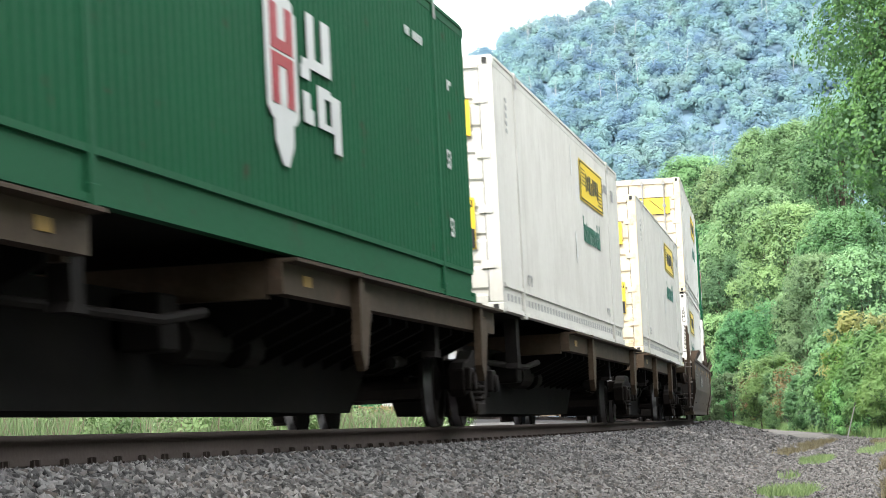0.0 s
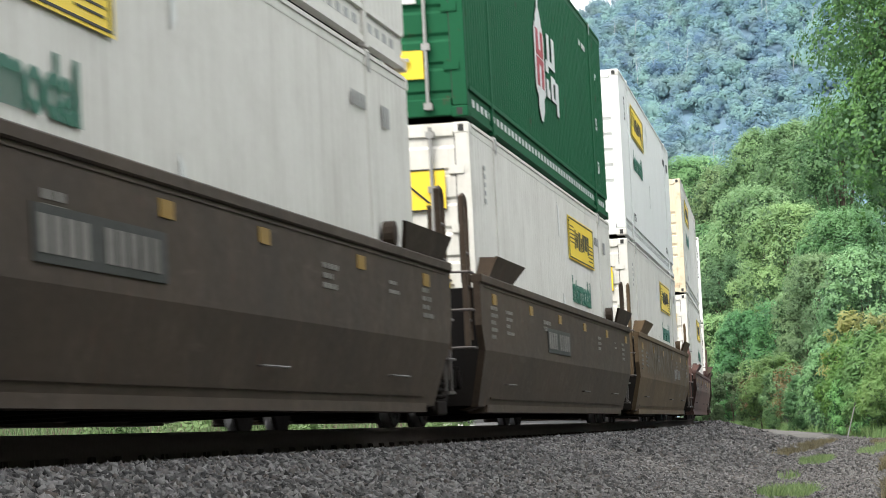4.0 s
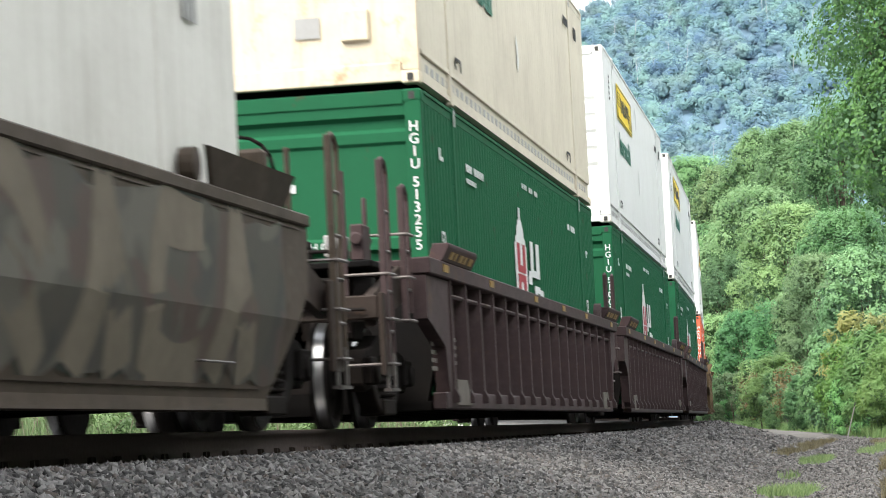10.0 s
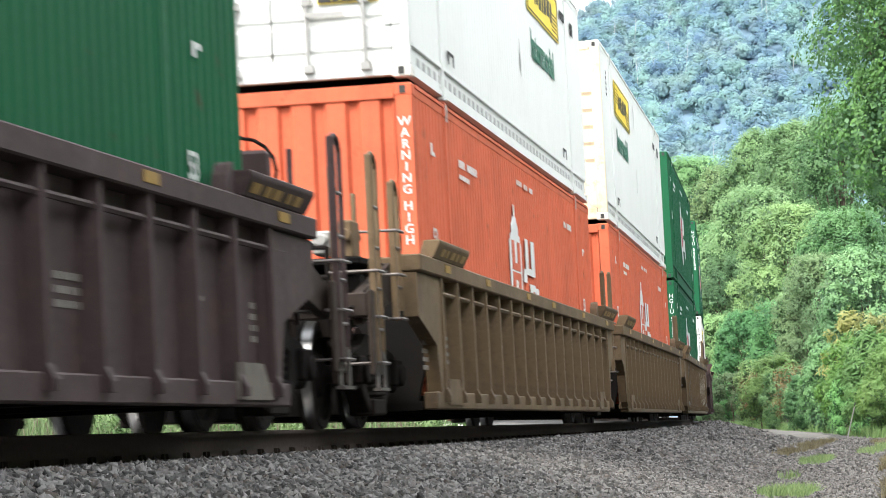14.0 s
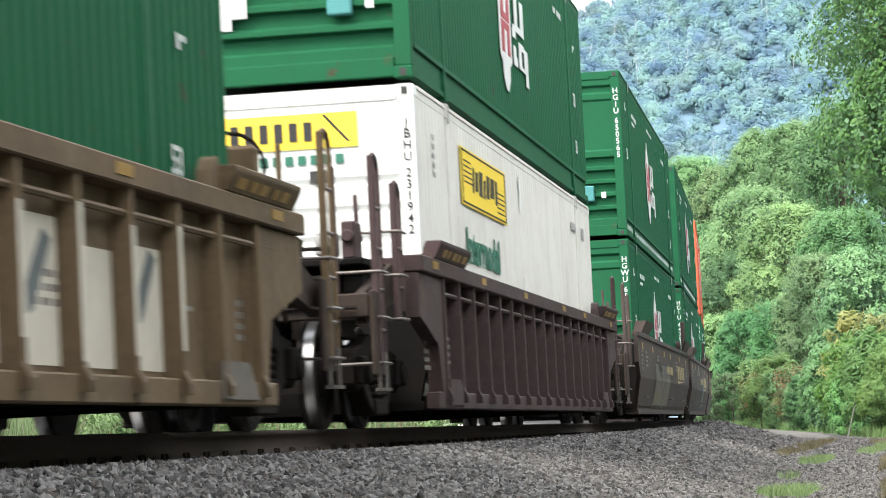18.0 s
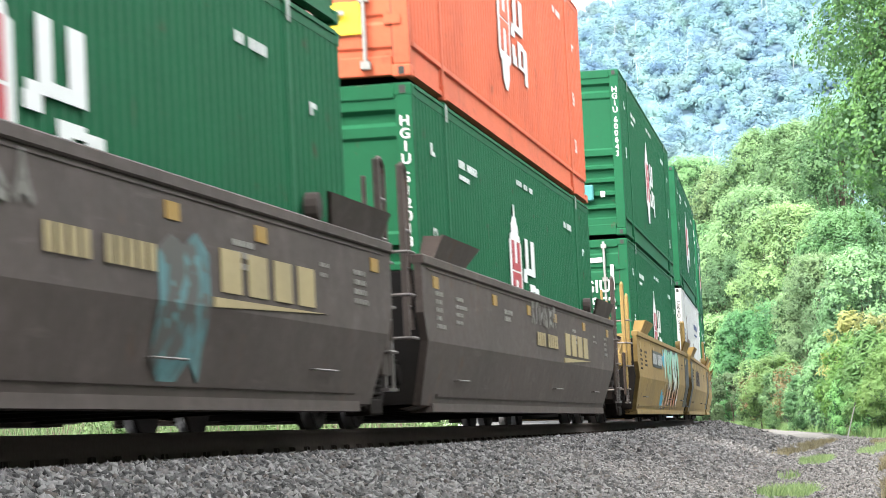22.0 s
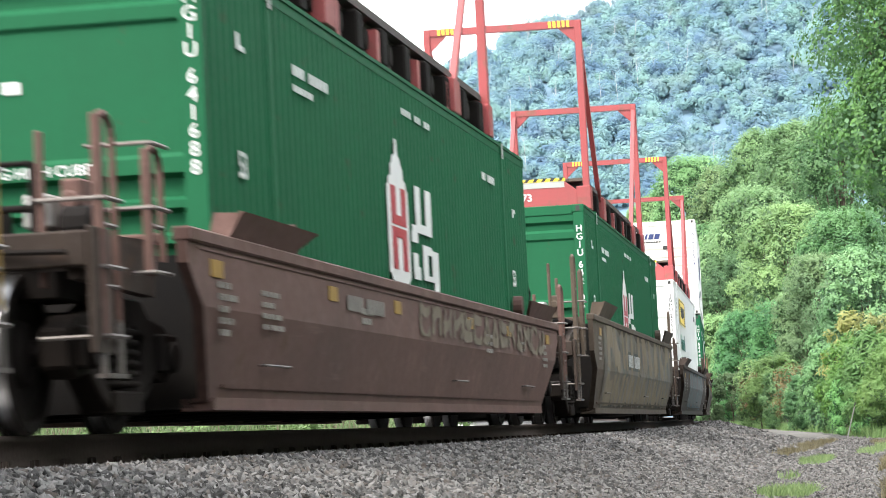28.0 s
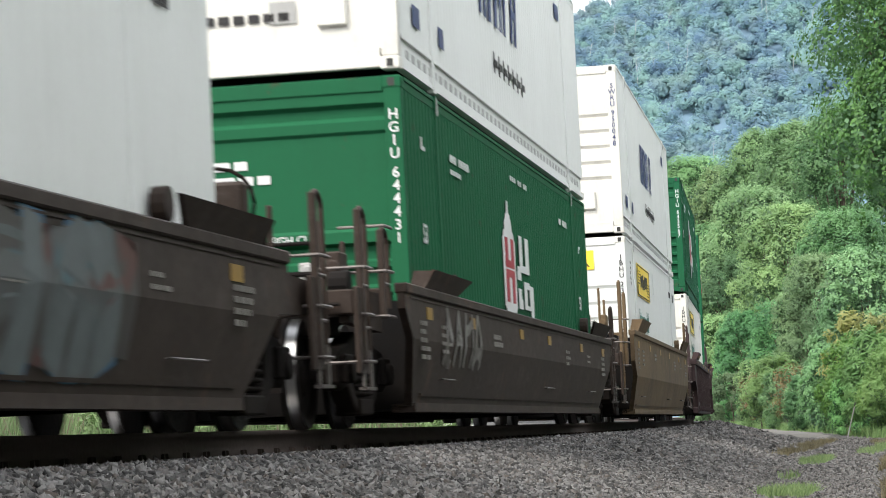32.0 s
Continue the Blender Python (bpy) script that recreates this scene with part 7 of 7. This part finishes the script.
for kind, a, d, height, label in (
        ("bush_dark", -0.0800, 172, 3.2, "dark green shrub at the wood's edge"), ("bush", -0.0700, 155, 3.6, "light green shrub at the wood's edge"), ("bush_frond", -0.0655, 146, 3.6, "shrub with long drooping green leaves"),
        ("bush_dark", -0.0610, 142, 3.0, "dark green shrub at the wood's edge"), ("bush_rust", -0.0590, 138, 3.0, "shrub with reddish leaves"), ("bush_rust", -0.0700, 148, 2.9, "shrub with reddish leaves"),
        ("bush", -0.0550, 134, 2.6, "light green shrub beside the path"), ("bush_dark", -0.0500, 128, 3.1, "dark green shrub beside the path"), ("bush", -0.0455, 120, 3.6, "leafy light green shrub beside the path"),
        ("bush_frond", -0.0370, 108, 3.6, "shrub with long drooping green leaves"), ("bush_yellow", -0.0385, 113, 4.6, "shrub with pale yellow-green leaves"), ("bush_yellow", -0.0315, 108, 4.3, "shrub with pale yellow-green leaves"),
        ("bush", -0.0400, 106, 2.0, "low green shrub beside the path"), ("bush_frond", -0.0300, 101, 3.5, "shrub with long drooping green leaves"), ("bush_frond", -0.0245, 97, 3.0, "shrub with long drooping green leaves"),
        ("bush_dark", -0.0880, 195, 3.0, "dark green shrub beside the line"), ("bush", -0.0930, 212, 3.3, "light green shrub beside the bend"), ("bush_dark", 0.05, 70, 3.2, "dark green shrub beside the path")):
    x, y = aim(a, d)
    plant(kind, x, y, label, "shrub", d * 2.3, height, UNDER)


def marker_post():
    """A thin grey stake with a dark cap beside the path."""
    x, y = aim(-0.0415, 99)
    t = thing("marker_post", "thin leaning grey stake with a black cap", "post")
    part("stake", "stake", lambda bm: rod(bm, (0, 0, -0.2), (0.28, 0, 1.05), 0.02, 8), STEEL, t)
    part("cap", "stake_cap", lambda bm: rod(bm, (0.28, 0, 1.05), (0.32, 0, 1.2), 0.03, 8), BLACK, t)
    t.matrix_basis = Matrix.Translation((x, y, ground_height(x, y)))


marker_post()


def blades(name, label, spots, material, seed, height):
    """Grass blades in patches: spots are (x, y, radius along x, radius along y, number)."""
    rng = np.random.default_rng(seed)
    P = []
    for x, y, rx, ry, k in spots:
        a, r = rng.uniform(0, 6.283, k), np.sqrt(rng.random(k))
        P.append(np.stack([x + rx * r * np.cos(a) * (1 + 0.25 * np.sin(a * 3 + x)), y + ry * r * np.sin(a) * (1 + 0.2 * np.sin(a * 5))], 1))
    P = np.concatenate(P)
    n = len(P)
    z = np.array([max(ground_height(float(x), float(y)), -0.62) for x, y in P])
    h = height * rng.uniform(0.4, 1.2, n)
    a = rng.uniform(0, 6.283, n)
    w = 0.002 + 0.004 * rng.random(n) + h * 0.012
    lean = rng.normal(size=(n, 2)) * (h * 0.35)[:, None]
    b = np.stack([P[:, 0], P[:, 1], z - 0.02], 1)
    d = np.stack([np.cos(a) * w, np.sin(a) * w, np.zeros(n)], 1)
    mid = b + np.stack([lean[:, 0] * 0.4, lean[:, 1] * 0.4, h * 0.6], 1)
    tip = b + np.stack([lean[:, 0], lean[:, 1], h], 1)
    v = np.stack([b - d, b + d, mid + d * 0.7, mid - d * 0.7, tip], 1).reshape(-1, 3)
    i = np.arange(n)[:, None] * 5
    f = np.concatenate([i + [[0, 1, 2]], i + [[0, 2, 3]], i + [[3, 2, 4]]])
    tagged(new(name, fast_mesh(name, v, f, material)), label, "grass", kind="stuff")


def strip(a0, a1, d0, d1, k, r):
    out = []
    for i in range(k):
        f = (i + 0.5) / k
        x, y = aim(a0 + (a1 - a0) * f, d0 + (d1 - d0) * f)
        out.append((x, y, r, r * 2.2, 1))
    return out


edge = [(x, y, 0.35 + 0.3 * (i % 3), 2.6, 150 + 110 * (i % 4)) for i, (x, y, *_) in enumerate(strip(-0.092, -0.0225, 186, 92, 46, 1))]
blades("verge_grass", "green grass along the foot of the wood", edge, GRASS, 5, 0.42)
blades("path_grass", "patches of green grass in the middle of the path",
       [(-1.6, 26.3, 0.24, 1.3, 2200), (-2.0, 33.0, 0.1, 1.2, 140), (-2.3, 45, 0.2, 3.4, 2400), (-1.9, 60, 0.25, 7, 1500), (-1.8, 70, 0.3, 8, 2600)], GRASS, 6, 0.12)
blades("dry_verge", "dry brown grass and stalks beside the path",
       [(-0.62, 30, 0.22, 6, 2300), (-1.0, 46, 0.3, 9, 2600), (-3.3, 58, 0.16, 8, 1100), (-3.7, 72, 0.25, 9, 1600), (-1.9, 80, 0.6, 12, 1800)], GRASS_DRY, 7, 0.15)
# rough growth on the far side of the line
rr = random.Random(3)
far_side = []
for i in range(150):
    x, y = aim(rr.uniform(-0.36, -0.185), rr.uniform(78, 125))
    far_side.append((x, y, 1.3, 2.2, 130))
blades("rough_grass", "rough grass behind the line", far_side, SCRUB, 8, 0.85)
blades("straw_grass", "dry stalks behind the line", [(x, y, a, b, 22) for x, y, a, b, k in far_side], GRASS_DRY, 9, 1.1)


def scrub():
    """Low tangled growth behind the line."""
    rng = np.random.default_rng(21)
    lobes = []
    for x, y, *_ in far_side:
        lobes.append((x + rr.uniform(-2, 2), y + rr.uniform(-3, 3), ground_height(x, y) + rr.uniform(0.1, 0.6), rr.uniform(0.4, 0.9)))
    c, n = crown_points(rng, lobes, 22, 12, 0.28)
    v, f = leaf_cards(c, n, 0.085 * rng.uniform(0.6, 1.4, len(c)), rng)
    tagged(new("scrub", fast_mesh("scrub", v, f, SCRUB)), "tangled dull green scrub behind the line", "scrub", kind="stuff")


scrub()


def build_hill():
    """A wooded ridge a kilometre off."""
    def ridge(x):
        h = 178 + (0.46 * max(x + 200, -160) + 0.12 * min(0.0, x + 360) if x < -200 else 0.28 * min(x + 200, 500))
        return h + 3 * noise.noise((x * 0.02, 0, 3)) + 3 * noise.noise((x * 0.07, 0, 8))
    def place(x, v):
        h = max(20.0, ridge(x))
        fold = 10 * noise.noise((x * 0.012, v * 3.0, 1)) * math.sin(math.pi * min(v, 1))
        return (x, 900 + 420 * v + fold, -3 + h * (v ** 0.9 if v <= 1 else 1 - 0.5 * (v - 1)))
    xs, vs = np.linspace(-1500, 1500, 121), np.linspace(0, 1.6, 25)
    V = np.array([place(float(x), float(v)) for v in vs for x in xs])
    k = len(xs)
    i = (np.arange(len(vs) - 1)[:, None] * k + np.arange(k - 1)[None]).ravel()[:, None]
    hill = tagged(new("hill", fast_mesh("hill", V, np.concatenate([i, i + 1, i + k + 1, i + k], 1), HILL_SOIL, True)), "steep wooded hillside with blue haze in its colour", "hill", kind="structure")
    rng = np.random.default_rng(12)
    r = random.Random(12)
    P, N, S = [], [], []
    for zone, low, crowns, tufts, per, size, big in (((-240, -15), 0.36, 1650, 26, 24, 0.64, 1.0), ((-900, -240), 0.1, 500, 8, 10, 2.6, 1.7), ((-15, 800), 0.1, 500, 8, 10, 2.6, 1.7)):
        for _ in range(crowns):
            px, py, pz = place(r.uniform(*zone), low + r.random() * (1.05 - low))
            R = r.uniform(2.8, 6.4) * big
            form = np.array([1, 1, r.uniform(0.9, 1.4)])
            d = rng.normal(size=(tufts, 1, 3))
            d /= np.linalg.norm(d, axis=2, keepdims=True)
            d[..., 2] = np.abs(d[..., 2]) * 1.15 - 0.2
            e = rng.normal(size=(tufts, per, 3))
            e /= np.linalg.norm(e, axis=2, keepdims=True)
            reach = rng.uniform(0.62, 0.98, (tufts, 1, 1)) * R
            P.append((np.array([px, py, pz + R * 0.7]) + (d * reach + e * (0.27 * R)) * form).reshape(-1, 3))
            N.append((d * 0.6 + e * 0.35 + rng.normal(size=e.shape) * 0.1 + np.array([0, -0.1, 0.35])).reshape(-1, 3))
            S.append(size * rng.uniform(0.6, 1.4, tufts * per))
    P, N, S = np.concatenate(P), np.concatenate(N), np.concatenate(S)[:, None]
    N /= np.linalg.norm(N, axis=1, keepdims=True)
    t = np.cross(N, rng.normal(size=N.shape))
    t /= np.maximum(np.linalg.norm(t, axis=1, keepdims=True), 1e-6)
    b = np.cross(N, t)
    v = np.stack([P + t * S * 0.75, P - t * S * 0.45 + b * S * 0.65, P - t * S * 0.45 - b * S * 0.65], 1).reshape(-1, 3)
    f = np.arange(len(v)).reshape(-1, 3)
    tagged(new("hillside_woodland", fast_mesh("hillside_woodland", v, f, HILL_LEAF)), "dense hillside woodland, blue haze mixed into its leaf colour", "woodland", kind="stuff")
    bm = bmesh.new()
    for _ in range(70):
        x, vv = r.uniform(-230, -30), 0.35 + 0.65 * r.random()
        px, py, pz = place(x, vv)
        h = r.uniform(9, 17)
        base, tip = Vector((px, py - 5, pz + 2)), Vector((px + r.uniform(-2, 2), py - 5, pz + h))
        rod(bm, base, tip, 0.13, 4, 0.05)
        for _ in range(4):
            f = r.uniform(0.45, 0.95)
            q = base.lerp(tip, f)
            rod(bm, q, q + Vector((r.uniform(-2, 2), 0, r.uniform(1.0, 3.5))), 0.06, 3, 0.03)
    me = bpy.data.meshes.new("dead_trees")
    bm.to_mesh(me)
    bm.free()
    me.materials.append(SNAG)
    tagged(new("dead_trees", me), "bare bleached dead trees among the woodland", "dead trees", kind="stuff")


build_hill()
build_stones()
motions()
